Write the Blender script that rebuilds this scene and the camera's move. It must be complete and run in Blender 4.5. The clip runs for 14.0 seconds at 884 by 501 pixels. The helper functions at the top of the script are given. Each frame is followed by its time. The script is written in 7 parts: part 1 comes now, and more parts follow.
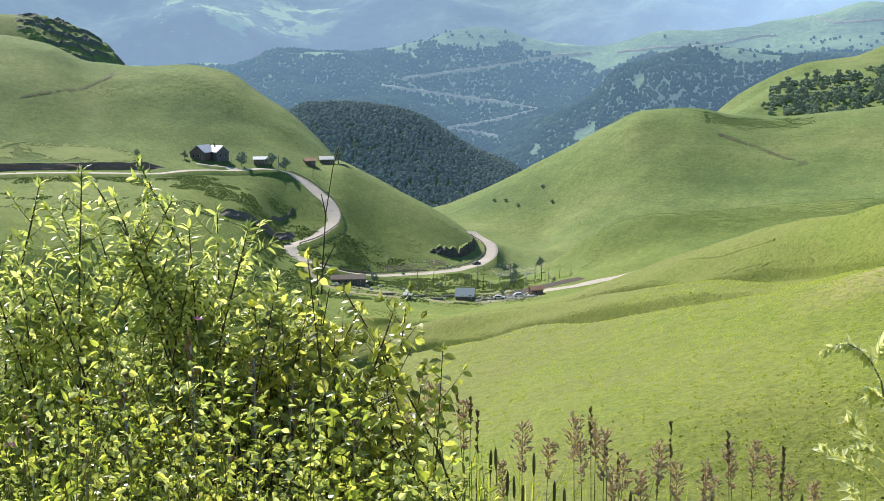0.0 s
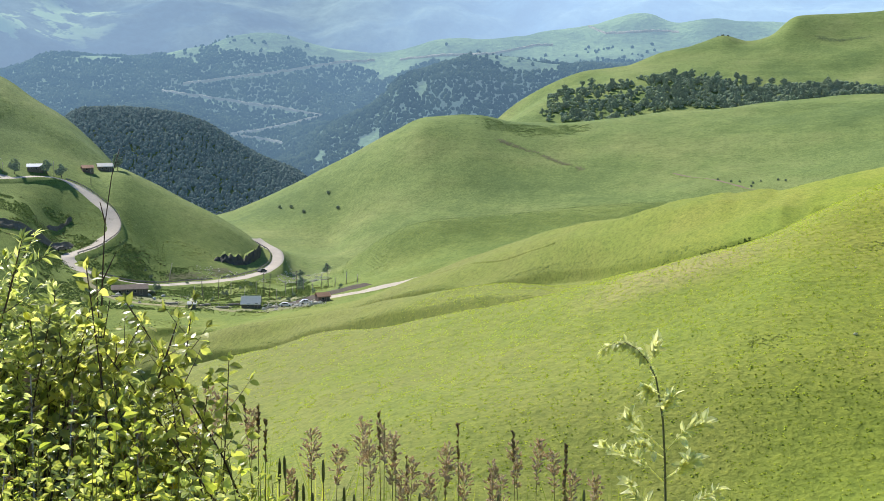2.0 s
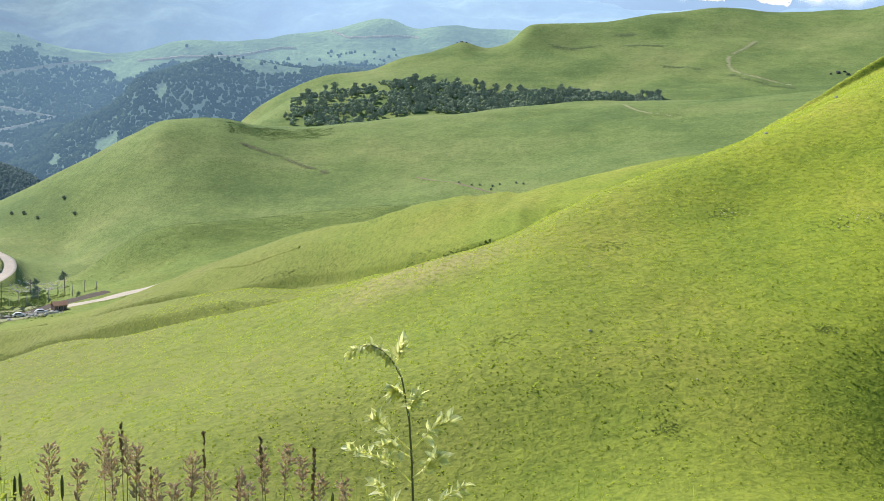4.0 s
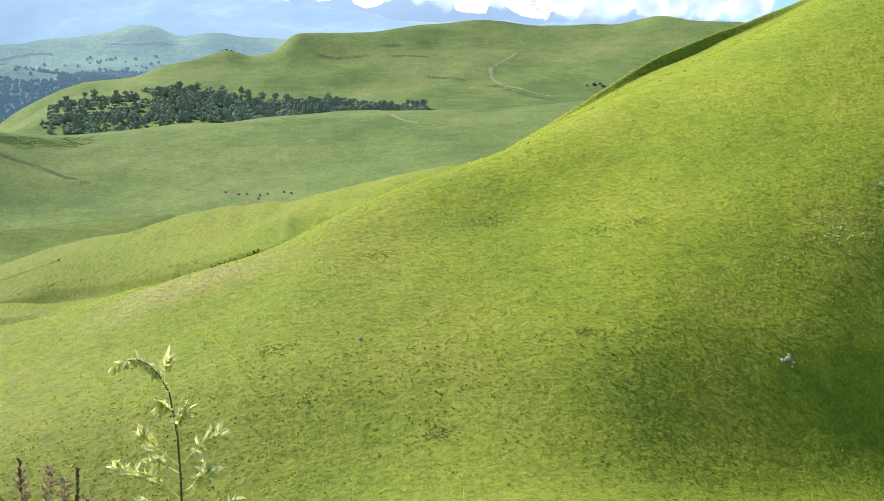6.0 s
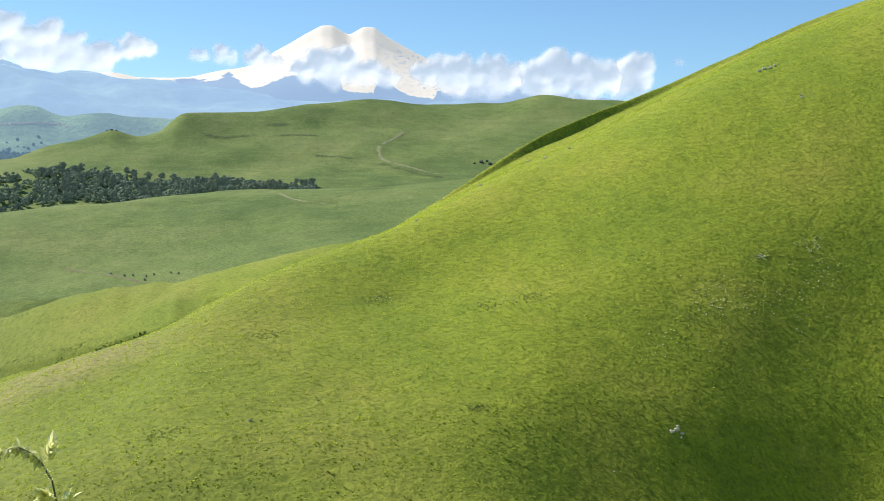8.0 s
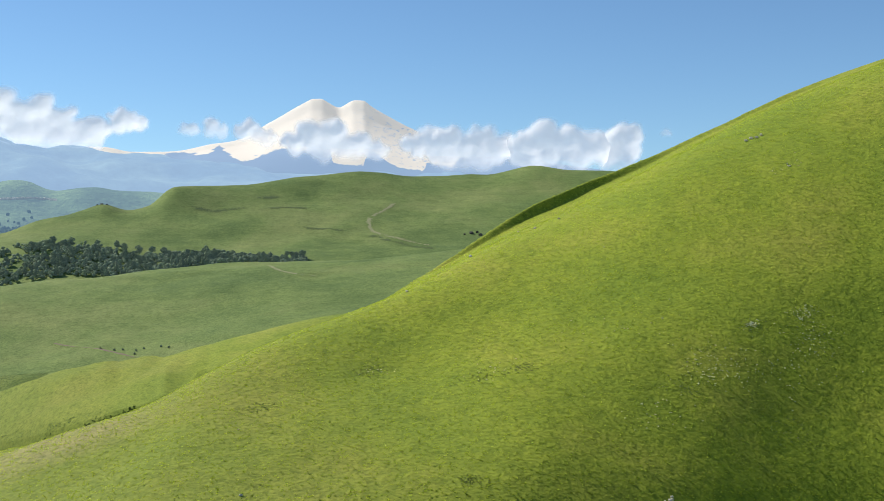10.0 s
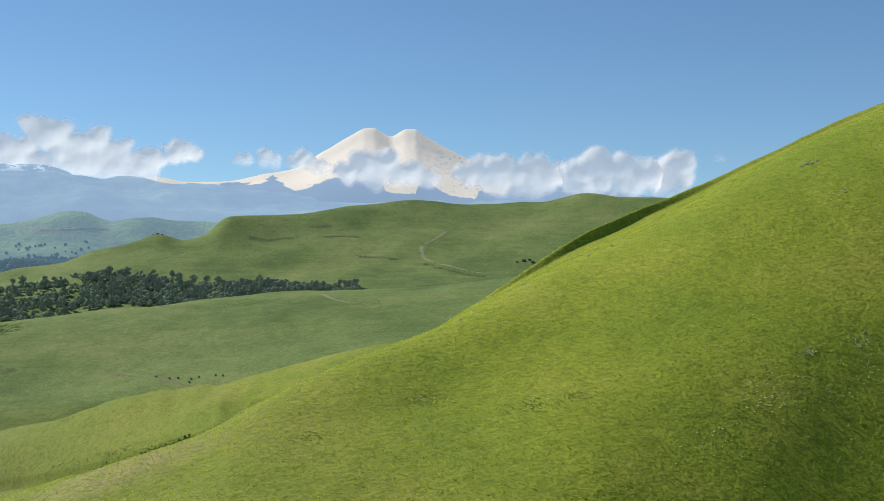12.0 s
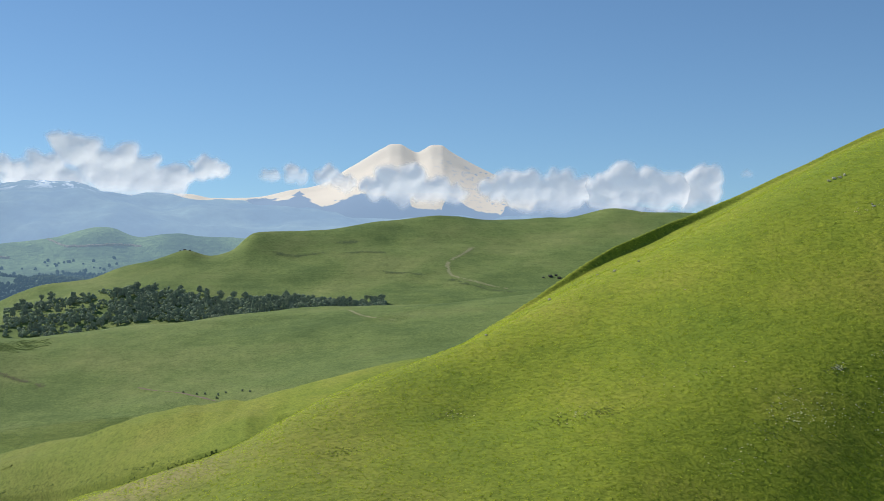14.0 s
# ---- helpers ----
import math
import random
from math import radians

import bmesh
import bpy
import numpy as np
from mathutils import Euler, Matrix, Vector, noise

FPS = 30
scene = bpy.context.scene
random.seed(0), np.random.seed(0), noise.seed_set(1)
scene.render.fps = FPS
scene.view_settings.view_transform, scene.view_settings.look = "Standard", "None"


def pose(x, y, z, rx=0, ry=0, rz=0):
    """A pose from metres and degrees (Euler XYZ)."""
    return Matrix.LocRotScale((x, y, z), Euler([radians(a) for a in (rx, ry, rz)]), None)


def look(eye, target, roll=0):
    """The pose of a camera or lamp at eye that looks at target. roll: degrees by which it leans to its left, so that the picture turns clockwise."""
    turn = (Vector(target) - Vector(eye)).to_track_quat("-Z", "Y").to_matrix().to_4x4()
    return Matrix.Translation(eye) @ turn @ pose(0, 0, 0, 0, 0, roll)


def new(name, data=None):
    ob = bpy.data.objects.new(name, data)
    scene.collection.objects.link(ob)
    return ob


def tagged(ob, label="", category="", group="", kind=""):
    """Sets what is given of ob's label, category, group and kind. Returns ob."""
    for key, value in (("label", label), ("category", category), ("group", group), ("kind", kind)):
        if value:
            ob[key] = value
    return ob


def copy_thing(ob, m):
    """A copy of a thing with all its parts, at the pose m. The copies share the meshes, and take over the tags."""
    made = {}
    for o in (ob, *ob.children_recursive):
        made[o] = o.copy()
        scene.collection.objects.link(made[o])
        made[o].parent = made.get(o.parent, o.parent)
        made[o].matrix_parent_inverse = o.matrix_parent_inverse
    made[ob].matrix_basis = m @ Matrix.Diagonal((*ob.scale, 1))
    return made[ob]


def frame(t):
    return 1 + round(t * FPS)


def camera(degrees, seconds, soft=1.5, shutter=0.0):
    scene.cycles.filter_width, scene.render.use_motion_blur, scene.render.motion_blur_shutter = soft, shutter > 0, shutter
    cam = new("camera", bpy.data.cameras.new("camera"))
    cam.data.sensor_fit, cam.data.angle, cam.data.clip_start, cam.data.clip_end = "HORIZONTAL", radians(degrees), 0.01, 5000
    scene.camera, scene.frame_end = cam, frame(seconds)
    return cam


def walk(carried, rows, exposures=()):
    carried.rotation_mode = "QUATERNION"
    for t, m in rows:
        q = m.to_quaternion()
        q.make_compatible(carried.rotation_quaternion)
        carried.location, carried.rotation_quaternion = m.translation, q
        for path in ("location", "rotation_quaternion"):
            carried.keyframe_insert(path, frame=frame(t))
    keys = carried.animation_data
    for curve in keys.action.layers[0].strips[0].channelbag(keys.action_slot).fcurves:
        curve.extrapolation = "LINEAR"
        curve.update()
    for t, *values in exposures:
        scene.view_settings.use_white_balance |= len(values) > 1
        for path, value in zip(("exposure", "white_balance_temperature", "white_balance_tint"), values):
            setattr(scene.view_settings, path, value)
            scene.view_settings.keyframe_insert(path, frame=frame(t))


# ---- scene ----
EYE = 1.6  # height of the eye over the ground


def aim(turn, tilt, lean):
    """The pose at the eye, turned to the left of +y, tilted up and leaning, in degrees."""
    return pose(0, 0, EYE, 90 + tilt, 0, turn) @ pose(0, 0, 0, 0, 0, lean)


cam = camera(37.76, 14.0, soft=0.8)
walk(cam, [
    (0.0, aim(15.152, -7.546, -0.200)),
    (0.5, aim(14.072, -7.482, -0.266)),
    (1.0, aim(10.654, -7.411, -0.049)),
    (1.5, aim(8.157, -7.337, 0.100)),
    (2.0, aim(5.619, -7.264, 0.220)),
    (2.5, aim(2.808, -7.188, 0.372)),
    (3.0, aim(0.005, -7.120, 0.551)),
    (3.5, aim(-2.858, -7.039, 0.695)),
    (4.0, aim(-5.719, -6.991, 0.864)),
    (4.5, aim(-8.568, -6.958, 1.031)),
    (5.0, aim(-11.300, -6.884, 1.170)),
    (5.5, aim(-13.812, -6.716, 1.255)),
    (6.0, aim(-15.998, -6.398, 1.259)),
    (6.5, aim(-17.893, -6.005, 1.217)),
    (7.0, aim(-19.246, -5.285, 1.128)),
    (7.5, aim(-20.212, -4.182, 0.915)),
    (8.0, aim(-20.814, -2.878, 0.758)),
    (8.5, aim(-21.169, -1.664, 0.628)),
    (9.0, aim(-21.374, -0.782, 0.499)),
    (9.5, aim(-21.395, -0.158, 0.380)),
    (10.0, aim(-21.200, 0.279, 0.278)),
    (10.5, aim(-20.755, 0.601, 0.200)),
    (11.0, aim(-20.175, 0.890, 0.137)),
    (11.5, aim(-19.534, 1.201, 0.076)),
    (12.0, aim(-18.872, 1.515, 0.040)),
    (12.5, aim(-18.403, 1.784, -0.022)),
    (13.0, aim(-18.087, 2.011, -0.036)),
    (13.5, aim(-17.895, 2.160, -0.079)),
    (14.0, aim(-17.707, 2.204, 0.000)),
], exposures=[(0.0, 0.37), (3.7, 0.35), (6.5, 0.43), (7.5, 0.26), (8.2, 0.06), (10.3, -0.10), (11.2, -0.19), (12.2, -0.31), (14.0, -0.34)])

# ---- daylight: a clear sky, the sun high on the left ----
SUN_TURN, SUN_HIGH = 45.0, 41.0
world = bpy.data.worlds.new("sky")
scene.world = world
world.use_nodes = True
wn = world.node_tree.nodes
sky = wn.new("ShaderNodeTexSky")
sky.sky_type, sky.sun_disc = "NISHITA", False
sky.sun_elevation, sky.sun_rotation = radians(SUN_HIGH), radians(-SUN_TURN)
sky.altitude, sky.air_density, sky.dust_density, sky.ozone_density = 2100, 1.0, 0.3, 3.0
clear = wn.new("ShaderNodeMix")
clear.data_type, clear.blend_type = "RGBA", "MULTIPLY"
clear.inputs[0].default_value, clear.inputs[7].default_value = 1.0, (0.85, 1.02, 1.09, 1)
world.node_tree.links.new(sky.outputs[0], clear.inputs[6])
world.node_tree.links.new(clear.outputs[2], wn["Background"].inputs[0])
wn["Background"].inputs[1].default_value = 0.120
sun = new("sun", bpy.data.lights.new("sun", "SUN"))
sun.data.energy, sun.data.angle, sun.data.color = 5.3, radians(0.55), (1.0, 0.95, 0.86)
_a, _e = radians(SUN_TURN), radians(SUN_HIGH)
sun.matrix_basis = look((0, 0, 0), (math.sin(_a) * math.cos(_e), -math.cos(_a) * math.cos(_e), -math.sin(_e)))

# ---- materials ----


def node(nt, kind, **values):
    n = nt.nodes.new("ShaderNode" + kind)
    for key, value in values.items():
        sock = n.inputs[int(key[1:])] if key[0] == "i" and key[1:].isdigit() else n.inputs[key.replace("_", " ")]
        if isinstance(value, bpy.types.NodeSocket):
            nt.links.new(value, sock)
        else:
            sock.default_value = value
    return n


def blank(name):
    m = bpy.data.materials.new(name)
    m.use_nodes = True
    nt = m.node_tree
    return m, nt, nt.nodes["Principled BSDF"], node(nt, "TexCoord").outputs["Object"]


def noise_of(nt, where, scale, detail=3.0, rough=0.55):
    return node(nt, "TexNoise", Vector=where, Scale=scale, Detail=detail, Roughness=rough).outputs["Fac"]


def ramp(nt, fac, *stops):
    r = node(nt, "ValToRGB", Fac=fac)
    els = r.color_ramp.elements
    while len(els) < len(stops):
        els.new(0.5)
    for e, (p, c) in zip(els, stops):
        e.position = p
        e.color = (*c, 1) if isinstance(c, tuple) else (c, c, c, 1)
    return r.outputs["Color"]


def blend(nt, fac, a, b, kind="MIX"):
    n = nt.nodes.new("ShaderNodeMix")
    n.data_type, n.blend_type = "RGBA", kind
    for sock, value in ((n.inputs[0], fac), (n.inputs[6], a), (n.inputs[7], b)):
        if isinstance(value, bpy.types.NodeSocket):
            nt.links.new(value, sock)
        else:
            sock.default_value = value if isinstance(value, float) else (*value, 1)
    return n.outputs[2]


def bump(nt, bsdf, height, strength, distance):
    b = node(nt, "Bump", Strength=strength, Distance=distance, Height=height)
    nt.links.new(b.outputs[0], bsdf.inputs["Normal"])


def plain(name, low, high, scale=4.0, rough=0.8, metal=0.0, relief_m=0.0, fine=6.0):
    """Two tones of one surface, mottled at two scales, with a fine relief."""
    m, nt, bsdf, where = blank(name)
    big, small = noise_of(nt, where, scale), noise_of(nt, where, scale * fine, 4)
    mix = ramp(nt, blend(nt, 0.5, big, small), (0.3, low), (0.7, high))
    nt.links.new(mix, bsdf.inputs["Base Color"])
    bsdf.inputs["Roughness"].default_value, bsdf.inputs["Metallic"].default_value = rough, metal
    bsdf.inputs["Specular IOR Level"].default_value = 0.3
    if relief_m:
        bump(nt, bsdf, small, 0.6, relief_m)
    return m


def grass_material():
    m, nt, bsdf, where = blank("meadow_grass")
    patch = noise_of(nt, where, 0.045, 6, 0.62)
    tuft = noise_of(nt, where, 0.9, 5, 0.7)
    blade = noise_of(nt, where, 2.4, 3, 0.6)
    col = ramp(nt, patch, (0.30, (0.184, 0.258, 0.026)), (0.52, (0.258, 0.310, 0.032)), (0.74, (0.350, 0.345, 0.056)))
    # haze painted in: the grass turns to a cooler tone with distance
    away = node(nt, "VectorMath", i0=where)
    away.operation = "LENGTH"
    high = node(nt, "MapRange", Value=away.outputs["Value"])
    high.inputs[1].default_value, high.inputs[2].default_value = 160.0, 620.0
    hazed_grass = ramp(nt, noise_of(nt, where, 0.012, 6, 0.6), (0.36, (0.130, 0.190, 0.058)), (0.50, (0.178, 0.240, 0.073)), (0.66, (0.230, 0.272, 0.094)))
    hazed_grass = blend(nt, 0.5, hazed_grass, ramp(nt, noise_of(nt, where, 0.09, 6, 0.7), (0.34, (0.68, 0.74, 0.66)), (0.52, (1.0, 1.0, 1.0)), (0.68, (1.28, 1.22, 1.15))), "MULTIPLY")
    # small hummocks, and terracettes that follow the height, put in as light and dark tone
    hazed_grass = blend(nt, 0.8, hazed_grass, ramp(nt, noise_of(nt, where, 0.42, 6, 0.75), (0.34, (0.70, 0.74, 0.66)), (0.52, (1.0, 1.0, 1.0)), (0.68, (1.25, 1.22, 1.15))), "MULTIPLY")
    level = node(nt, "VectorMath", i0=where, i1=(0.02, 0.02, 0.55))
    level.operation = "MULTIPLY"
    hazed_grass = blend(nt, 0.26, hazed_grass, ramp(nt, noise_of(nt, level.outputs[0], 1.0, 5, 0.65), (0.36, (0.74, 0.78, 0.70)), (0.52, (1.0, 1.0, 1.0)), (0.68, (1.16, 1.13, 1.1))), "MULTIPLY")
    col = blend(nt, high.outputs[0], col, hazed_grass)
    west = node(nt, "MapRange", Value=node(nt, "SeparateXYZ", Vector=where).outputs["X"])
    west.inputs[1].default_value, west.inputs[2].default_value = 48.0, -10.0
    near = node(nt, "MapRange", Value=away.outputs["Value"], i1=300.0, i2=420.0, i3=1.0, i4=0.0)
    side = node(nt, "Math", i0=west.outputs[0], i1=near.outputs[0])
    side.operation = "MULTIPLY"
    dry = node(nt, "Math", i0=side.outputs[0], i1=ramp(nt, patch, (0.3, 0.5), (0.6, 0.9)))
    dry.operation = "MULTIPLY"
    col = blend(nt, dry.outputs[0], col, (0.198, 0.214, 0.060))
    # a trodden, withered strip along the brow of the spur
    strip = node(nt, "Mapping", Vector=where, Location=(-10.5, -121.0, 16.0))
    strip = node(nt, "Mapping", Vector=strip.outputs[0], Rotation=(0, 0, radians(-8)), Scale=(1 / 15.0, 1 / 7.0, 1 / 7.0))
    bare = node(nt, "VectorMath", i0=strip.outputs[0])
    bare.operation = "LENGTH"
    bare = node(nt, "MapRange", Value=bare.outputs["Value"], i1=1.0, i2=0.35, i3=0.0, i4=1.0)
    worn = node(nt, "Math", i0=bare.outputs[0], i1=ramp(nt, noise_of(nt, where, 0.35, 5, 0.65), (0.35, 0.45), (0.6, 1.0)))
    worn.operation = "MULTIPLY"
    col = blend(nt, worn.outputs[0], col, (0.32, 0.295, 0.112))
    col = blend(nt, 0.68, col, ramp(nt, tuft, (0.32, (0.56, 0.62, 0.52)), (0.48, (0.92, 0.92, 0.92)), (0.70, (1.22, 1.16, 1.1))), "MULTIPLY")
    col = blend(nt, 0.6, col, ramp(nt, blade, (0.36, (0.58, 0.63, 0.52)), (0.50, (1.0, 1.0, 1.0)), (0.66, (1.28, 1.22, 1.12))), "MULTIPLY")
    nt.links.new(col, bsdf.inputs["Base Color"])
    bsdf.inputs["Roughness"].default_value = 0.9
    bsdf.inputs["Specular IOR Level"].default_value = 0.15
    bump(nt, bsdf, blend(nt, 0.4, tuft, blade), 0.8, 0.3)
    return m


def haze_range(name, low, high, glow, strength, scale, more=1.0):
    """Far land behind kilometres of air: its own two tones, with haze put over it as emission."""
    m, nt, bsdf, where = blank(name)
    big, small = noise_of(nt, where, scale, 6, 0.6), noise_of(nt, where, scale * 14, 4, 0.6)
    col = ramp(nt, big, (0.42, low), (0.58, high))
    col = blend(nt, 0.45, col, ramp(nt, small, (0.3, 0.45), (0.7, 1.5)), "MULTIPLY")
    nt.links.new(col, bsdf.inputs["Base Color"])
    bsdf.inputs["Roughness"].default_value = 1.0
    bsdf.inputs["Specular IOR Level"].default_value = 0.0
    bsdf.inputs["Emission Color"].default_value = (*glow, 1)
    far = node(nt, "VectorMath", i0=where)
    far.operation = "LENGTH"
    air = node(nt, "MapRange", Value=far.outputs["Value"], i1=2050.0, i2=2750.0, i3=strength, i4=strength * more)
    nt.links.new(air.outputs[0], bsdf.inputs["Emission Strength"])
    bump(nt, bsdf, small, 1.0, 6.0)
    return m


def leaf_material(name, dark, mid, light, translucent=0.35, gloss=0.5, through_tint=(1.7, 1.65, 0.7)):
    """Leaves: tone by tone different, letting some light through."""
    m, nt, bsdf, where = blank(name)
    pick = node(nt, "NewGeometry").outputs["Random Per Island"]
    other = node(nt, "ObjectInfo").outputs["Random"]
    one = node(nt, "Math", i0=pick, i1=other)
    one.operation = "FRACT"
    two = node(nt, "Math", i0=pick, i1=other)
    nt.links.new(two.outputs[0], one.inputs[0])
    col = ramp(nt, one.outputs[0], (0.1, dark), (0.5, mid), (0.9, light))
    col = blend(nt, 0.5, col, ramp(nt, noise_of(nt, where, 60.0, 3), (0.3, 0.7), (0.7, 1.25)), "MULTIPLY")
    nt.links.new(col, bsdf.inputs["Base Color"])
    bsdf.inputs["Roughness"].default_value, bsdf.inputs["Specular IOR Level"].default_value = 0.34, gloss
    thin = node(nt, "BsdfTranslucent", Color=blend(nt, 1.0, col, through_tint, "MULTIPLY"))
    both = node(nt, "MixShader", i0=translucent, i1=bsdf.outputs[0], i2=thin.outputs[0])
    nt.links.new(both.outputs[0], nt.nodes["Material Output"].inputs[0])
    return m


def crown_material(name, dark, light, scale, air=(0, 0, 0)):
    """Foliage of trees far off: each crown its own tone, with lit and gapped clumps painted in by noise."""
    m, nt, bsdf, where = blank(name)
    pick = node(nt, "NewGeometry").outputs["Random Per Island"]
    fine = noise_of(nt, where, scale, 4, 0.7)
    col = ramp(nt, pick, (0.0, dark), (1.0, light))
    col = blend(nt, 0.8, col, ramp(nt, fine, (0.35, 0.45), (0.65, 1.5)), "MULTIPLY")
    nt.links.new(col, bsdf.inputs["Base Color"])
    bsdf.inputs["Roughness"].default_value, bsdf.inputs["Specular IOR Level"].default_value = 0.85, 0.15
    bump(nt, bsdf, fine, 1.0, 0.6)
    thin = node(nt, "BsdfTranslucent", Color=blend(nt, 1.0, col, (1.3, 1.3, 0.9), "MULTIPLY"))
    both = node(nt, "MixShader", i0=0.38, i1=bsdf.outputs[0], i2=thin.outputs[0])
    # haze added as a faint blue emission
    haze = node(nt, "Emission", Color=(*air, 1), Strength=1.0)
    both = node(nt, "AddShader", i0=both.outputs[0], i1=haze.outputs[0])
    nt.links.new(both.outputs[0], nt.nodes["Material Output"].inputs[0])
    return m


def cloud_material():
    """Vapour: sunlit white seen through much air, thinning out where the cloud is thin."""
    m, nt, bsdf, where = blank("cloud_vapour")
    thick = nt.nodes.new("ShaderNodeAttribute")
    thick.attribute_name = "vapour"
    white = node(nt, "BsdfDiffuse", Color=(0.86, 0.82, 0.77, 1))
    inner = node(nt, "BsdfTranslucent", Color=(0.86, 0.82, 0.77, 1))
    body = node(nt, "MixShader", i0=0.35, i1=white.outputs[0], i2=inner.outputs[0])
    air = node(nt, "BsdfTransparent")
    # grey-blue emission added to lift the cloud's shaded side, and as haze
    glow = node(nt, "Emission", Color=(0.265, 0.285, 0.325, 1), Strength=0.95)
    lit = node(nt, "AddShader", i0=body.outputs[0], i1=glow.outputs[0])
    both = node(nt, "MixShader", i0=thick.outputs["Fac"], i1=air.outputs[0], i2=lit.outputs[0])
    nt.links.new(both.outputs[0], nt.nodes["Material Output"].inputs[0])
    return m


def blue_material():
    """The farthest green slopes behind much air, with pale meadow clearings on one of them."""
    m, nt, bsdf, where = blank("blue_distance")
    split = node(nt, "SeparateXYZ", Vector=where)
    big, small = noise_of(nt, where, 0.004, 6, 0.6), noise_of(nt, where, 0.03, 4, 0.6)
    col = ramp(nt, big, (0.42, (0.03, 0.055, 0.065)), (0.58, (0.085, 0.115, 0.09)))
    col = blend(nt, 0.6, col, ramp(nt, small, (0.3, 0.5), (0.7, 1.45)), "MULTIPLY")
    west = ramp(nt, node(nt, "MapRange", Value=split.outputs["X"], i1=-1800.0, i2=-1150.0).outputs[0], (0.05, 0.0), (0.25, 1.0), (0.75, 1.0), (0.98, 0.0))
    low = ramp(nt, node(nt, "MapRange", Value=split.outputs["Z"], i1=60.0, i2=240.0).outputs[0], (0.1, 0.0), (0.4, 1.0), (0.75, 1.0), (1.0, 0.0))
    lawn = ramp(nt, noise_of(nt, where, 0.009, 5, 0.6), (0.55, 0.0), (0.60, 0.8))
    here = node(nt, "Math", i0=node(nt, "Math", i0=west, i1=low).outputs[0], i1=lawn)
    here.operation = "MULTIPLY"
    here.inputs[0].links[0].from_node.operation = "MULTIPLY"
    col = blend(nt, here.outputs[0], col, (0.27, 0.36, 0.16))
    crest = ramp(nt, node(nt, "MapRange", Value=split.outputs["Z"], i1=290.0, i2=370.0).outputs[0], (0.3, 0.0), (0.8, 1.0))
    east = node(nt, "MapRange", Value=split.outputs["X"], i1=-350.0, i2=-100.0)
    snow = node(nt, "Math", i0=node(nt, "Math", i0=crest, i1=east.outputs[0]).outputs[0], i1=ramp(nt, noise_of(nt, where, 0.022, 5, 0.65), (0.52, 0.0), (0.56, 1.0)))
    snow.operation = "MULTIPLY"
    snow.inputs[0].links[0].from_node.operation = "MULTIPLY"
    col = blend(nt, snow.outputs[0], col, (0.75, 0.72, 0.68))
    nt.links.new(col, bsdf.inputs["Base Color"])
    bsdf.inputs["Roughness"].default_value = 1.0
    bsdf.inputs["Specular IOR Level"].default_value = 0.0
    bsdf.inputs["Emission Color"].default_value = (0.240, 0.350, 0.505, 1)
    # haze is put in as blue emission, made stronger to the right
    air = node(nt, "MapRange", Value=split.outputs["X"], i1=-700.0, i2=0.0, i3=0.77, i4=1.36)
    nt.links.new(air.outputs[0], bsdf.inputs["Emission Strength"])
    bump(nt, bsdf, small, 0.7, 4.0)
    return m


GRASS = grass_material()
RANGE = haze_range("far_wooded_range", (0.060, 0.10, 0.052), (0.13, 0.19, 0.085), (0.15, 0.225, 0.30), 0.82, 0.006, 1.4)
SOIL = plain("dark_ploughed_soil", (0.06, 0.047, 0.037), (0.12, 0.092, 0.07), 0.4, 0.95, relief_m=0.2)
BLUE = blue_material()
ASPHALT = plain("pale_worn_asphalt", (0.44, 0.38, 0.31), (0.58, 0.51, 0.43), 0.3, 0.9)
GRAVEL = plain("pale_gravel", (0.42, 0.36, 0.29), (0.58, 0.51, 0.42), 0.2, 0.95, relief_m=0.05)
EARTH = plain("bare_brown_earth", (0.15, 0.105, 0.072), (0.27, 0.20, 0.145), 0.15, 0.95, relief_m=0.2)
ROCK = plain("dark_layered_rock", (0.045, 0.045, 0.043), (0.135, 0.125, 0.10), 0.12, 0.9, relief_m=0.5)
STONE = plain("pale_stone", (0.46, 0.43, 0.36), (0.70, 0.66, 0.57), 3.0, 0.9, relief_m=0.02)
BRICK = plain("brown_brick_wall", (0.14, 0.098, 0.083), (0.21, 0.15, 0.13), 0.8, 0.9)
PLASTER = plain("grey_block_wall", (0.12, 0.12, 0.125), (0.20, 0.195, 0.195), 0.6, 0.9)
TIN = plain("bright_sheet_metal", (0.60, 0.61, 0.62), (0.74, 0.74, 0.73), 0.5, 0.5, metal=0.1)
SLATE = plain("grey_weathered_roof", (0.70, 0.65, 0.57), (0.85, 0.80, 0.71), 0.7, 0.9)
RUST = plain("rusty_orange_roof", (0.33, 0.17, 0.10), (0.45, 0.26, 0.17), 0.7, 0.8)
OLD_ROOF = plain("brown_old_roof", (0.16, 0.125, 0.10), (0.27, 0.215, 0.175), 0.7, 0.9)
TIMBER = plain("weathered_timber", (0.10, 0.085, 0.07), (0.24, 0.205, 0.17), 2.0, 0.85)
PALE_WOOD = plain("bleached_pole_wood", (0.35, 0.32, 0.27), (0.52, 0.48, 0.42), 2.0, 0.85)
DARK = plain("dark_opening", (0.012, 0.012, 0.014), (0.03, 0.03, 0.032), 2.0, 0.5)
RAIL = plain("weathered_guard_rail", (0.16, 0.14, 0.12), (0.34, 0.31, 0.28), 0.5, 0.7)
PAINT = plain("white_car_paint", (0.62, 0.63, 0.64), (0.74, 0.75, 0.76), 2.0, 0.3)
BLACK = plain("black_rubber", (0.015, 0.015, 0.015), (0.03, 0.03, 0.03), 9.0, 0.8)
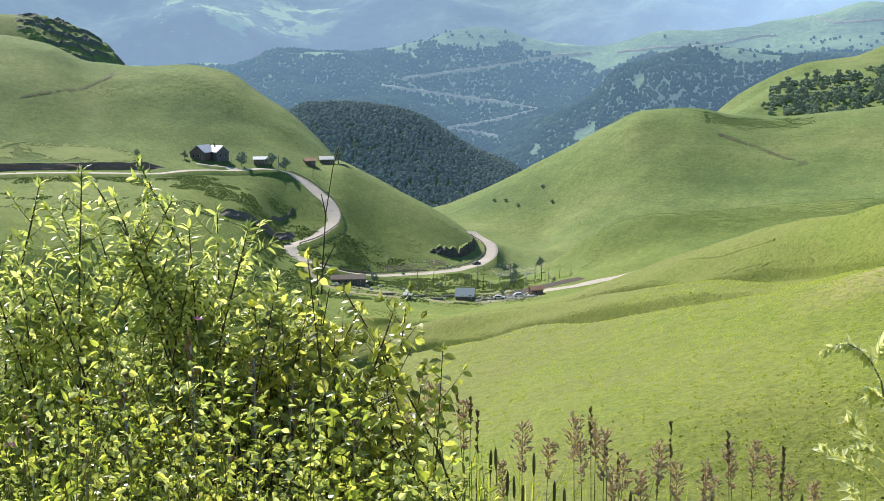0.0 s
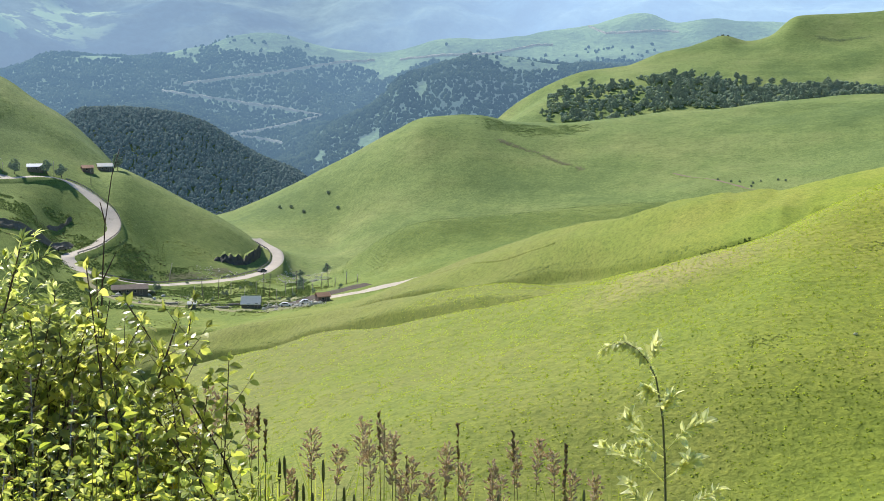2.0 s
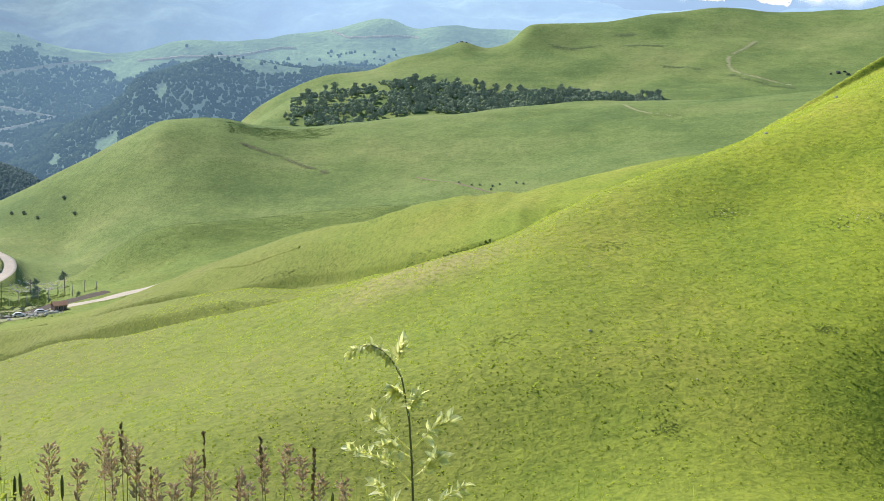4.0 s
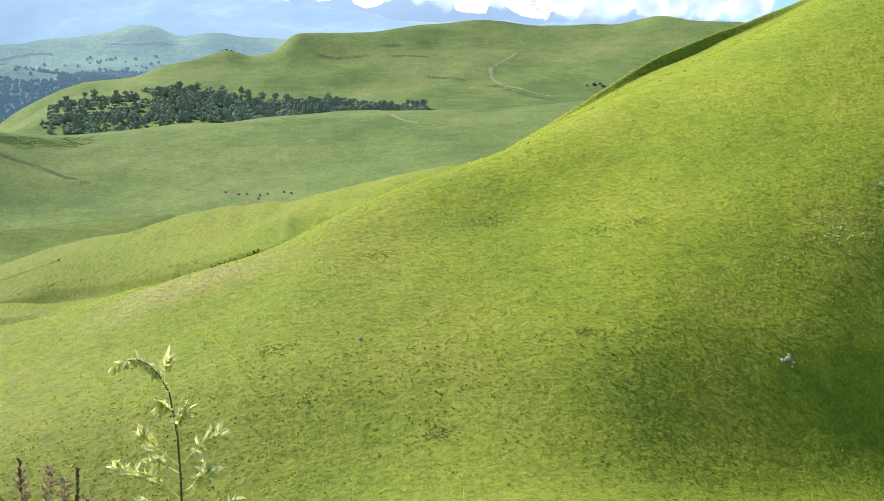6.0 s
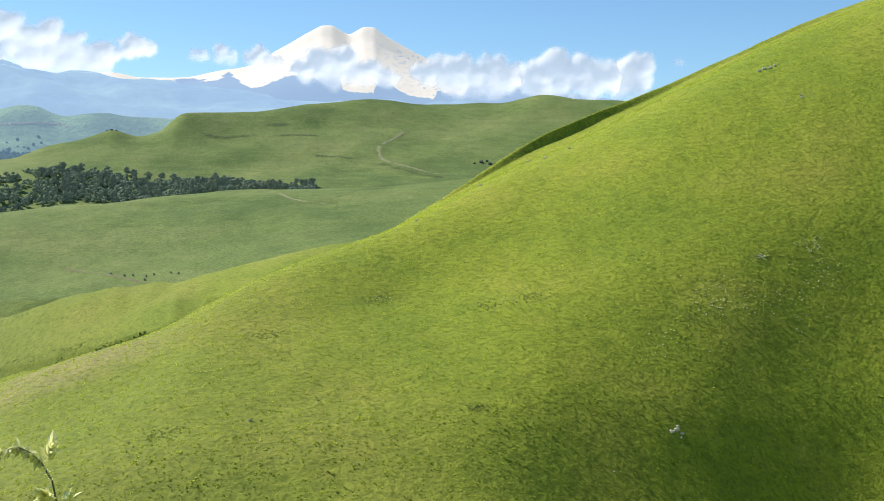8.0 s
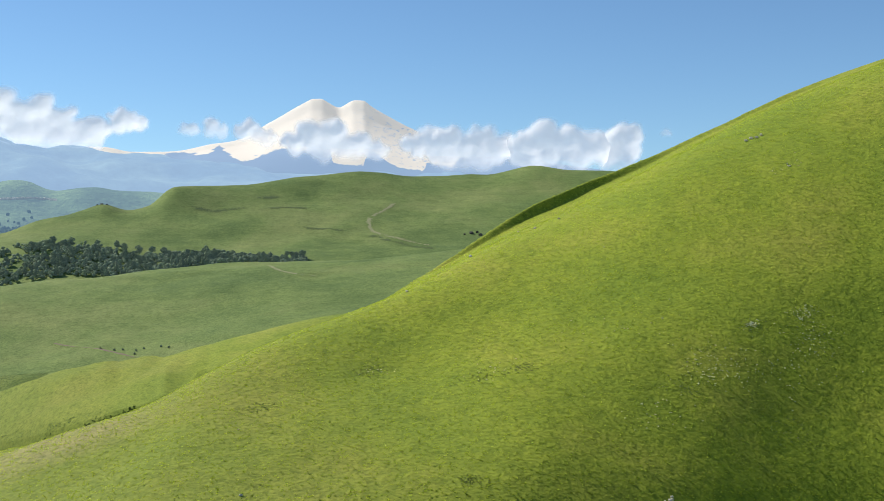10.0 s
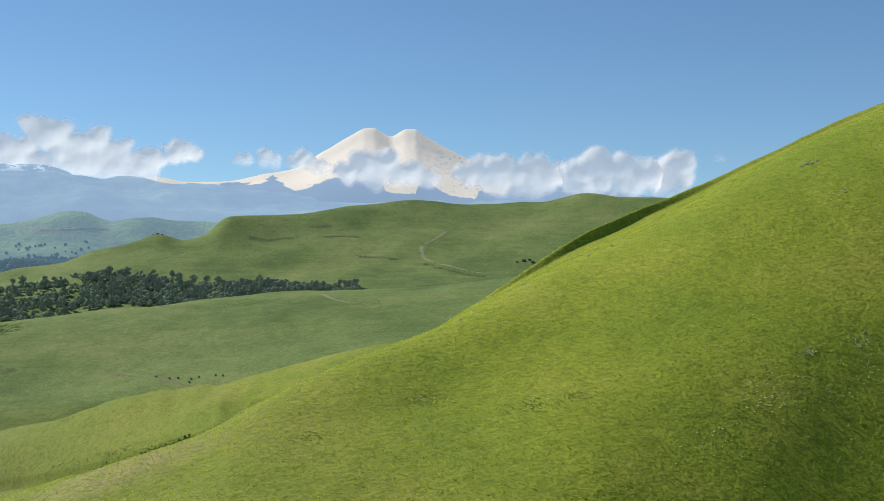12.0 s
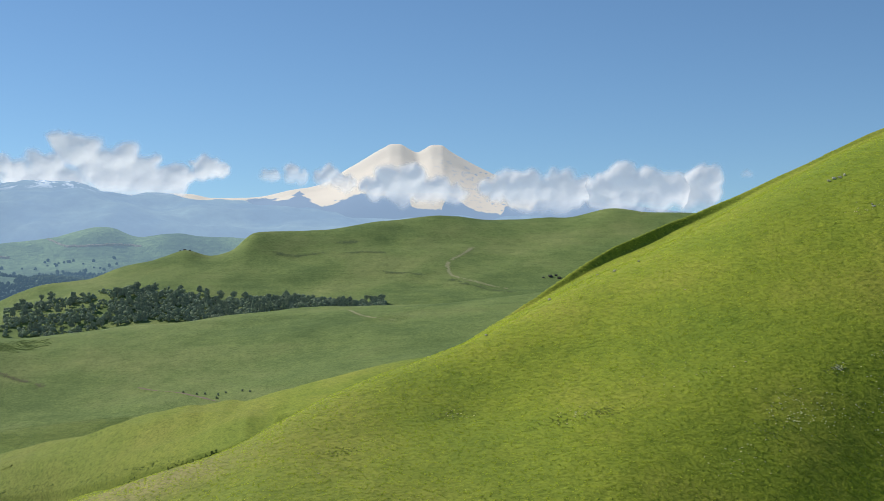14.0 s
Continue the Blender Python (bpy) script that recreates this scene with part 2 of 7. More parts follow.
BARK = plain("grey_brown_bark", (0.06, 0.045, 0.035), (0.14, 0.11, 0.085), 6.0, 0.9)
TWIG = plain("reddish_brown_twig", (0.035, 0.022, 0.018), (0.11, 0.065, 0.045), 40.0, 0.7)
WILLOW = leaf_material("willow_leaf", (0.16, 0.19, 0.065), (0.43, 0.475, 0.17), (0.70, 0.69, 0.38), 0.6, 0.9, (1.55, 1.57, 0.95))
BIRCH = leaf_material("broad_shrub_leaf", (0.13, 0.145, 0.05), (0.36, 0.38, 0.115), (0.58, 0.55, 0.21), 0.6, 0.9, (1.65, 1.7, 0.95))
WEED = leaf_material("bright_weed_leaf", (0.14, 0.17, 0.04), (0.38, 0.42, 0.08), (0.58, 0.56, 0.17), 0.62, 0.7, (1.5, 1.55, 0.9))
LOW_WEED = leaf_material("grey_olive_weed", (0.100, 0.148, 0.052), (0.14, 0.19, 0.072), (0.19, 0.235, 0.105), 0.4, 0.1, (1.0, 1.08, 0.85))
HERB = leaf_material("pale_silvery_herb_leaf", (0.55, 0.57, 0.28), (0.69, 0.70, 0.39), (0.80, 0.80, 0.52), 0.55, 0.12, (1.3, 1.28, 0.97))
BLADE = leaf_material("tall_grass_blade", (0.12, 0.18, 0.035), (0.24, 0.31, 0.055), (0.40, 0.41, 0.11), 0.6)
STRAW = leaf_material("dry_grass_stalk", (0.12, 0.13, 0.04), (0.20, 0.19, 0.07), (0.30, 0.25, 0.11), 0.2)
PLUME = leaf_material("pinkish_dry_plume", (0.54, 0.445, 0.335), (0.68, 0.575, 0.45), (0.80, 0.72, 0.58), 0.6, 0.1, (1.15, 1.12, 1.1))
SPIKE = leaf_material("dark_brown_seed_spike", (0.22, 0.155, 0.10), (0.33, 0.24, 0.15), (0.50, 0.38, 0.25), 0.4, 0.1, (1.3, 1.2, 1.1))
YELLOW = leaf_material("yellow_petal", (0.55, 0.40, 0.01), (0.70, 0.52, 0.02), (0.80, 0.62, 0.03), 0.3)
PINK = leaf_material("pink_petal", (0.42, 0.14, 0.36), (0.52, 0.20, 0.45), (0.62, 0.28, 0.53), 0.3)
WHITE_PETAL = leaf_material("white_petal", (0.62, 0.62, 0.55), (0.72, 0.72, 0.66), (0.8, 0.8, 0.75), 0.3)
DRY_WEED = leaf_material("dry_olive_weed", (0.095, 0.105, 0.045), (0.135, 0.14, 0.065), (0.19, 0.185, 0.10), 0.35, 0.05, (1.0, 1.05, 0.9))
GREY_HERB = leaf_material("grey_green_herb", (0.14, 0.19, 0.055), (0.20, 0.24, 0.10), (0.28, 0.31, 0.17), 0.3)
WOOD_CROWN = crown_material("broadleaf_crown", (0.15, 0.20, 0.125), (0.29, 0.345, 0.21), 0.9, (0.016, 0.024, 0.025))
TRACK = plain("faint_worn_turf", (0.10, 0.105, 0.045), (0.17, 0.16, 0.075), 0.3, 0.95)
SCAR = plain("eroded_brown_bank", (0.10, 0.088, 0.066), (0.23, 0.20, 0.155), 0.35, 0.95, relief_m=0.4)
CRAG_ROCK = plain("layered_grey_green_rock", (0.075, 0.085, 0.06), (0.20, 0.205, 0.15), 0.25, 0.9, relief_m=0.8)
# bluish base tone and emission both stand for haze
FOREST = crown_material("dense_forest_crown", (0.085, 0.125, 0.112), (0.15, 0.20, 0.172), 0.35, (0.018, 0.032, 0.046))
CLOUD = cloud_material()
DARK_WEED = leaf_material("dark_lush_weed", (0.040, 0.070, 0.018), (0.075, 0.115, 0.028), (0.14, 0.175, 0.06), 0.3, 0.05, (1.0, 1.08, 0.9))
SPIKE_GREEN = leaf_material("grey_green_seed_spike", (0.10, 0.105, 0.055), (0.16, 0.16, 0.085), (0.22, 0.21, 0.12), 0.2)
# ridges, rolls and valleys of the land: bearing in degrees to the left of +y, distance and height in metres
GULLY_NEAR = [
    (180, 40, -2.6), (90, 60, -14.5), (60, 74, -24.6), (34, 76, -26.1), (14, 76, -26.4), (-5, 76, -26.1), (-14, 77, -24.0),
    (-20, 79, -22.9), (-24, 83, -23.3), (-28, 88.4, -24.7), (-32, 94.2, -26.8), (-36, 101.2, -28.1), (-40, 109.5, -29.8),
    (-60, 120.9, -17.5), (-110, 70, -0.8),]
SLOPE_MID = [
    (180, 80, -2.6), (90, 90, -20.8), (60, 110, -32.0), (34, 120, -36.2), (17, 115, -31.8), (8, 100, -24.8), (0, 96, -21.4),
    (-8, 96, -18.1), (-14, 98, -16.7), (-20, 101, -16.0), (-24, 103, -15.8), (-28, 108.5, -16.4), (-32, 114.5, -16.9),
    (-36, 123.2, -17.0), (-41, 133.1, -14.8), (-60, 151.1, 14.8), (-110, 100, 19.2),]
SLOPE_HIGH = [
    (180, 100, 1.6), (90, 120, -26.1), (60, 150, -41.4), (34, 160, -44.9), (20, 152, -37.4), (12.8, 138, -30.8),
    (7, 126, -26.1), (0, 112, -20.2), (-5.6, 108, -17.4), (-10, 112, -13.9), (-15.6, 120, -11.4), (-20, 127, -9.5),
    (-26, 131, -6.6), (-32, 138.0, -3.2), (-37, 145.6, -0.4), (-42, 154.8, 3.2), (-60, 168.9, 28.3), (-110, 140, 33.9),]
NEAR_CREST = [
    (180, 120, 5.8), (90, 150, -30.3), (60, 190, -49.3), (34, 200, -52.0), (22, 200, -46.4), (17.3, 190, -40.2),
    (16, 186, -38.0), (14, 179.3, -35.4), (12.5, 173.6, -33.3), (10.8, 166.5, -31.1), (9, 158.5, -28.7),
    (7.1, 150.6, -26.2), (5.5, 144.8, -24.3), (4, 140, -22.8), (2.3, 135.2, -21.2), (0.6, 131.1, -19.7),
    (-1.5, 127, -17.7), (-3.5, 124, -15.9), (-5.4, 123, -14.6), (-7, 124.1, -13.8), (-8.6, 126.5, -13.0),
    (-10.7, 130.2, -10.2), (-13, 134.9, -8.1), (-15.6, 140, -6.0), (-19.6, 148, -2.5), (-23, 157, 2.1), (-27, 165.1, 7.0),
    (-32.8, 180.2, 17.7), (-36.9, 190.5, 24.6), (-42, 197.3, 31.4), (-60, 201.6, 51.8), (-110, 170, 44.0),]
BROW_FOOT = [
    (180, 144.2, 8.5), (90, 174.1, -35.4), (60, 213.9, -52.5), (34, 224.0, -54.9), (22, 223.2, -51.6),
    (17, 209.2, -45.8), (12.5, 193.4, -39.5), (9, 178.5, -34.5), (5.5, 163.8, -29.6), (2.3, 152.5, -25.8),
    (-1.5, 142.9, -21.7), (-5.4, 139.3, -18.3), (-8.6, 142.5, -16.0), (-11, 146.9, -13.3), (-13, 150.9, -11.1),
    (-14.5, 153.9, -9.5), (-16, 156.5, -7.7), (-18, 159.6, -4.9), (-20, 165.4, -1.8), (-22, 171.7, 1.6),
    (-24, 178.6, 5.1), (-26, 184.9, 8.4), (-28, 191.7, 11.7), (-30, 197.9, 15.3), (-33, 206.1, 21.0), (-37, 215.8, 28.6),
    (-42, 219.7, 35.9), (-60, 226.4, 59.7), (-110, 210.0, 50.7),]
FAR_BROW = [
    (180, 150, 9.5), (90, 180, -36.7), (60, 220, -53.3), (34, 230, -55.7), (22, 230, -53.2), (17.3, 215, -47.6),
    (16, 210.9, -46.2), (14, 204.1, -43.3), (12.5, 198.6, -41.1), (10.8, 191.5, -38.6), (9, 183.5, -36.0),
    (7.1, 175.1, -33.1), (5.5, 168.3, -30.8), (4, 162.4, -28.9), (2.3, 156.5, -26.9), (0.6, 151.4, -25.1),
    (-1.5, 146.5, -22.7), (-3.5, 143.6, -20.6), (-5.4, 142.7, -19.1), (-7, 143.9, -18.2), (-8.6, 146.3, -17.2),
    (-10.7, 150.3, -14.4), (-13, 155, -11.9), (-15.6, 160, -9.0), (-18.6, 164, -4.1), (-20.6, 168, -0.5),
    (-23.1, 178, 4.7), (-25.6, 185, 9.7), (-28.5, 195.4, 14.2), (-32.8, 207.4, 21.2), (-36.7, 217.1, 29.2), (-42, 225.5, 36.9),
    (-60, 232.6, 61.8), (-110, 220, 52.4),]
SECOND_BANK = [
    (180, 160.5, 10.0), (90, 190.5, -37.2), (34, 240.5, -53.9), (24, 275, -66.5), (21, 271.9, -63.3), (18, 270.2, -59.3),
    (16, 261.4, -55.5), (14, 251.5, -51.6), (12.5, 242.8, -48.6), (10.8, 232.5, -45.3), (9, 221.8, -42.0),
    (7.1, 210.8, -38.5), (5.5, 201.8, -35.6), (4, 194.3, -33.3), (2.3, 186.9, -31.0), (0.6, 181, -28.8),
    (-1.5, 176.8, -26.2), (-3.5, 173.4, -24.5), (-5.4, 171, -23.4), (-7, 171.8, -22.7), (-8.6, 173.1, -22.5),
    (-13, 159.5, -12.4), (-15.6, 170.5, -10.3), (-18.6, 174.5, -6.3), (-20.6, 178.5, -3.4), (-23.1, 188.5, 0.9),
    (-28.5, 202.5, 6.9), (-36.7, 212.5, 18.3), (-42, 218.5, 24.6), (-60, 235.5, 56.0), (-110, 230.5, 50.6),]
SECOND_STEP = [
    (180, 192, 11.8), (90, 214.8, -42.5), (34, 258.1, -56.7), (24, 279.5, -62.3), (20, 276, -59.1), (16, 264.4, -52.3),
    (14, 254.5, -48.7), (12.5, 245.8, -45.8), (10.8, 235.5, -42.6), (9, 224.8, -39.5), (7.1, 213.8, -36.3),
    (5.5, 204.8, -33.8), (4, 197.3, -31.6), (2.3, 189.9, -29.4), (0.6, 184, -27.6), (-1.5, 179.8, -25.7),
    (-3.5, 176.4, -24.5), (-5.4, 174, -23.3), (-7, 174.8, -22.6), (-8.6, 176.1, -22.4), (-12, 172, -15.3),
    (-15, 177.7, -12.3), (-20, 191.6, -7.4), (-28, 221.7, 1.2), (-42, 243.5, 21.2), (-60, 258, 55.1),
    (-110, 254.8, 52.3),]
SECOND_ROLL = [
    (180, 250, 14.7), (90, 260, -48.9), (34, 290, -60.0), (24, 290, -57.9), (18, 280, -53.8), (16, 273.4, -51.0),
    (14, 263.5, -47.4), (12.5, 254.8, -44.6), (10.8, 244.5, -41.6), (9, 233.8, -38.5), (7.1, 222.8, -35.7),
    (5.5, 213.8, -33.4), (4, 206.3, -31.3), (2.3, 198.9, -29.2), (0.6, 193, -27.5), (-1.5, 188.8, -26.2),
    (-3.5, 185.4, -25.3), (-5.4, 183, -24.2), (-7, 183.8, -23.4), (-8.6, 185.1, -23.2), (-9, 180, -19.5),
    (-12, 187, -16.7), (-15, 197, -14.3), (-20, 217, -11.3), (-28, 260, -5.2), (-42, 290, 16.8), (-60, 300, 54.5),
    (-110, 300, 54.5),]
SECOND_DIP = [
    (180, 280, 11.4), (90, 290, -54.8), (34, 315, -65.4), (24, 315, -64.8), (18, 305, -61.0), (16, 292.4, -58.6),
    (14, 282.5, -54.8), (12.5, 273.8, -51.8), (10.8, 263.5, -48.5), (9, 252.8, -45.2), (7.1, 241.8, -42.1),
    (5.5, 232.8, -39.7), (4, 225.3, -37.3), (2.3, 217.9, -35.0), (0.6, 212, -33.2), (-1.5, 207.8, -31.8),
    (-3.5, 204.4, -30.8), (-5.4, 202, -29.6), (-7, 202.8, -28.7), (-8.6, 204.1, -28.5), (-9, 200, -24.4),
    (-12, 205, -20.3), (-15, 215, -16.8), (-20, 235, -13.2), (-28, 280, -9.2), (-42, 310, 12.4), (-60, 340, 49.4),
    (-110, 340, 49.4),]
THIRD_BANK = [
    (180, 292.5, 11.8), (90, 302.5, -57.2), (34, 327.5, -65.6), (24, 382, -77.9), (21, 373.6, -74.7), (18, 360.7, -70.8),
    (16, 351.5, -67.6), (14, 340.5, -63.3), (12.5, 328.8, -59.5), (10.8, 313.9, -55.2), (9, 300.6, -51.3),
    (7.1, 286.8, -47.7), (5.5, 276.4, -44.9), (4, 267.5, -42.2), (2.3, 258.3, -39.5), (0.6, 251.7, -37.5),
    (-1.5, 240.6, -34.9), (-3.5, 228.2, -31.6), (-5.4, 219.1, -28.3), (-7, 215.4, -26.1), (-8.6, 214.1, -24.0),
    (-12, 211.5, -18.8), (-15, 227.5, -16.7), (-20, 247.5, -14.0), (-28, 292.5, -9.6), (-42, 322.5, 10.0),
    (-60, 352.5, 44.9), (-110, 352.5, 44.9),]
THIRD_STEP = [
    (180, 305.7, 12.2), (90, 326.1, -61.6), (34, 349.5, -69.5), (24, 384.5, -76.1), (20, 373.2, -71.7), (16, 354, -66.1),
    (14, 343, -62.4), (12.5, 331.3, -58.6), (10.8, 316.4, -54.1), (9, 303.1, -49.7), (7.1, 289.3, -45.1),
    (5.5, 278.9, -42.2), (4, 270, -39.7), (2.3, 260.8, -37.0), (0.6, 254.2, -35.1), (-1.5, 243.1, -32.6),
    (-3.5, 230.7, -29.4), (-5.4, 221.6, -26.2), (-7, 217.9, -24.0), (-8.6, 216.6, -21.9), (-12, 229.5, -17.7),
    (-15, 241.4, -15.3), (-20, 259, -12.9), (-28, 302, -9.6), (-42, 328.6, 6.2), (-60, 362.1, 37.4), (-110, 362.1, 40.4),]
THIRD_ROLL = [
    (180, 330, 13.1), (90, 370, -67.0), (34, 390, -74.2), (24, 390, -74.2), (20, 380, -69.5), (16.6, 360, -65.8),
    (16, 371.2, -67.7), (14, 360.5, -64.5), (12.5, 348.3, -60.5), (10.8, 333.1, -55.7), (9, 319.7, -50.8),
    (7.1, 307.1, -45.3), (5.5, 298.4, -40.3), (4, 290.9, -36.2), (2.3, 282.9, -32.5), (0.6, 276.2, -29.6),
    (-1.5, 264.1, -25.7), (-3.5, 255.2, -21.6), (-5.4, 255.1, -19.2), (-7, 256.6, -18.6), (-8.6, 258.6, -18.0),
    (-10.1, 260, -16.8), (-11.4, 262, -15.9), (-12.6, 263, -14.5), (-13.8, 265, -12.9), (-15.1, 268, -11.4), (-16.3, 271, -10.2), (-18, 276, -9.6),
    (-22, 290, -10.4), (-28, 320, -9.6), (-42, 340, 1.6),
    (-60, 380, 28.2), (-110, 380, 34.8),]
VALLEY_FLOOR = [
    (180, 400, 1.6), (90, 430, -66.5), (34, 430, -70.4), (28, 430, -72.7), (22, 440, -75.2), (18, 450, -76.1),
    (14, 455, -76.6), (11, 460, -74.6), (7.5, 455, -70.9), (4, 440, -66.5), (0, 430, -58.8), (-6, 430, -51.2),
    (-12, 430, -43.6), (-20, 430, -36.0), (-30, 430, -28.5), (-42, 430, -13.4), (-60, 430, 1.6), (-110, 430, 16.6),]
VALLEY_FAR = [
    (180, 450, 1.6), (90, 470, -64.5), (34, 452, -53.9), (28, 452, -57.1), (24, 458, -64.4), (22, 470, -69.1),
    (18, 500, -74.5), (15.5, 510, -75.5), (14, 520, -76.6), (12.5, 525, -79.2), (11, 525, -77.8), (9.5, 515, -74.4),
    (7.5, 505, -70.3), (4, 500, -61.6), (0, 500, -56.3), (-6, 500, -51.0), (-12, 500, -42.1), (-20, 500, -33.4),
    (-30, 500, -24.6), (-60, 500, 1.6), (-110, 500, 10.3),]
LOW_HILL = [
    (180, 520, 1.6), (90, 520, -53.1), (34, 512, -39.6), (28, 512, -40.5), (24, 514, -46.1), (22, 520, -58.6),
    (20, 524, -59.0), (18, 535, -63.1), (15.5, 545, -68.2), (14.2, 550, -72.8), (13.4, 552, -75.0), (12.7, 556, -77.5),
    (12.2, 562, -82.4), (10.9, 560, -80.1), (9.1, 555, -70.0), (8.5, 550, -65.0), (6.2, 545, -56.2), (2.2, 540, -51.8),
    (-2.2, 540, -48.0), (-6, 540, -45.6), (-14, 540, -36.2), (-20, 540, -26.7), (-30, 540, -17.3), (-60, 540, 1.6),
    (-110, 540, 11.0),]
BENCH = [
    (180, 600, 1.6), (90, 580, -39.0), (34, 545, -34.1), (27, 555, -34.8), (22.7, 566, -37.0), (21, 580, -37.4),
    (19.7, 600, -36.1), (18.5, 600, -41.4), (17.2, 595, -48.4), (15.5, 585, -56.8), (14.2, 578, -65.3), (13.6, 580, -70.6),
    (12.9, 582, -72.4), (12.4, 586, -81.8), (11.5, 600, -89.1), (9, 620, -90.0), (6.2, 620, -83.3), (2, 620, -76.7),
    (-2, 620, -70.1), (-6, 620, -61.4), (-12, 620, -49.4), (-20, 620, -35.2), (-30, 620, -20.1), (-60, 620, 1.6),
    (-110, 620, 12.4),]
LEFT_HILL = [
    (180, 700, 13.8), (90, 720, 1.6), (34, 720, 24.9), (32, 720, 21.1), (30.2, 710, 10.3), (28.3, 700, 7.1),
    (26.2, 700, 8.9), (24.5, 700, 5.9), (23.1, 690, -4.4), (21.7, 680, -16.2), (20.5, 668, -29.9), (19.7, 655, -40.8),
    (18.5, 680, -60.3), (17, 690, -73.4), (15.3, 700, -81.9), (13.5, 700, -84.3), (12.5, 700, -86.8), (11, 700, -88.1),
    (9, 695, -80.0), (6, 690, -68.5), (2, 690, -62.4), (-2, 690, -56.3), (-7.1, 685, -49.3), (-13, 690, -37.0),
    (-20, 700, -22.8), (-30, 700, -10.6), (-60, 700, 13.8), (-110, 700, 13.8),]
MIDDLE_HILL = [
    (180, 900, 17.3), (90, 860, 1.6), (40, 880, 7.7), (34, 890, 6.3), (28, 890, -7.7), (22, 880, -50.7), (18, 880, -90.9),
    (15.3, 880, -86.2), (14, 870, -77.6), (12.2, 860, -63.1), (9.8, 850, -45.2), (7.8, 845, -29.4), (6.3, 840, -19.7),
    (4.4, 845, -19.1), (2.7, 850, -21.4), (0.6, 860, -23.2), (-1, 865, -21.1), (-3.7, 870, -16.6), (-5.8, 870, -13.6),
    (-13, 880, -3.0), (-20.6, 880, 3.1), (-28, 880, 10.8), (-60, 880, 17.0), (-110, 880, 17.0),]
CRAG_DIP = [
    (180, 1000, 19.1), (90, 960, 18.4), (40, 980, 53.0), (33.7, 980, 48.7), (32.4, 980, 47.0), (30.8, 980, 40.1),
    (29.5, 980, 26.4), (28.6, 980, 8.4), (27, 980, -32.6), (22, 980, -84.1), (18, 980, -127.4), (15, 980, -127.4),
    (10, 970, -83.3), (6.3, 960, -48.7), (3, 955, -36.8), (1, 955, -31.7), (-2, 955, -26.7), (-6, 955, -20.1),
    (-13, 950, -8.3), (-20, 950, -3.4), (-28, 950, 1.6), (-60, 960, 18.4), (-110, 960, 18.4),]
WOOD_SLOPE = [
    (180, 1100, 20.8), (90, 1040, 19.8), (40, 1060, 20.1), (33, 1060, 20.1), (28, 1060, -35.4), (22, 1060, -109.8),
    (15, 1060, -138.0), (9, 1060, -109.8), (5, 1050, -62.6), (3.2, 1040, -32.9), (1.4, 1040, -14.7), (-1, 1040, -7.5),
    (-4, 1040, -0.2), (-8, 1040, 2.5), (-13, 1040, 3.4), (-16, 1040, 7.0), (-22, 1040, 10.7), (-30, 1040, 12.5),
    (-60, 1040, 19.8), (-110, 1040, 19.8),]
BACK_SLOPE = [
    (180, 1224, 22.9), (90, 1139, 8.9), (40, 1116, 9.0), (28, 1116, -49.4), (22, 1116, -119.1), (15, 1116, -138.9),
    (9, 1116, -121.5), (6, 1113, -85.1), (3, 1108, -30.9), (0, 1110, -0.2), (-3, 1117, 15.1), (-6, 1125, 25.0),
    (-9, 1136, 33.9), (-12, 1157, 42.3), (-15, 1176, 49.1), (-18, 1191, 52.9), (-21, 1202, 54.1), (-24, 1210, 57.8),
    (-27, 1214, 59.6), (-30, 1214, 56.7), (-40, 1214, 48.6), (-60, 1214, 36.5), (-110, 1201, 22.5),]
BACK_HILL = [
    (180, 1300, 24.3), (90, 1200, 1.6), (40, 1150, 1.6), (28, 1150, -58.7), (22, 1150, -125.4), (15, 1150, -139.6),
    (9, 1150, -129.4), (6, 1150, -90.9), (4.4, 1150, -56.7), (3.4, 1150, -30.5), (2.4, 1150, -13.5), (1.3, 1150, -1.4),
    (-0.9, 1155, 16.1), (-2.2, 1160, 19.8), (-4.2, 1170, 35.3), (-5.6, 1175, 40.6), (-6.5, 1180, 45.9), (-7.5, 1185, 40.5),
    (-8.4, 1190, 45.2), (-9.5, 1200, 63.4), (-12.1, 1230, 68.2), (-15.6, 1265, 81.2), (-17.4, 1280, 84.4),
    (-20.6, 1300, 81.1), (-23.1, 1310, 84.0), (-25.3, 1320, 96.2), (-26.8, 1320, 93.9), (-28.5, 1320, 89.3),
    (-40, 1320, 70.8), (-60, 1320, 47.7), (-110, 1300, 24.3),]
FOREST_HILL = [
    (180, 1600, 1.6), (90, 1500, -24.6), (40, 1480, -24.2), (28, 1480, -50.1), (24, 1480, -55.3), (22, 1470, -39.5),
    (21.2, 1460, -26.4), (19.7, 1450, -23.7), (17.7, 1450, -28.8), (16.2, 1450, -40.2), (14.7, 1450, -61.7),
    (13.5, 1450, -79.5), (12.2, 1450, -92.2), (11.2, 1450, -107.4), (9, 1450, -138.0), (3, 1480, -140.9), (-5, 1560, -80.2),
    (-12, 1620, 1.6), (-40, 1620, 1.6), (-110, 1600, 1.6),]
GORGE = [
    (180, 1900, -31.6), (90, 1800, -155.9), (40, 1800, -187.6), (0, 1850, -160.3), (-40, 1900, -64.7), (-110, 1900, -64.7),]
PLAIN = [
    (180, 4900, -126.7), (60, 4900, -126.7), (0, 4900, -126.7), (-110, 4900, -126.7),]
RANGE_FOOT = [
    (40, 1900, -164.6), (0, 1950, -151.9), (-40, 2000, -103.2),]
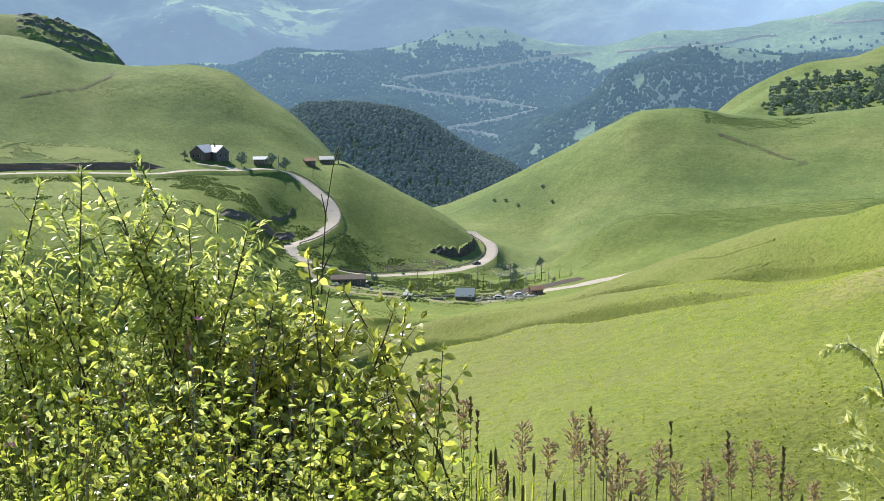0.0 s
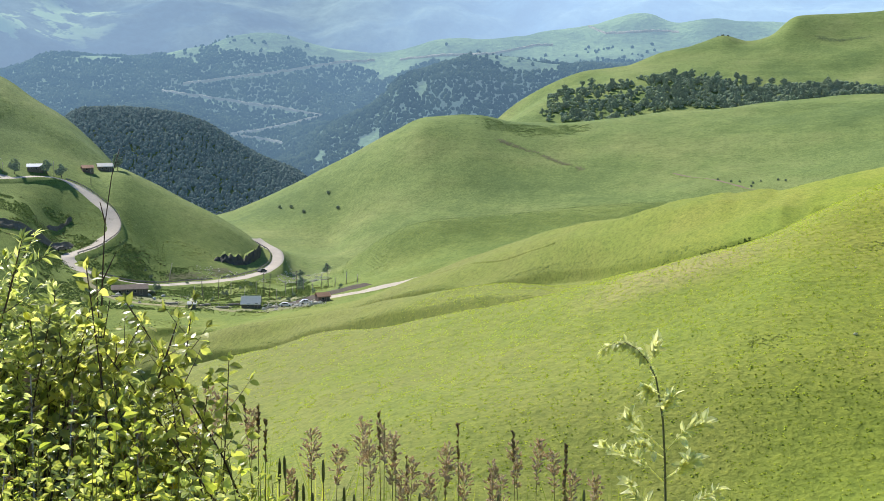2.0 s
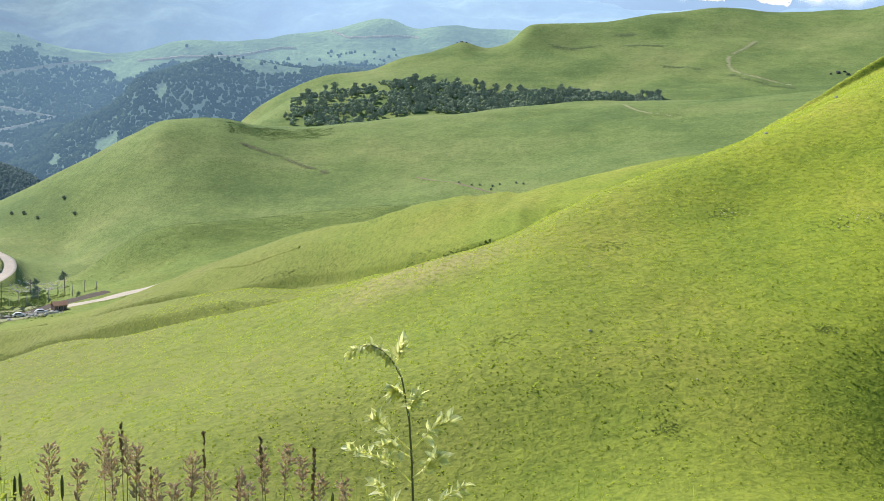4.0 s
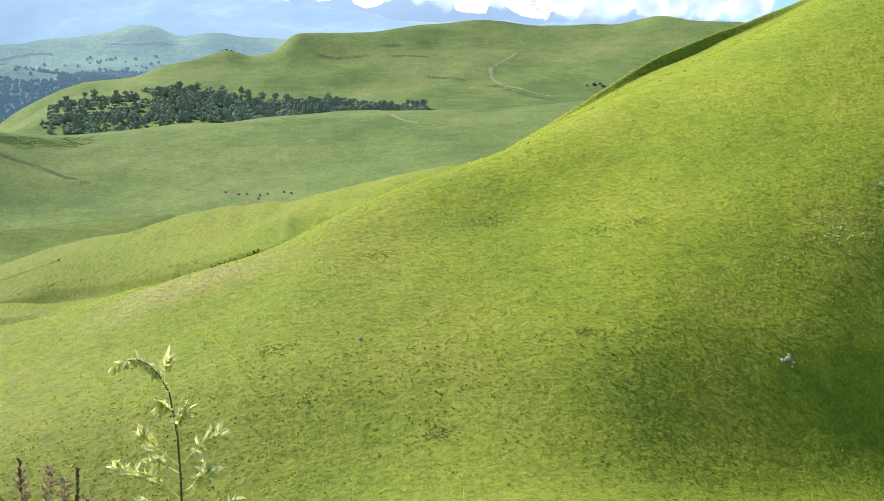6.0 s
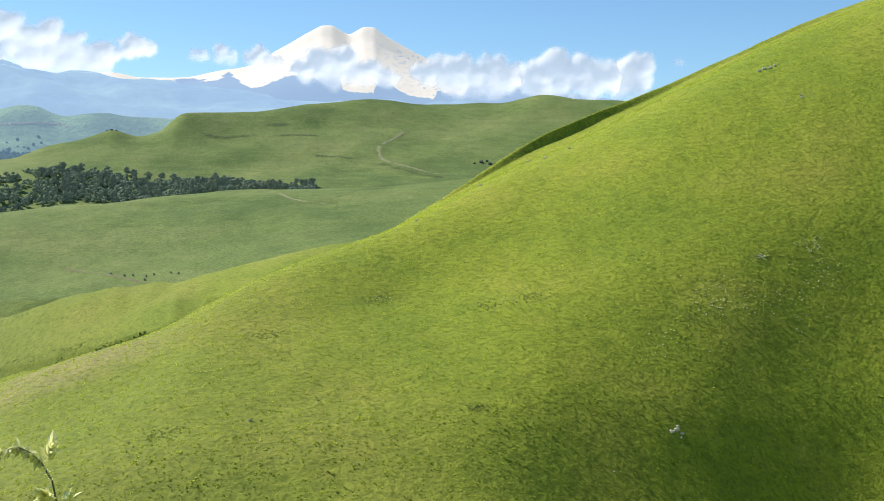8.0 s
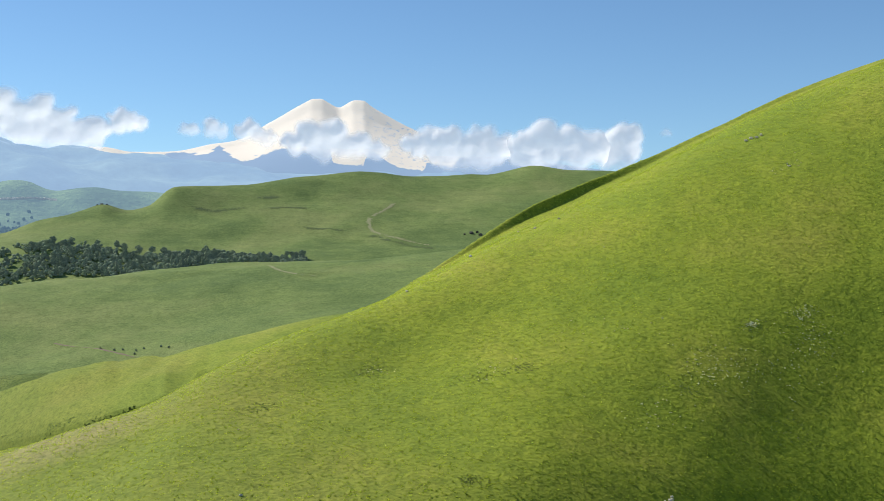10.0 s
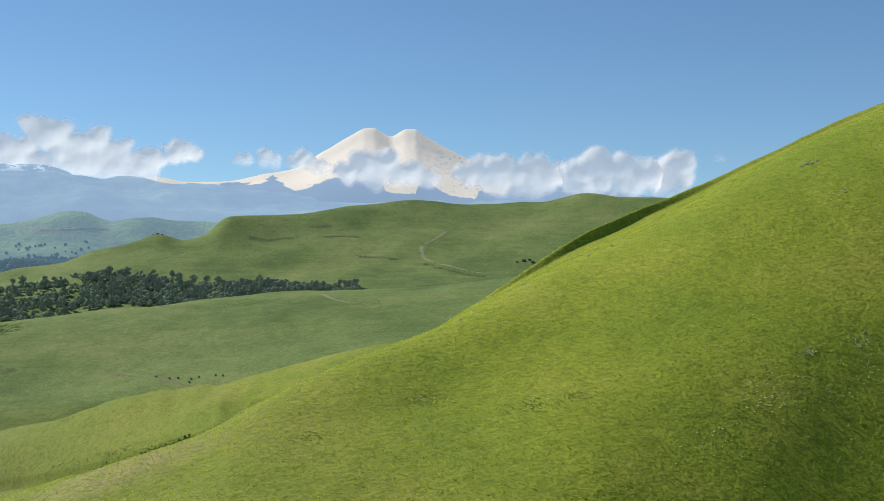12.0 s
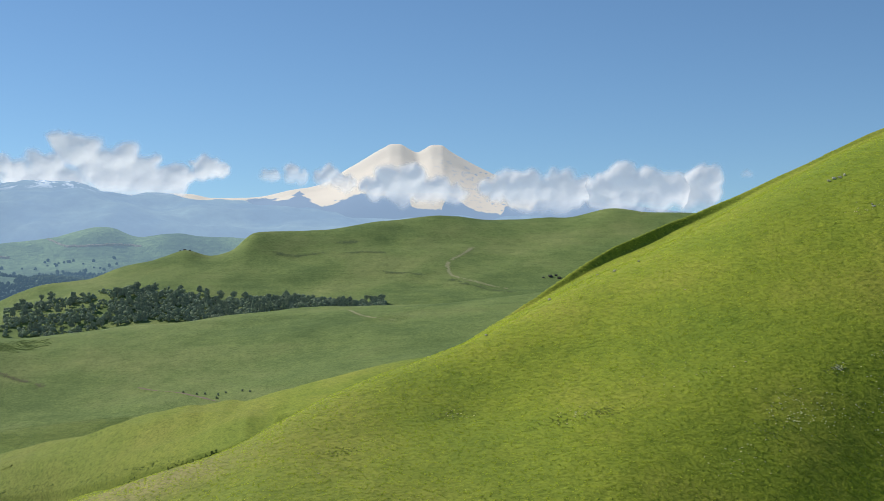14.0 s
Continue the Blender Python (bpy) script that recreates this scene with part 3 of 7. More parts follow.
RANGE_SPUR = [
    (40, 2250, -77.0), (30, 2250, -84.8), (26, 2250, -61.2), (22, 2200, -48.3), (18.5, 2180, -60.5), (16, 2200, -86.0),
    (13.5, 2220, -122.0), (12.3, 2220, -112.0), (10.7, 2210, -67.0), (9.6, 2200, -48.0), (8.6, 2190, -29.0), (7.4, 2180, 16.0), (6.4, 2180, 28.0),
    (4.1, 2200, 47.0), (1, 2230, 39.0), (-1.6, 2260, 42.0), (-5, 2300, 40.0), (-40, 2350, 1.6),]
RANGE_DIP = [
    (40, 2400, -58.0), (30, 2400, -62.0), (24, 2400, -40.0), (20, 2400, -36.0), (16, 2400, -34.0), (13, 2400, -46.0),
    (10.7, 2400, -56.0), (8.6, 2400, -38.0), (6.4, 2400, -4.0), (4.1, 2400, 22.0), (1, 2420, 28.0), (-1.6, 2440, 34.0), (-5, 2460, 40.0), (-40, 2500, 20.0),]
RANGE_CREST = [
    (40, 2700, 15.7), (28, 2700, 25.2), (24.5, 2700, 36.9), (23.3, 2690, 53.3), (22.3, 2680, 67.1), (20.6, 2670, 64.5),
    (18.8, 2670, 55.2), (17.2, 2670, 66.9), (15.7, 2680, 78.8), (14.7, 2690, 97.9), (13.2, 2700, 105.3), (11, 2700, 86.5),
    (8.7, 2700, 72.3), (5.3, 2720, 94.2), (3.8, 2720, 91.8), (1.3, 2750, 109.6), (-1.1, 2780, 125.4), (-2.2, 2790, 140.5),
    (-3.2, 2790, 150.3), (-4.5, 2800, 133.6), (-6.5, 2800, 148.3), (-9.2, 2800, 141.0), (-14, 2800, 128.7),
    (-40, 2800, 99.4),]
RANGE_BACK = [
    (40, 3100, -52.5), (0, 3150, -25.9), (-40, 3150, -25.9),]
BLUE_FOOT = [
    (40, 3200, -54.3), (0, 3250, -55.1), (-40, 3250, -55.1),]
BLUE_LOW = [
    (40, 3450, 170.3), (33, 3450, 140.2), (30, 3450, 122.1), (28, 3430, 145.4), (26, 3420, 174.8), (24, 3430, 145.4),
    (21, 3450, 116.0), (18, 3470, 134.9), (15, 3480, 159.6), (12, 3500, 136.1), (9, 3480, 165.7), (6, 3470, 177.4),
    (3, 3500, 160.5), (0, 3500, 185.0), (-3, 3520, 210.7), (-7, 3550, 193.9), (-11, 3550, 200.1), (-40, 3550, 187.6),]
BLUE_CREST = [
    (40, 4050, 398.7), (33, 4050, 355.9), (29, 4050, 327.5), (26, 4050, 299.0), (23, 4050, 320.3), (20, 4050, 284.8),
    (16, 4050, 306.1), (12, 4050, 277.7), (8, 4080, 315.5), (4, 4080, 329.9), (1.5, 4080, 355.0), (-0.2, 4080, 340.6),
    (-1.6, 4080, 358.6), (-3, 4080, 329.9), (-5, 4080, 308.4), (-9, 4080, 294.1), (-14, 4080, 258.3), (-20, 4080, 244.0),
    (-40, 4080, 215.4),]
BLUE_BACK = [
    (40, 4300, 1.6), (0, 4300, 1.6), (-40, 4300, 1.6),]
THIRD_DROP = [
    (180, 349.8, 12.3), (90, 392.2, -72.9), (34, 413.4, -80.6), (24, 413.4, -85.5), (20, 402.8, -80.4),
    (16.6, 381.6, -76.0), (16, 392.7, -75.2), (14, 381.2, -71.7), (12.5, 368.4, -67.4), (10.8, 352.3, -62.2),
    (9, 338, -56.9), (7.1, 324.7, -50.9), (5.5, 315.4, -45.6), (4, 307.5, -41.1), (2.3, 299, -37.1), (0.6, 292.1, -33.9),
    (-1.5, 279.6, -29.8), (-3.5, 270.6, -25.4), (-5.4, 270.4, -22.8), (-7, 272, -22.2), (-8.6, 274.1, -21.6),
    (-12, 277.7, -18.5), (-13.8, 280.9, -17.3), (-16, 286.2, -14.7), (-20, 296.8, -13.7), (-28, 339.2, -11.7),
    (-42, 360.4, 0.0), (-60, 402.8, 28.0), (-110, 402.8, 35.1),]


def smooth_line(xs, ys, at):
    """A curve through the knots that never overshoots them (monotone cubic)."""
    xs, ys = np.asarray(xs, float), np.asarray(ys, float)
    h, d = np.diff(xs), np.diff(ys) / np.diff(xs)
    m = np.zeros(len(xs))
    w1, w2 = 2 * h[1:] + h[:-1], h[1:] + 2 * h[:-1]
    with np.errstate(divide="ignore", invalid="ignore"):
        mid = (w1 + w2) / (w1 / d[:-1] + w2 / d[1:])
    m[1:-1] = np.where(d[:-1] * d[1:] > 0, mid, 0)
    m[0], m[-1] = d[0], d[-1]
    i = np.clip(np.searchsorted(xs, at) - 1, 0, len(h) - 1)
    s = np.clip((at - xs[i]) / h[i], 0, 1)
    return ((1 + 2 * s) * (1 - s) ** 2 * ys[i] + s * (1 - s) ** 2 * h[i] * m[i]
            + s * s * (3 - 2 * s) * ys[i + 1] + s * s * (s - 1) * h[i] * m[i + 1])


SOFTENED = {}


def softened(line):
    """A line of the land round the whole compass in small steps: distance and height, rounded off (near lines more)."""
    if id(line) not in SOFTENED:
        rows = sorted(line)
        if rows[-1][0] == 180:
            rows = [(-180, *rows[-1][1:])] + rows
        b, r, z = np.array(rows).T
        grid = np.arange(-180, 180.01, 0.05)
        wide = 1.3 if r.min() < 200 else 0.5 if r.min() < 450 else 0.16 if r.min() < 4400 else 0.07
        u = 0.05 * np.arange(-round(60 * wide), round(60 * wide) + 1)
        bell = np.exp(-(u / wide) ** 2 / 2)
        pad = len(u) // 2
        curves = [np.convolve(np.pad(smooth_line(b, c, grid), pad, "edge"), bell / bell.sum(), "valid") for c in (r, z)]
        SOFTENED[id(line)] = grid, *curves
    return SOFTENED[id(line)]


def knots(lines, bearings):
    """Distances and heights of all the lines at the bearings: two arrays, line by bearing."""
    far, high = [], []
    for line in lines:
        grid, r, z = softened(line)
        far.append(np.interp(bearings, grid, r)), high.append(np.interp(bearings, grid, z))
        if len(far) > 1:
            far[-1] = np.maximum(far[-1], far[-2] + 1.0)
    return np.array(far), np.array(high)


def slopes(far, high):
    h, d = np.diff(far, axis=0), np.diff(high, axis=0) / np.diff(far, axis=0)
    m = np.zeros_like(far)
    w1, w2 = 2 * h[1:] + h[:-1], h[1:] + 2 * h[:-1]
    with np.errstate(divide="ignore", invalid="ignore"):
        mid = (w1 + w2) / (w1 / d[:-1] + w2 / d[1:])
    m[1:-1] = np.where(d[:-1] * d[1:] > 0, mid, 0)
    m[0], m[-1] = d[0], d[-1]
    return h, m


def hash_noise(x, y, seed=0):
    """Smooth noise in -1..1 over the plane."""
    xi, yi = np.floor(x), np.floor(y)
    fx, fy = x - xi, y - yi
    fx, fy = fx * fx * fx * (fx * (fx * 6 - 15) + 10), fy * fy * fy * (fy * (fy * 6 - 15) + 10)

    def corner(a, b):
        n = (a.astype(np.int64) * 374761393 + b.astype(np.int64) * 668265263 + seed * 974711) & 0x7FFFFFFF
        n = ((n ^ (n >> 13)) * 1274126177) & 0x7FFFFFFF
        return ((n ^ (n >> 16)) & 0xFFFF) / 32767.5 - 1

    a, b = corner(xi, yi), corner(xi + 1, yi)
    c, d = corner(xi, yi + 1), corner(xi + 1, yi + 1)
    return (a * (1 - fx) + b * fx) * (1 - fy) + (c * (1 - fx) + d * fx) * fy


def relief(x, y, rough=1.0):
    """Hummocks on the land, growing with the distance from the path."""
    r = np.hypot(x, y)
    near = np.clip((r - 8) / 60, 0, 1)
    tall = near * (0.05 * hash_noise(x / 2.3, y / 2.3, 1) + 0.13 * hash_noise(x / 7, y / 7, 2) + (0.2 + 0.25 * np.clip((r - 230) / 100, 0, 1)) * hash_noise(x / 19, y / 19, 3))
    # small folds along the rolls of the spur
    turn = np.degrees(np.arctan2(-x, y))
    fold = np.clip((r - 150) / 25, 0, 1) * np.clip((330 - r) / 25, 0, 1) * np.clip((turn + 13) / 4, 0, 1) * np.clip((22 - turn) / 5, 0, 1)
    across = r - 4.5 * turn
    tall += fold * (0.85 * hash_noise(across / 8, turn / 3.5, 8) + 0.26 * hash_noise(across / 3.3, turn / 2.2, 9))
    # a low roll half way up the spur's last fold
    back = r - np.interp(turn, (-12, -9.6, -7.2, -6.0, -4.6, -3.2, -1.9, 2), (223, 224, 226, 228, 233, 240, 248.5, 275))
    roll = np.clip((turn + 12.5) / 2, 0, 1) * np.clip((1.5 - turn) / 3, 0, 1)
    tall += roll * (1.1 * np.exp(-(back / 3.0) ** 2) - 1.0 * np.exp(-((back - 6) / 3.2) ** 2))
    far = np.clip((r - 230) / 300, 0, 1)
    tall += far * (0.9 * hash_noise(x / 31, y / 31, 4) + 1.8 * hash_noise(x / 83, y / 83, 5))
    wild = np.clip((r - 1250) / 400, 0, 1)
    return rough * (tall + wild * 7 * hash_noise(x / 120, y / 120, 6)) + 0.02 * hash_noise(x / 0.7, y / 0.7, 7)


def land(lines, bearings, steps, rough=1.0):
    """Rows of points x, y, z from line to line, with so many steps between each two."""
    far, high = knots(lines, bearings)
    h, m = slopes(far, high)
    rows = []
    for k in range(len(lines) - 1):
        for s in np.arange(steps[k] + (k == len(lines) - 2)) / steps[k]:
            r = far[k] + s * h[k]
            z = ((1 + 2 * s) * (1 - s) ** 2 * high[k] + s * (1 - s) ** 2 * h[k] * m[k]
                 + s * s * (3 - 2 * s) * high[k + 1] + s * s * (s - 1) * h[k] * m[k + 1])
            a = np.radians(bearings)
            x, y = -np.sin(a) * r, np.cos(a) * r
            rows.append(np.stack([x, y, z + relief(x, y, rough)], -1))
    return np.array(rows)


def land_height(lines, x, y, rough=1.0):
    """Height of the land at points of the plane."""
    x, y = np.atleast_1d(np.asarray(x, float)), np.atleast_1d(np.asarray(y, float))
    bearings, r = np.degrees(np.arctan2(-x, y)), np.hypot(x, y)
    far, high = knots(lines, bearings)
    h, m = slopes(far, high)
    k = np.clip((r[None] >= far).sum(0) - 1, 0, len(lines) - 2)
    j = np.arange(len(r))
    s = np.clip((r - far[k, j]) / h[k, j], 0, 1)
    z = ((1 + 2 * s) * (1 - s) ** 2 * high[k, j] + s * (1 - s) ** 2 * h[k, j] * m[k, j]
         + s * s * (3 - 2 * s) * high[k + 1, j] + s * s * (s - 1) * h[k, j] * m[k + 1, j])
    return z + relief(x, y, rough)


STAND = [(180, 0.05, 0.0), (90, 0.05, 0.0), (-90, 0.05, 0.0), (0, 0.05, 0.0)]
BRINK = [(180, 7, 1.0), (90, 7, -0.6), (34, 6.5, -0.85), (0, 6.5, -0.85), (-40, 6.5, -0.7), (-90, 7, 0.6)]
NEAR_BANK = [(180, 20, 0.8), (90, 28, -8), (34, 30, -12), (0, 30, -12.2), (-40, 30, -11.5), (-90, 28, -3)]
GROUND = [STAND, BRINK, NEAR_BANK, GULLY_NEAR, SLOPE_MID, SLOPE_HIGH, NEAR_CREST, BROW_FOOT, FAR_BROW, SECOND_BANK, SECOND_STEP, SECOND_ROLL, SECOND_DIP,
          THIRD_BANK, THIRD_STEP, THIRD_ROLL, THIRD_DROP, VALLEY_FLOOR,
          VALLEY_FAR, LOW_HILL, BENCH, LEFT_HILL, MIDDLE_HILL, CRAG_DIP, WOOD_SLOPE, BACK_SLOPE, BACK_HILL, FOREST_HILL, GORGE, PLAIN]


def sheet(name, lines, bearings, steps, material, label, category, rough=1.0, closed=False, kind="structure"):
    pts = land(lines, bearings, steps, rough)
    rows, cols = pts.shape[:2]
    i = np.arange(rows * cols).reshape(rows, cols)
    nxt = np.roll(i, -1, 1) if closed else i[:, 1:]
    cur = i if closed else i[:, :-1]
    faces = np.stack([cur[:-1], nxt[:-1], nxt[1:], cur[1:]], -1).reshape(-1, 4)[:, ::-1]
    mesh = bpy.data.meshes.new(name)
    verts = pts.reshape(-1, 3)
    if closed:
        verts = np.concatenate([verts, [[0, 0, verts[0, 2]]]])
    mesh.vertices.add(len(verts)), mesh.vertices.foreach_set("co", verts.ravel())
    loops, starts = faces.ravel(), np.arange(0, faces.size, 4)
    if closed:  # close the middle with a fan round one more point
        hub = len(verts) - 1
        fan = np.stack([i[0], np.roll(i[0], -1), np.full(cols, hub)], -1)[:, ::-1]
        starts = np.concatenate([starts, faces.size + np.arange(0, fan.size, 3)])
        loops = np.concatenate([loops, fan.ravel()])
    mesh.loops.add(len(loops)), mesh.loops.foreach_set("vertex_index", loops)
    mesh.polygons.add(len(starts)), mesh.polygons.foreach_set("loop_start", starts)
    mesh.update(), mesh.validate()
    mesh.polygons.foreach_set("use_smooth", np.ones(len(mesh.polygons), bool))
    mesh.materials.append(material)
    return tagged(new(name, mesh), label, category, kind=kind)


# ---- the land ----
SEEN = np.concatenate([np.arange(-180, -46, 2.0), np.arange(-46, 38, 0.11), np.arange(38, 180, 2.0)])
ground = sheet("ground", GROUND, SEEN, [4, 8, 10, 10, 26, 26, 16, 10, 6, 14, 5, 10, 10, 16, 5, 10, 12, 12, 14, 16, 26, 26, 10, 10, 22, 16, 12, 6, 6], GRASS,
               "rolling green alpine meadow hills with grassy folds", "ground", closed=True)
FAR = np.arange(-40, 40.1, 0.13)
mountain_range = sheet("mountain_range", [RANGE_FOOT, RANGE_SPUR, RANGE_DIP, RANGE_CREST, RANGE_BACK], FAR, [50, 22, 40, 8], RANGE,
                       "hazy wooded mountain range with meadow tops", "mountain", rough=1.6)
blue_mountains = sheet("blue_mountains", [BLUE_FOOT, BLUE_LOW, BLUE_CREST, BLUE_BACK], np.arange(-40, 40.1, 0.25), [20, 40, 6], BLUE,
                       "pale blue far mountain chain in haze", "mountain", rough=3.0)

# ---- the snow mountain ----
SNOW_FOOT = [(6, 4230, 60), (-36, 4230, 60)]
SNOW_SHOULDER = [(6, 4340, 262), (-36, 4340, 262)]
SNOW_CREST = [(b, 4880, z) for b, z in (
    (6, 358), (1, 390), (-2, 385), (-4.6, 391), (-6.6, 397), (-7.7, 383), (-9.4, 386), (-11.1, 417), (-12.1, 431), (-12.81, 455), (-13.48, 496), (-13.8, 511), (-14.3, 537), (-14.8, 563),
    (-15.17, 580), (-15.40, 591), (-15.48, 592), (-15.84, 592), (-15.92, 590), (-16.05, 583), (-16.3, 570), (-16.55, 560), (-16.65, 559), (-16.8, 566), (-17.05, 579), (-17.22, 587), (-17.30, 588),
    (-17.70, 588), (-17.78, 585), (-17.95, 572), (-18.3, 553), (-18.81, 529), (-19.31, 506), (-19.81, 484), (-20.26, 467), (-20.81, 445), (-21.6, 428), (-23, 396), (-25, 369), (-30, 314), (-36, 271))]
SNOW_HIGH = [(b, 4800, 262 + (z - 262) * 0.82) for b, r, z in SNOW_CREST]
SNOW_BACK = [(6, 4960, 240), (-36, 4960, 240)]
# lower edge of the snow: bearing and angle above the eye
SNOW_EDGE = [(-36, 5), (-24, 4.6), (-22, 4.4), (-21.6, 3.98), (-21, 4.0), (-20.6, 4.2), (-20.3, 3.82), (-19.3, 3.95), (-18.3, 4.5), (-17.9, 4.6), (-17.7, 4.05), (-16.35, 4.08), (-16.2, 4.8),
             (-15.35, 4.85), (-15.2, 4.6), (-14.1, 4.7), (-13.3, 4.45), (-12.36, 4.12), (-12.0, 4.3), (-11.4, 4.75), (-10.9, 4.45), (-9.15, 4.4), (-7.7, 4.33), (-5.5, 4.3), (-4.8, 4.6),
             (-3, 4.9), (-2.2, 4.5), (-1, 4.5), (1, 4.6), (6, 5.5)]


def mark(ob, name, values):
    ob.data.attributes.new(name, "FLOAT", "POINT").data.foreach_set("value", np.asarray(values, np.float32))


def snow_material():
    m, nt, bsdf, where = blank("snow_and_hazy_rock")
    split = node(nt, "SeparateXYZ", Vector=where)
    wob = noise_of(nt, where, 0.014, 6, 0.65)
    fine = noise_of(nt, where, 0.045, 5, 0.7)
    above = nt.nodes.new("ShaderNodeAttribute")
    above.attribute_name = "above_snow_line"
    shift = node(nt, "MapRange", Value=wob, i1=0.3, i2=0.7, i3=-0.13, i4=0.13)
    line = node(nt, "Math", i0=above.outputs["Fac"], i1=shift.outputs[0])
    mask = ramp(nt, node(nt, "MapRange", Value=line.outputs[0], i1=-0.2, i2=0.2).outputs[0], (0.46, 0.0), (0.54, 1.0))
    side = node(nt, "MapRange", Value=split.outputs["X"], i1=1380.0, i2=1580.0)
    low = node(nt, "MapRange", Value=split.outputs["Z"], i1=570.0, i2=470.0)
    where_rock = node(nt, "Math", i0=side.outputs[0], i1=low.outputs[0])
    where_rock.operation = "MULTIPLY"
    crag = node(nt, "Math", i0=ramp(nt, fine, (0.565, 0.0), (0.60, 0.8)), i1=where_rock.outputs[0])
    crag.operation = "MULTIPLY"
    mask = node(nt, "Math", i0=mask, i1=crag.outputs[0])
    mask.operation = "SUBTRACT"
    mask.use_clamp = True
    mask = mask.outputs[0]
    drift = node(nt, "Bump", Strength=0.35, Distance=12.0, Height=blend(nt, 0.35, wob, fine))
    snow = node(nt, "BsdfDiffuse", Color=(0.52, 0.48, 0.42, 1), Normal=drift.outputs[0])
    # warm emission makes the snow look evenly sunlit
    snow_glow = node(nt, "Emission", Color=(0.235, 0.22, 0.197, 1), Strength=1.85)
    snow = node(nt, "AddShader", i0=snow.outputs[0], i1=snow_glow.outputs[0])
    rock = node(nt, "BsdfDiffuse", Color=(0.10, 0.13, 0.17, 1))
    # blue haze over the rock, put in as emission
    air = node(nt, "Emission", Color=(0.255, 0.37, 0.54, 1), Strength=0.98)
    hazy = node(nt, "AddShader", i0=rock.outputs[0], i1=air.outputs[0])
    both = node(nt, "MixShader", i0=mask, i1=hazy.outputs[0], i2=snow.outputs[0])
    nt.links.new(both.outputs[0], nt.nodes["Material Output"].inputs[0])
    return m


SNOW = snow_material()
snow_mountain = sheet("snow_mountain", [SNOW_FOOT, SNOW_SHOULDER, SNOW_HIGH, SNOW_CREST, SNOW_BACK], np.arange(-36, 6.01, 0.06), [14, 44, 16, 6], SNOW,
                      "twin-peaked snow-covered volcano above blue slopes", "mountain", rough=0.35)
_at = np.array([v.co for v in snow_mountain.data.vertices])
_turn = np.degrees(np.arctan2(-_at[:, 0], _at[:, 1]))
mark(snow_mountain, "above_snow_line", np.degrees(np.arctan2(_at[:, 2] - 1.6, np.hypot(_at[:, 0], _at[:, 1]))) - np.interp(_turn, *zip(*SNOW_EDGE)))

# ---- building tools ----


def at(bearing, distance, up=0.0):
    """A place on the land, by bearing and distance, raised by up."""
    a = radians(bearing)
    x, y = -math.sin(a) * distance, math.cos(a) * distance
    return Vector((x, y, float(land_height(GROUND, x, y)[0]) + up))


def link(name, verts, faces, material, parent=None, label="", smooth=False):
    mesh = bpy.data.meshes.new(name)
    mesh.from_pydata([tuple(v) for v in verts], [], [tuple(f) for f in faces])
    mesh.materials.append(material)
    if smooth:
        mesh.polygons.foreach_set("use_smooth", np.ones(len(mesh.polygons), bool))
    ob = new(name, mesh)
    ob.parent = parent
    return tagged(ob, label)


def part(name, bm, material, parent, label="", smooth=False):
    mesh = bpy.data.meshes.new(name)
    bmesh.ops.recalc_face_normals(bm, faces=bm.faces)
    bm.to_mesh(mesh), bm.free()
    mesh.materials.append(material)
    if smooth:
        mesh.polygons.foreach_set("use_smooth", np.ones(len(mesh.polygons), bool))
    ob = new(name, mesh)
    ob.parent = parent
    return tagged(ob, label)


def thing(name, where, turn, label, category, group=""):
    ob = new(name)
    ob.empty_display_size = 0.2
    ob.matrix_basis = pose(*where, 0, 0, turn)
    return tagged(ob, label, category, group)


def block(bm, x0, x1, y0, y1, z0, z1, bevel=0.0):
    m = Matrix.LocRotScale(((x0 + x1) / 2, (y0 + y1) / 2, (z0 + z1) / 2), None, (x1 - x0, y1 - y0, z1 - z0))
    made = bmesh.ops.create_cube(bm, size=1, matrix=m)["verts"]
    if bevel:
        bmesh.ops.bevel(bm, geom=list({e for v in made for e in v.link_edges}), offset=bevel, segments=1, affect="EDGES")
    return bm


def prism(bm, outline, y0, y1):
    """A solid from an outline in x and z, drawn out from y0 to y1."""
    a = [bm.verts.new((x, y0, z)) for x, z in outline]
    b = [bm.verts.new((x, y1, z)) for x, z in outline]
    bm.faces.new(a), bm.faces.new(b[::-1])
    for i in range(len(a)):
        j = (i + 1) % len(a)
        bm.faces.new((a[i], b[i], b[j], a[j]))
    return bm


def tube(points, radii, sides=6):
    """Verts and faces of a tapering tube along the points."""
    pts = [Vector(p) for p in points]
    verts, faces = [], []
    for i, p in enumerate(pts):
        way = (pts[min(i + 1, len(pts) - 1)] - pts[max(i - 1, 0)]).normalized()
        side = way.cross(Vector((0.31, 0.95, 0.1))).normalized()
        over = way.cross(side)
        for k in range(sides):
            a = 2 * math.pi * k / sides
            verts.append(p + (side * math.cos(a) + over * math.sin(a)) * radii[i])
    for i in range(len(pts) - 1):
        for k in range(sides):
            a, b = i * sides + k, i * sides + (k + 1) % sides
            faces.append((a, b, b + sides, a + sides))
    faces.append(tuple(range(sides))[::-1])
    faces.append(tuple(range(len(verts) - sides, len(verts))))
    return verts, faces


def joined(pieces):
    verts, faces = [], []
    for v, f in pieces:
        n = len(verts)
        verts.extend(v)
        faces.extend(tuple(i + n for i in g) for g in f)
    return verts, faces


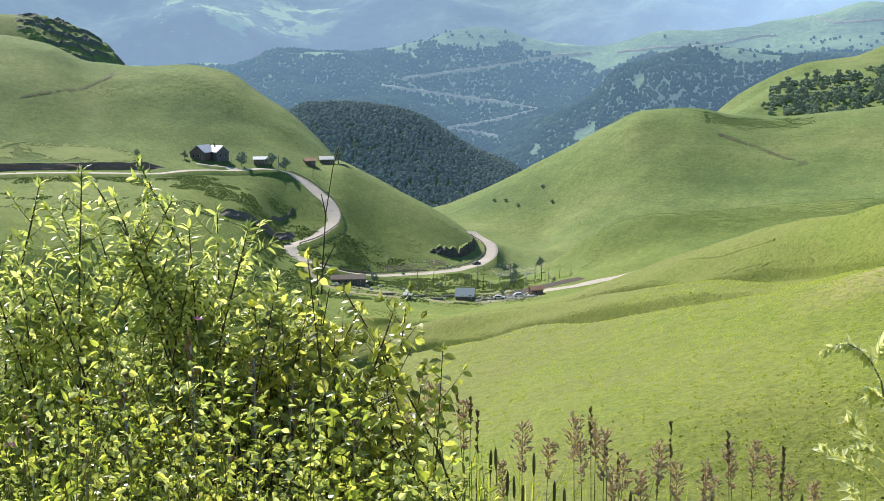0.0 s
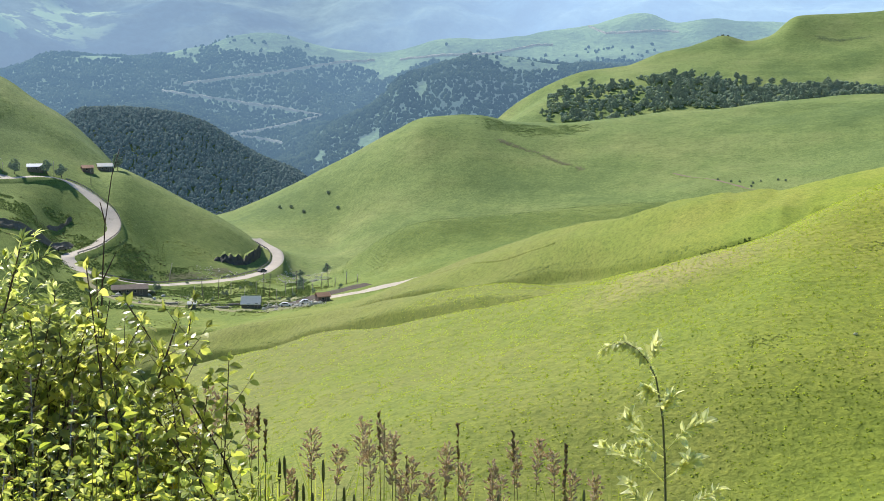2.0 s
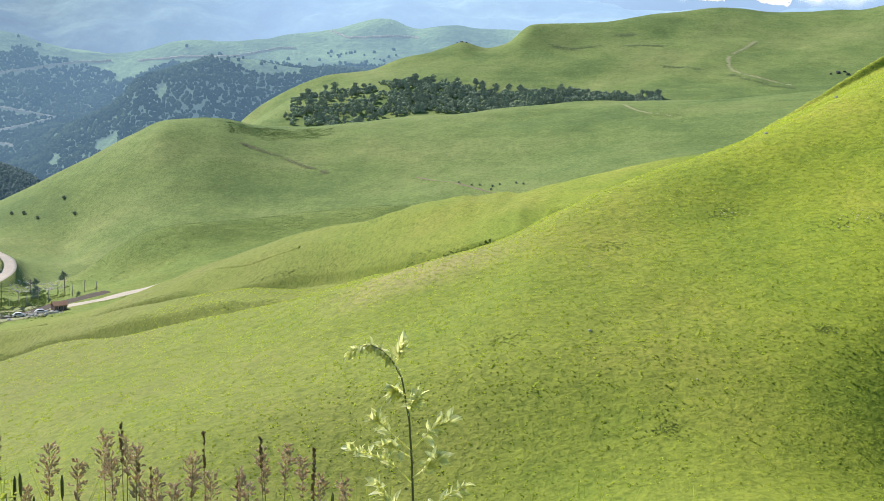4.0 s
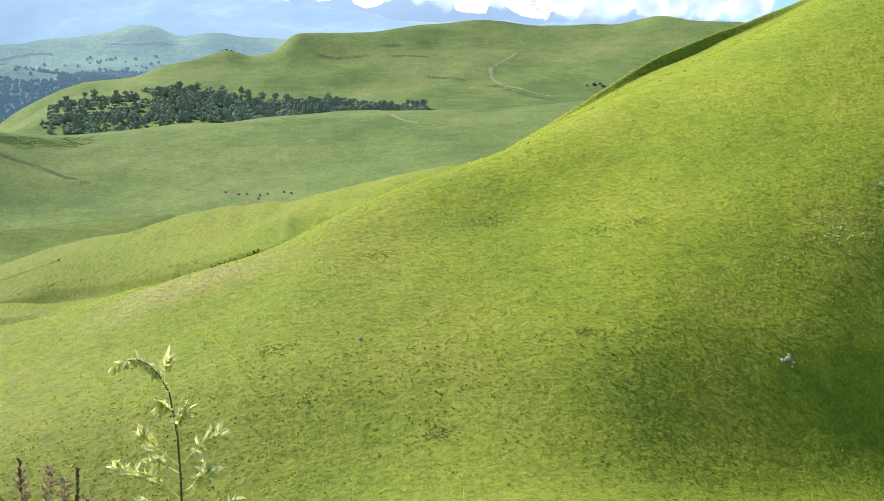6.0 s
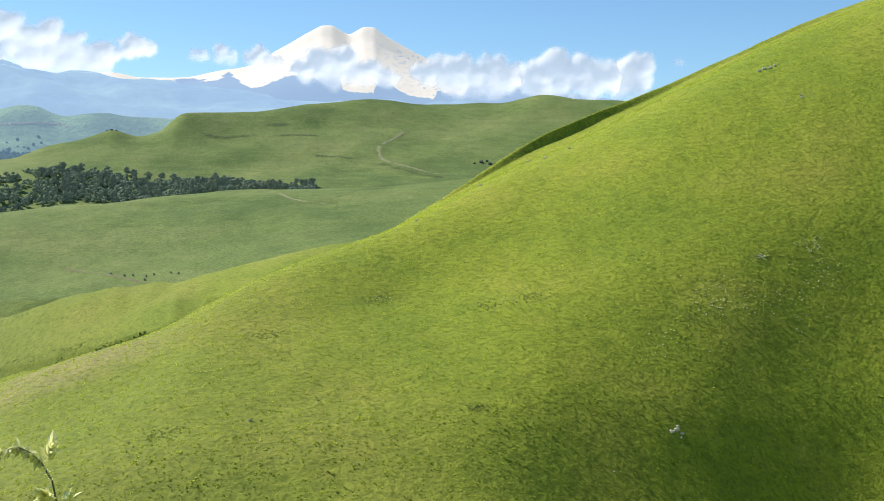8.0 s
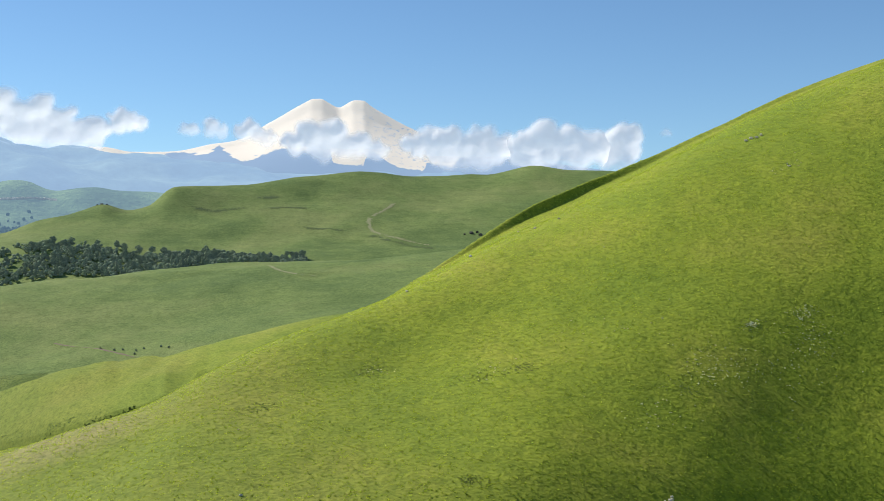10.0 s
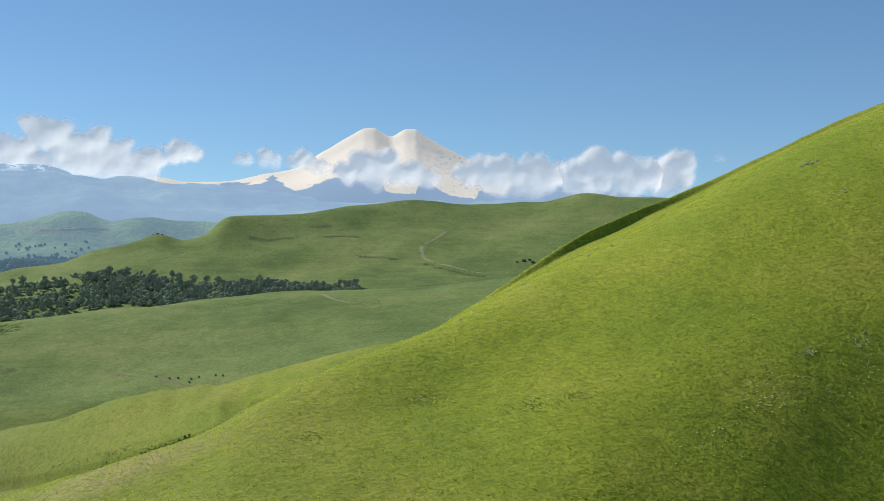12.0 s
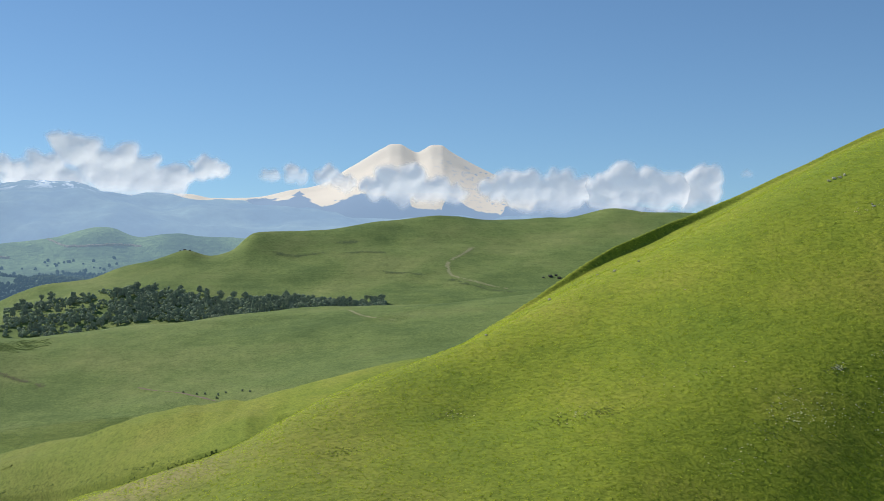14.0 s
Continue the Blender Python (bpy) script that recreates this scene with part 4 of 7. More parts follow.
def heap(name, template_verts, template_faces, places, material, parent=None, label="", smooth=True, dents=0.16):
    """Many turned, scaled and slightly dented copies of one small form in one mesh; places: (x, y, z, size_x, size_y, size_z, turn)."""
    tv, tf = np.array(template_verts, float), np.array(template_faces)
    p = np.array(places, float)
    c, s = np.cos(p[:, 6])[:, None], np.sin(p[:, 6])[:, None]
    dent = 1 + dents * np.random.RandomState(len(p)).randn(len(p), len(tv))
    x, y, z = (tv[None, :, k] * dent * p[:, 3 + k, None] for k in range(3))
    v = np.stack([x * c - y * s + p[:, 0, None], x * s + y * c + p[:, 1, None], z + p[:, 2, None]], -1).reshape(-1, 3)
    f = (tf[None] + (np.arange(len(p)) * len(tv))[:, None, None]).reshape(-1, tf.shape[1])
    mesh = bpy.data.meshes.new(name)
    n = f.shape[1]
    mesh.vertices.add(len(v)), mesh.vertices.foreach_set("co", v.ravel())
    mesh.loops.add(f.size), mesh.loops.foreach_set("vertex_index", f.ravel())
    mesh.polygons.add(len(f)), mesh.polygons.foreach_set("loop_start", np.arange(0, f.size, n))
    mesh.update(), mesh.validate()
    mesh.polygons.foreach_set("use_smooth", np.full(len(mesh.polygons), smooth))
    mesh.materials.append(material)
    ob = new(name, mesh)
    ob.parent = parent
    return tagged(ob, label)


def ball(level, squash=1.0):
    bm = bmesh.new()
    bmesh.ops.create_icosphere(bm, subdivisions=level, radius=1.0)
    v = [tuple(p.co * (1 if p.co.z > 0 else squash)) for p in bm.verts]
    f = [tuple(q.index for q in g.verts) for g in bm.faces]
    bm.free()
    return v, f


def drape(name, route, width, material, label, category, lift=0.12, kind="structure", ragged=0.0, steps=14, cut=0.0):
    """A strip that lies on the land along a route of (bearing, distance), crowned a little, with a skirt into the ground."""
    flat = [Vector((-math.sin(radians(b)) * r, math.cos(radians(b)) * r)) for b, r in route]
    n = (len(flat) - 1) * steps + 1
    t = np.linspace(0, len(flat) - 1, n)
    xs, ys = (np.array([p[k] for p in flat]) for k in (0, 1))

    def soft(v):
        i = np.clip(t.astype(int), 0, len(v) - 2)
        s = t - i
        a, b, c, d = v[np.maximum(i - 1, 0)], v[i], v[i + 1], v[np.minimum(i + 2, len(v) - 1)]
        return 0.5 * (2 * b + (c - a) * s + (2 * a - 5 * b + 4 * c - d) * s**2 + (3 * b - a - 3 * c + d) * s**3)

    x, y = soft(xs), soft(ys)
    dx, dy = np.gradient(x), np.gradient(y)
    size = np.hypot(dx, dy)
    nx, ny = -dy / size, dx / size
    wide = width / 2 * (1 + ragged * hash_noise(t * 2.1, t * 0 + 0.5, 11))
    mid = land_height(GROUND, x, y)
    k = np.ones(9) / 9
    level = np.convolve(np.pad(mid, 4, "edge"), k, "valid")
    cols, tops = [], (-1.9, -1.0, -0.5, 0.0, 0.5, 1.0, 1.9)
    for c in tops:
        px, py = x + nx * wide * c, y + ny * wide * c
        own = land_height(GROUND, px, py)
        z = np.maximum(level - 0.4, own) + lift if abs(c) <= 1 else own - 0.15
        cols.append(np.stack([px, py, z], -1))
    # a road is level across: take the highest of the cross section
    top = (1 - cut) * np.max([c[:, 2] for c in cols[1:-1]], axis=0) + cut * np.mean([c[:, 2] for c in cols[1:-1]], axis=0)
    for c in cols[1:-1]:
        c[:, 2] = top * 0.85 + c[:, 2] * 0.15
    verts = np.stack(cols, 1).reshape(-1, 3)
    w = len(tops)
    faces = [(i * w + j, i * w + j + 1, (i + 1) * w + j + 1, (i + 1) * w + j) for i in range(n - 1) for j in range(w - 1)]
    ob = link(name, verts, faces, material, smooth=True)
    ob.data.materials.append(GRASS)
    for k, g in enumerate(ob.data.polygons):
        g.material_index = int(k % (w - 1) in (0, w - 2))
    edge = [Vector(v) for v in cols[1]], [Vector(v) for v in cols[5]]
    return tagged(ob, label, category, kind=kind), edge

# ---- roads and tracks ----
DRY_PATH = plain("trodden_dry_grass", (0.26, 0.235, 0.11), (0.36, 0.32, 0.19), 0.2, 0.95)
asphalt = "pale worn asphalt mountain road winding down the valley"
road, road_edges = drape("road", [(36, 541), (32, 540), (29.4, 541), (27, 543), (24.6, 556), (23.4, 562), (22.4, 565), (21.7, 565), (21.1, 561), (20.57, 554), (20.15, 547),
                                  (19.96, 539), (20.06, 531), (20.47, 523), (21.03, 515), (21.78, 506), (21.92, 499), (21.17, 491), (19.8, 493), (18.54, 500),
                                  (17.28, 507), (15.76, 513), (14.63, 520), (13.94, 532), (13.35, 548), (12.98, 562), (13.0, 574), (13.35, 582), (13.9, 590)],
                         5.9, ASPHALT, asphalt, "road", lift=0.15, cut=0.45)
drape("gravel_road", [(11.1, 462), (9.7, 464), (8.5, 468), (7.2, 474), (6, 478)], 5.5, GRAVEL,
      "broad pale gravel track beside the stream", "track", ragged=0.3)
drape("driveway", [(24.2, 559), (24.6, 562), (25.2, 561), (25.9, 561)], 5, GRAVEL, "pale dirt drive up to the brick house", "track", ragged=0.3)
drape("village_track", [(21.4, 488), (20.6, 470), (19.6, 462), (18.4, 458), (17.0, 455), (15.6, 452), (14.8, 449)], 3.0, DRY_PATH,
      "dusty track through the farmyard", "track", ragged=0.5)
drape("ploughed_strip", [(12.7, 456), (11.9, 462), (11.0, 469), (9.8, 476), (8.9, 480)], 6.5, SOIL, "strip of dark bare ploughed earth", "field", ragged=0.3)
drape("cattle_track", [(-4.53, 720), (-5.5, 706), (-6.5, 692), (-7.1, 682), (-7.72, 672), (-8.4, 664)], 2.2, EARTH, "worn brown cattle track in the meadow", "track", ragged=0.8, lift=0.25)
drape("ditch", [(5.95, 297), (5.05, 290), (4.0, 282), (2.91, 274), (1.7, 268.5), (0.62, 264)], 0.35, TRACK, "narrow eroded ditch in the grass", "ditch", ragged=0.7, lift=0.02)


# ---- guard rails ----
def guard_rail(points, label):
    base = points[0]
    rail = thing("guard_rail", base, 0, label, "guard rail", "guard rails along the road")
    v, f = [], []
    for p in points:
        q = p - base
        for dx, z in ((0, 0.45), (0.12, 0.55), (0.12, 0.8), (0, 0.9)):
            v.append((q.x + dx, q.y, q.z + z))
    for i in range(len(points) - 1):
        for k in range(4):
            a, b = i * 4 + k, i * 4 + (k + 1) % 4
            f.append((a, b, b + 4, a + 4))
    link("beam", v, f, RAIL, rail)
    post = None
    for p in points[::5]:
        q = p - base
        if post is None:
            bm = block(bmesh.new(), -0.12, 0.12, -0.12, 0.12, -0.6, 0.9, 0.02)
            post = part("post", bm, RAIL, rail)
        else:
            again = new("post", post.data)
            again.parent, again.location = rail, q


outer = road_edges[1] if (road_edges[1][150].x > road_edges[0][150].x) else road_edges[0]
inner = road_edges[0] if outer is road_edges[1] else road_edges[1]
guard_rail(outer[94:212], "long rusty grey guard rail round the upper bend")
guard_rail(outer[300:386], "rusty grey guard rail round the lower bend")
guard_rail(outer[236:296], "low grey guard rail beside the valley road")


# ---- houses ----
def gable_wing(house, x0, x1, y0, y1, wall, ridge, walls, roof, along_x, over=0.5):
    """Walls with gables and a roof of two thick slopes."""
    if along_x:
        half, mid = (y1 - y0) / 2, (y0 + y1) / 2
        bm = prism(bmesh.new(), [(-half, -1.5), (half, -1.5), (half, wall), (0, ridge), (-half, wall)], x0, x1)
        turn = Matrix.Translation((0, mid, 0)) @ Matrix(((0, 1, 0, 0), (1, 0, 0, 0), (0, 0, 1, 0), (0, 0, 0, 1)))
        a, b = x0 - over, x1 + over
    else:
        half, mid = (x1 - x0) / 2, (x0 + x1) / 2
        bm = prism(bmesh.new(), [(-half, -1.5), (half, -1.5), (half, wall), (0, ridge), (-half, wall)], y0, y1)
        turn = Matrix.Translation((mid, 0, 0))
        a, b = y0 - over, y1 + over
    bm.transform(turn)
    part("wall", bm, walls, house)
    rise = (ridge - wall) / half
    for s in (-1, 1):
        edge = half + over
        low = ridge - rise * edge
        bm = prism(bmesh.new(), [(0, ridge + 0.05), (s * edge, low + 0.05), (s * edge, low + 0.27), (0, ridge + 0.27)], a, b)
        bm.transform(turn)
        part("roof_slope", bm, roof, house)


def opening(house, name, x, y, z, wide, tall, facing, material=None, frame_mat=None):
    """A window or door a hand proud of the wall: frame and dark pane."""
    turn = Matrix.Translation((x, y, z)) @ Matrix.Rotation(radians(facing), 4, "Z")
    bm = block(bmesh.new(), -wide / 2 - 0.12, wide / 2 + 0.12, -0.08, 0.06, -0.12, tall + 0.12, 0.02)
    bm.transform(turn)
    frame_ob = part(name, bm, frame_mat or PALE_WOOD, house)
    bm = block(bmesh.new(), -wide / 2, wide / 2, -0.11, 0.0, 0, tall, 0.01)
    bm.transform(turn)
    part("pane", bm, material or DARK, frame_ob)


def slanted(house, turn, x, y):
    wing = new("wing")
    wing.parent, wing.matrix_local = house, pose(x, y, 0, 0, 0, turn)
    return wing


house = thing("brick_house", at(25.3, 573, 0.3), 25, "large brown brick house with bright sheet-metal gable roofs", "house")
house.matrix_basis = house.matrix_basis @ Matrix.Scale(0.82, 4)
left_wing = slanted(house, -32, -4.2, 0.0)
gable_wing(left_wing, -4.4, 4.4, -4.5, 6.5, 3.6, 7.0, BRICK, TIN, False)
right_wing = slanted(house, 30, 4.4, 1.0)
gable_wing(right_wing, -3.6, 3.6, -4.5, 6.5, 3.6, 6.6, PLASTER, TIN, False)
for x in (-2.4, 0.6):
    opening(left_wing, "window", x, -4.55, 1.0, 1.1, 1.4, 0)
opening(left_wing, "door", 2.9, -4.55, 0, 1.0, 2.1, 0, TIMBER)
for x in (-1.6, 1.6):
    opening(right_wing, "window", x, -4.55, 1.0, 1.1, 1.5, 0)
part("chimney", block(bmesh.new(), 2.0, 2.7, 3.0, 3.7, 5.0, 8.0, 0.05), BRICK, house)


def hut(bearing, distance, turn, wide, deep, wall, ridge, walls, roof, label, windows=1, category="hut"):
    ob = thing("hut", at(bearing, distance), turn, label, category, "small farm buildings")
    gable_wing(ob, -wide / 2, wide / 2, -deep / 2, deep / 2, wall, ridge, walls, roof, True, 0.35)
    for i in range(windows):
        opening(ob, "window", -wide / 2 + wide * (i + 1) / (windows + 1.6), -deep / 2 - 0.04, 0.9, 0.7, 0.8, 0)
    opening(ob, "door", wide / 2 - wide * 0.18, -deep / 2 - 0.04, 0, 0.9, 1.9, 0, TIMBER)
    return ob


hut(23.1, 572, 22, 6.4, 4.5, 1.7, 2.7, TIMBER, TIN, "low timber hut with a pale tin roof", 2)
hut(20.98, 588, 30, 4.6, 4.0, 1.7, 2.7, BRICK, RUST, "small shed with a rusty orange roof", 1)
hut(20.25, 601, 28, 6.5, 4.8, 2.0, 3.2, TIMBER, SLATE, "dark timber house with a grey roof", 2)
hut(19.35, 478, 20, 12.5, 5.0, 2.0, 3.2, TIMBER, OLD_ROOF, "long low dark barn with a brownish roof", 3, "barn")
hut(14.12, 458, 8, 6.4, 4.8, 1.6, 3.9, TIMBER, SLATE, "dark wooden barn with a light grey pitched roof", 1, "barn")
hut(10.95, 457, 30, 4.4, 3.4, 2.0, 3.0, BRICK, RUST, "small reddish brick shed beside the gravel", 1, "shed")
hut(16.7, 452, 12, 2.6, 2.2, 1.8, 2.4, TIMBER, SLATE, "tiny dark timber shed in the farmyard", 0, "shed")


# ---- poles ----
def pole(bearing, distance, tall, lean, label, bar=True, mat=TIMBER):
    ob = thing("utility_pole", at(bearing, distance), bearing, label, "pole", "poles in the valley")
    v, f = tube([(0, 0, -0.6), (lean * 0.5, 0, tall * 0.5), (lean, 0, tall)], [0.16, 0.14, 0.11], 8)
    link("mast", v, f, mat, ob, smooth=True)
    if bar:
        part("crossbar", block(bmesh.new(), lean - 0.8, lean + 0.8, -0.06, 0.06, tall - 0.5, tall - 0.36, 0.02), mat, ob)


for b, r, tall, lean in ((15.56, 476, 9, 0.5), (16.2, 470, 8.5, -0.6), (13.55, 480, 9, 0.0), (13.3, 482, 9, 0.3), (12.1, 488, 8.5, 0.0), (10.7, 497, 8.5, -0.2), (20.85, 570, 7, 0.2)):
    pole(b, r, tall, lean, "dark weathered wooden utility pole with a crossbar")
for b, r, tall in ((13.9, 486, 5), (13.0, 474, 4), (12.6, 490, 5.5), (12.3, 480, 3.5), (11.8, 494, 5), (11.4, 482, 4), (11.0, 500, 5), (10.4, 488, 4), (9.9, 498, 4.5), (14.4, 478, 4.5), (15.0, 484, 5), (16.6, 482, 4), (9.4, 490, 3.5)):
    pole(b, r, tall, 0.15, "thin pale wooden post in the valley", False, PALE_WOOD)
pole(17.7, 508, 8.0, 1.6, "bleached wooden pole leaning over the road", False, PALE_WOOD)
pole(22.35, 569, 6.0, 0.0, "pale wooden pole beside the road", False, PALE_WOOD)
pole(24.4, 566, 4.5, 0.0, "pale post beside the drive", False, PALE_WOOD)
pole(27.9, 546, 4.0, 0.0, "pale post above the road bank", False, PALE_WOOD)


# ---- cars ----
def car(bearing, distance, turn, material, label, up=0.2):
    ob = thing("car", at(bearing, distance, up), turn, label, "car", "cars in the valley")
    bm = prism(bmesh.new(), [(-2.1, 0.35), (2.1, 0.35), (2.15, 0.8), (1.2, 0.95), (0.6, 1.45), (-1.2, 1.45), (-1.8, 0.95), (-2.15, 0.85)], -0.85, 0.85)
    bmesh.ops.bevel(bm, geom=list(bm.edges), offset=0.06, segments=1, affect="EDGES")
    part("body", bm, material, ob)
    for s in (-1, 1):
        bm = prism(bmesh.new(), [(-1.55, 0.95), (0.95, 0.95), (0.55, 1.38), (-1.15, 1.38)], s * 0.80, s * 0.87)
        part("side_window", bm, DARK, ob)
        for x in (-1.35, 1.35):
            bm = bmesh.new()
            m = Matrix.Translation((x, s * 0.8, 0.32)) @ Matrix.Rotation(math.pi / 2, 4, "X")
            bmesh.ops.create_cone(bm, cap_ends=True, segments=14, radius1=0.32, radius2=0.32, depth=0.2, matrix=m)
            part("wheel", bm, BLACK, ob)
    return ob


car(13.62, 541, 62, PLASTER, "grey car on the lower bend of the road", 0.35)
car(12.6, 454, 15, PAINT, "white car parked beside the farm rubble")
car(11.7, 456, 20, PAINT, "white van-like car parked by the gravel track")
car(22.15, 508, 40, PLASTER, "dark grey car beside the road", 0.6)

# ---- loose things in the farmyard ----
rng = np.random.RandomState(5)


def boulder(bearing, distance, size, material, label, group, category="stone", sink=0.25, name="stone"):
    v, f = ball(2)
    r = np.random.RandomState(int(abs(bearing) * 100 + distance) % 10000)
    lump = 1 + 0.22 * r.randn(len(v), 1)
    v = np.array(v) * lump * np.array([1, 0.75, 0.62]) * size
    ob = link(name, v, f, material)
    ob.matrix_basis = pose(*at(bearing, distance, size * (0.62 - sink)), 0, 0, float(r.rand() * 360))
    return tagged(ob, label, category, group)


for i in range(26):
    b, r = 11.0 + 2.6 * rng.rand(), 450 + 12 * rng.rand()
    boulder(b, r, 0.4 + 0.7 * rng.rand(), STONE, "pale block of rubble in the farmyard", "rubble by the barn")
for i in range(14):
    b, r = 16.5 + 3.5 * rng.rand(), 452 + 26 * rng.rand()
    boulder(b, r, 0.4 + 0.6 * rng.rand(), STONE, "pale stone lying in the farmyard", "farmyard stones")
for i in range(44):
    b, r = 10.9 + 2.1 * rng.rand(), 520 + 60 * rng.rand()
    boulder(b, r, 0.25 + 0.6 * rng.rand() ** 2, STONE, "pale boulder on the rubbly bank below the road", "boulders below the road")


def scree(n, bearings, distances, label):
    """Small loose stones over a bank, too many to count."""
    b = bearings[0] + (bearings[1] - bearings[0]) * rng.rand(n)
    r = distances[0] + (distances[1] - distances[0]) * rng.rand(n)
    x, y = -np.sin(np.radians(b)) * r, np.cos(np.radians(b)) * r
    s = 0.12 + 0.35 * rng.rand(n) ** 3
    ob = heap("scree", *ball(1), np.stack([x, y, land_height(GROUND, x, y) + 0.3 * s, s, s * 0.8, s * 0.6, rng.rand(n) * 6.28], -1), STONE, smooth=False)
    tagged(ob, label, "stones", kind="stuff")


scree(900, (12.9, 10.6), (522, 592), "loose pale stones on the rubbly bank below the road")
scree(260, (16.5, 13.4), (516, 530), "loose stones along the foot of the rock cutting")
scree(420, (13.6, 10.8), (449, 463), "scattered pale rubble round the barn")


def haystack(bearing, distance, size, label):
    v, f = ball(3, 0.3)
    v = [Vector(q) * (1 + 0.10 * noise.noise(Vector(q) * 3)) for q in v]
    v = [(q.x * size, q.y * size * 0.9, max(q.z, -0.2) * size * 0.95) for q in v]
    ob = link("haystack", v, f, STRAW, smooth=True)
    ob.matrix_basis = pose(*at(bearing, distance, 0.1))
    return tagged(ob, label, "haystack")


haystack(18.45, 481, 1.9, "weathered grey-brown haystack beside the long barn")


def board_stack(bearing, distance, turn, label):
    ob = thing("timber_pile", at(bearing, distance), turn, label, "timber pile", "timber piles in the farmyard")
    r = np.random.RandomState(int(bearing * 50))
    for i in range(9):
        bm = block(bmesh.new(), -2.2 + 0.3 * r.rand(), 2.2 + 0.3 * r.rand(), -0.6 + 0.4 * (i % 3), -0.3 + 0.4 * (i % 3), 0.22 * (i // 3), 0.22 * (i // 3) + 0.2, 0.02)
        part("beam", bm, PALE_WOOD if i % 2 else TIMBER, ob)


for b, r, t in ((13.1, 455, 5), (12.3, 456, 40), (15.4, 455, 10), (19.9, 468, 12), (17.6, 460, 20), (11.5, 458, 60), (16.2, 458, 50), (14.9, 461, 25)):
    board_stack(b, r, t, "stack of bleached timber beams on the ground")


# ---- fences ----
def fence(route, label):
    pts = [at(b, r) for b, r in route]
    ob = thing("fence", pts[0], 0, label, "fence", "farm fences")
    post = None
    for a, b in zip(pts, pts[1:]):
        n = max(2, int((b - a).length / 3))
        for i in range(n):
            q = a.lerp(b, i / n)
            q.z = land_height(GROUND, q.x, q.y)[0]
            if post is None:
                v, f = tube([(0, 0, -0.3), (0.02, 0, 1.4)], [0.09, 0.07], 5)
                post = link("post", v, f, PALE_WOOD, ob)
            else:
                again = new("post", post.data)
                again.parent, again.location = ob, q - pts[0]
        v, f = tube([a - pts[0] + Vector((0, 0, 1.1)), b - pts[0] + Vector((0, 0, 1.1))], [0.05, 0.05], 4)
        link("rail", v, f, PALE_WOOD, ob)


fence([(15.9, 458), (15.2, 456), (14.9, 447)], "rough pole fence round the farmyard")
fence([(13.4, 452), (12.6, 456), (11.8, 452), (11.2, 447)], "rough pole fence by the rubble")
fence([(17.9, 470), (17.2, 474), (16.6, 470)], "grey pole fence beside the long barn")


# ---- cut banks and crags ----
def crag(name, route, lip, back, material, label, category, jag, seed, steep=0.35, grow=0.0):
    """A broken face along a route: it climbs steeply to a ragged lip, and its top runs back into the slope."""
    pts = [Vector((-math.sin(radians(b)) * r, math.cos(radians(b)) * r)) for b, r in route]
    n, rows = (len(pts) - 1) * 22, 12
    t = np.arange(n + 1) / n * (len(pts) - 1)
    xs, ys = (np.interp(t, np.arange(len(pts)), [p[k] for p in pts]) for k in (0, 1))
    far = np.hypot(xs, ys)
    ax, ay = xs / far, ys / far
    base = land_height(GROUND, xs, ys)
    top = land_height(GROUND, xs + ax * back, ys + ay * back)
    end = land_height(GROUND, xs + ax * back * 2.2, ys + ay * back * 2.2)
    v = []
    for i in range(n + 1):
        fade = min(1, i / (n * 0.15), (n - i) / (n * 0.15))
        rag = jag * noise.noise(Vector((i * 0.09, seed, 0))) + jag * 0.45 * noise.noise(Vector((i * 0.21, seed, 5)))
        high = (max(top[i] - base[i], 0.3) + lip + grow * i / n) * fade * (1 + rag)
        for j in range(rows + 1):
            s = j / rows
            out = back * (0.20 * noise.noise(Vector((i * 0.12, s * 3, seed + 9))) + 0.05 * noise.noise(Vector((i * 0.3, s * 9, seed))))
            w = back * steep * s ** 1.2 + out * math.sin(3.14 * s)
            v.append((xs[i] + ax[i] * w, ys[i] + ay[i] * w, base[i] - 0.8 + (high + 0.8) * s))
        v.append((xs[i] + ax[i] * back * 1.3, ys[i] + ay[i] * back * 1.3, max(base[i] + high * 0.85, top[i])))
        v.append((xs[i] + ax[i] * back * 2.2, ys[i] + ay[i] * back * 2.2, end[i] - 0.5))
    c = rows + 3
    rock, turf = [], []
    for i in range(n):
        for j in range(c - 1):
            (rock if j < c - 3 else turf).append((i * c + j, (i + 1) * c + j, (i + 1) * c + j + 1, i * c + j + 1))
    ob = tagged(link(name, v, rock + turf, material), label, category, kind="structure")
    ob.data.materials.append(GRASS)
    for k in range(len(rock), len(rock) + len(turf)):
        ob.data.polygons[k].material_index, ob.data.polygons[k].use_smooth = 1, True
    return ob


crag("rock_cut", [(15.9, 533), (15.3, 537), (14.8, 539), (14.3, 546), (13.95, 554), (13.7, 562), (13.62, 572)], 1.2, 7, ROCK, "dark jagged rock cutting above the lower bend", "rock face", 0.6, 3, steep=0.55, grow=2.2)
crag("earth_scar", [(25.2, 489), (24.2, 493), (23.2, 500), (22.3, 508), (21.4, 517)], 0.9, 8, SCAR, "dark eroded bank with overhanging turf", "bank", 0.35, 7, steep=0.6)
crag("earth_scar", [(22.9, 521), (22.3, 527), (21.9, 534), (21.6, 539)], 0.5, 4, SCAR, "short dark slump in the turf", "bank", 0.35, 8, steep=0.6)
crag("road_bank", [(35.5, 545), (33, 545), (30.5, 546), (28.6, 548), (27.0, 549)], 1.5, 6, EARTH, "reddish brown earth bank above the road", "bank", 0.3, 12, steep=0.5)


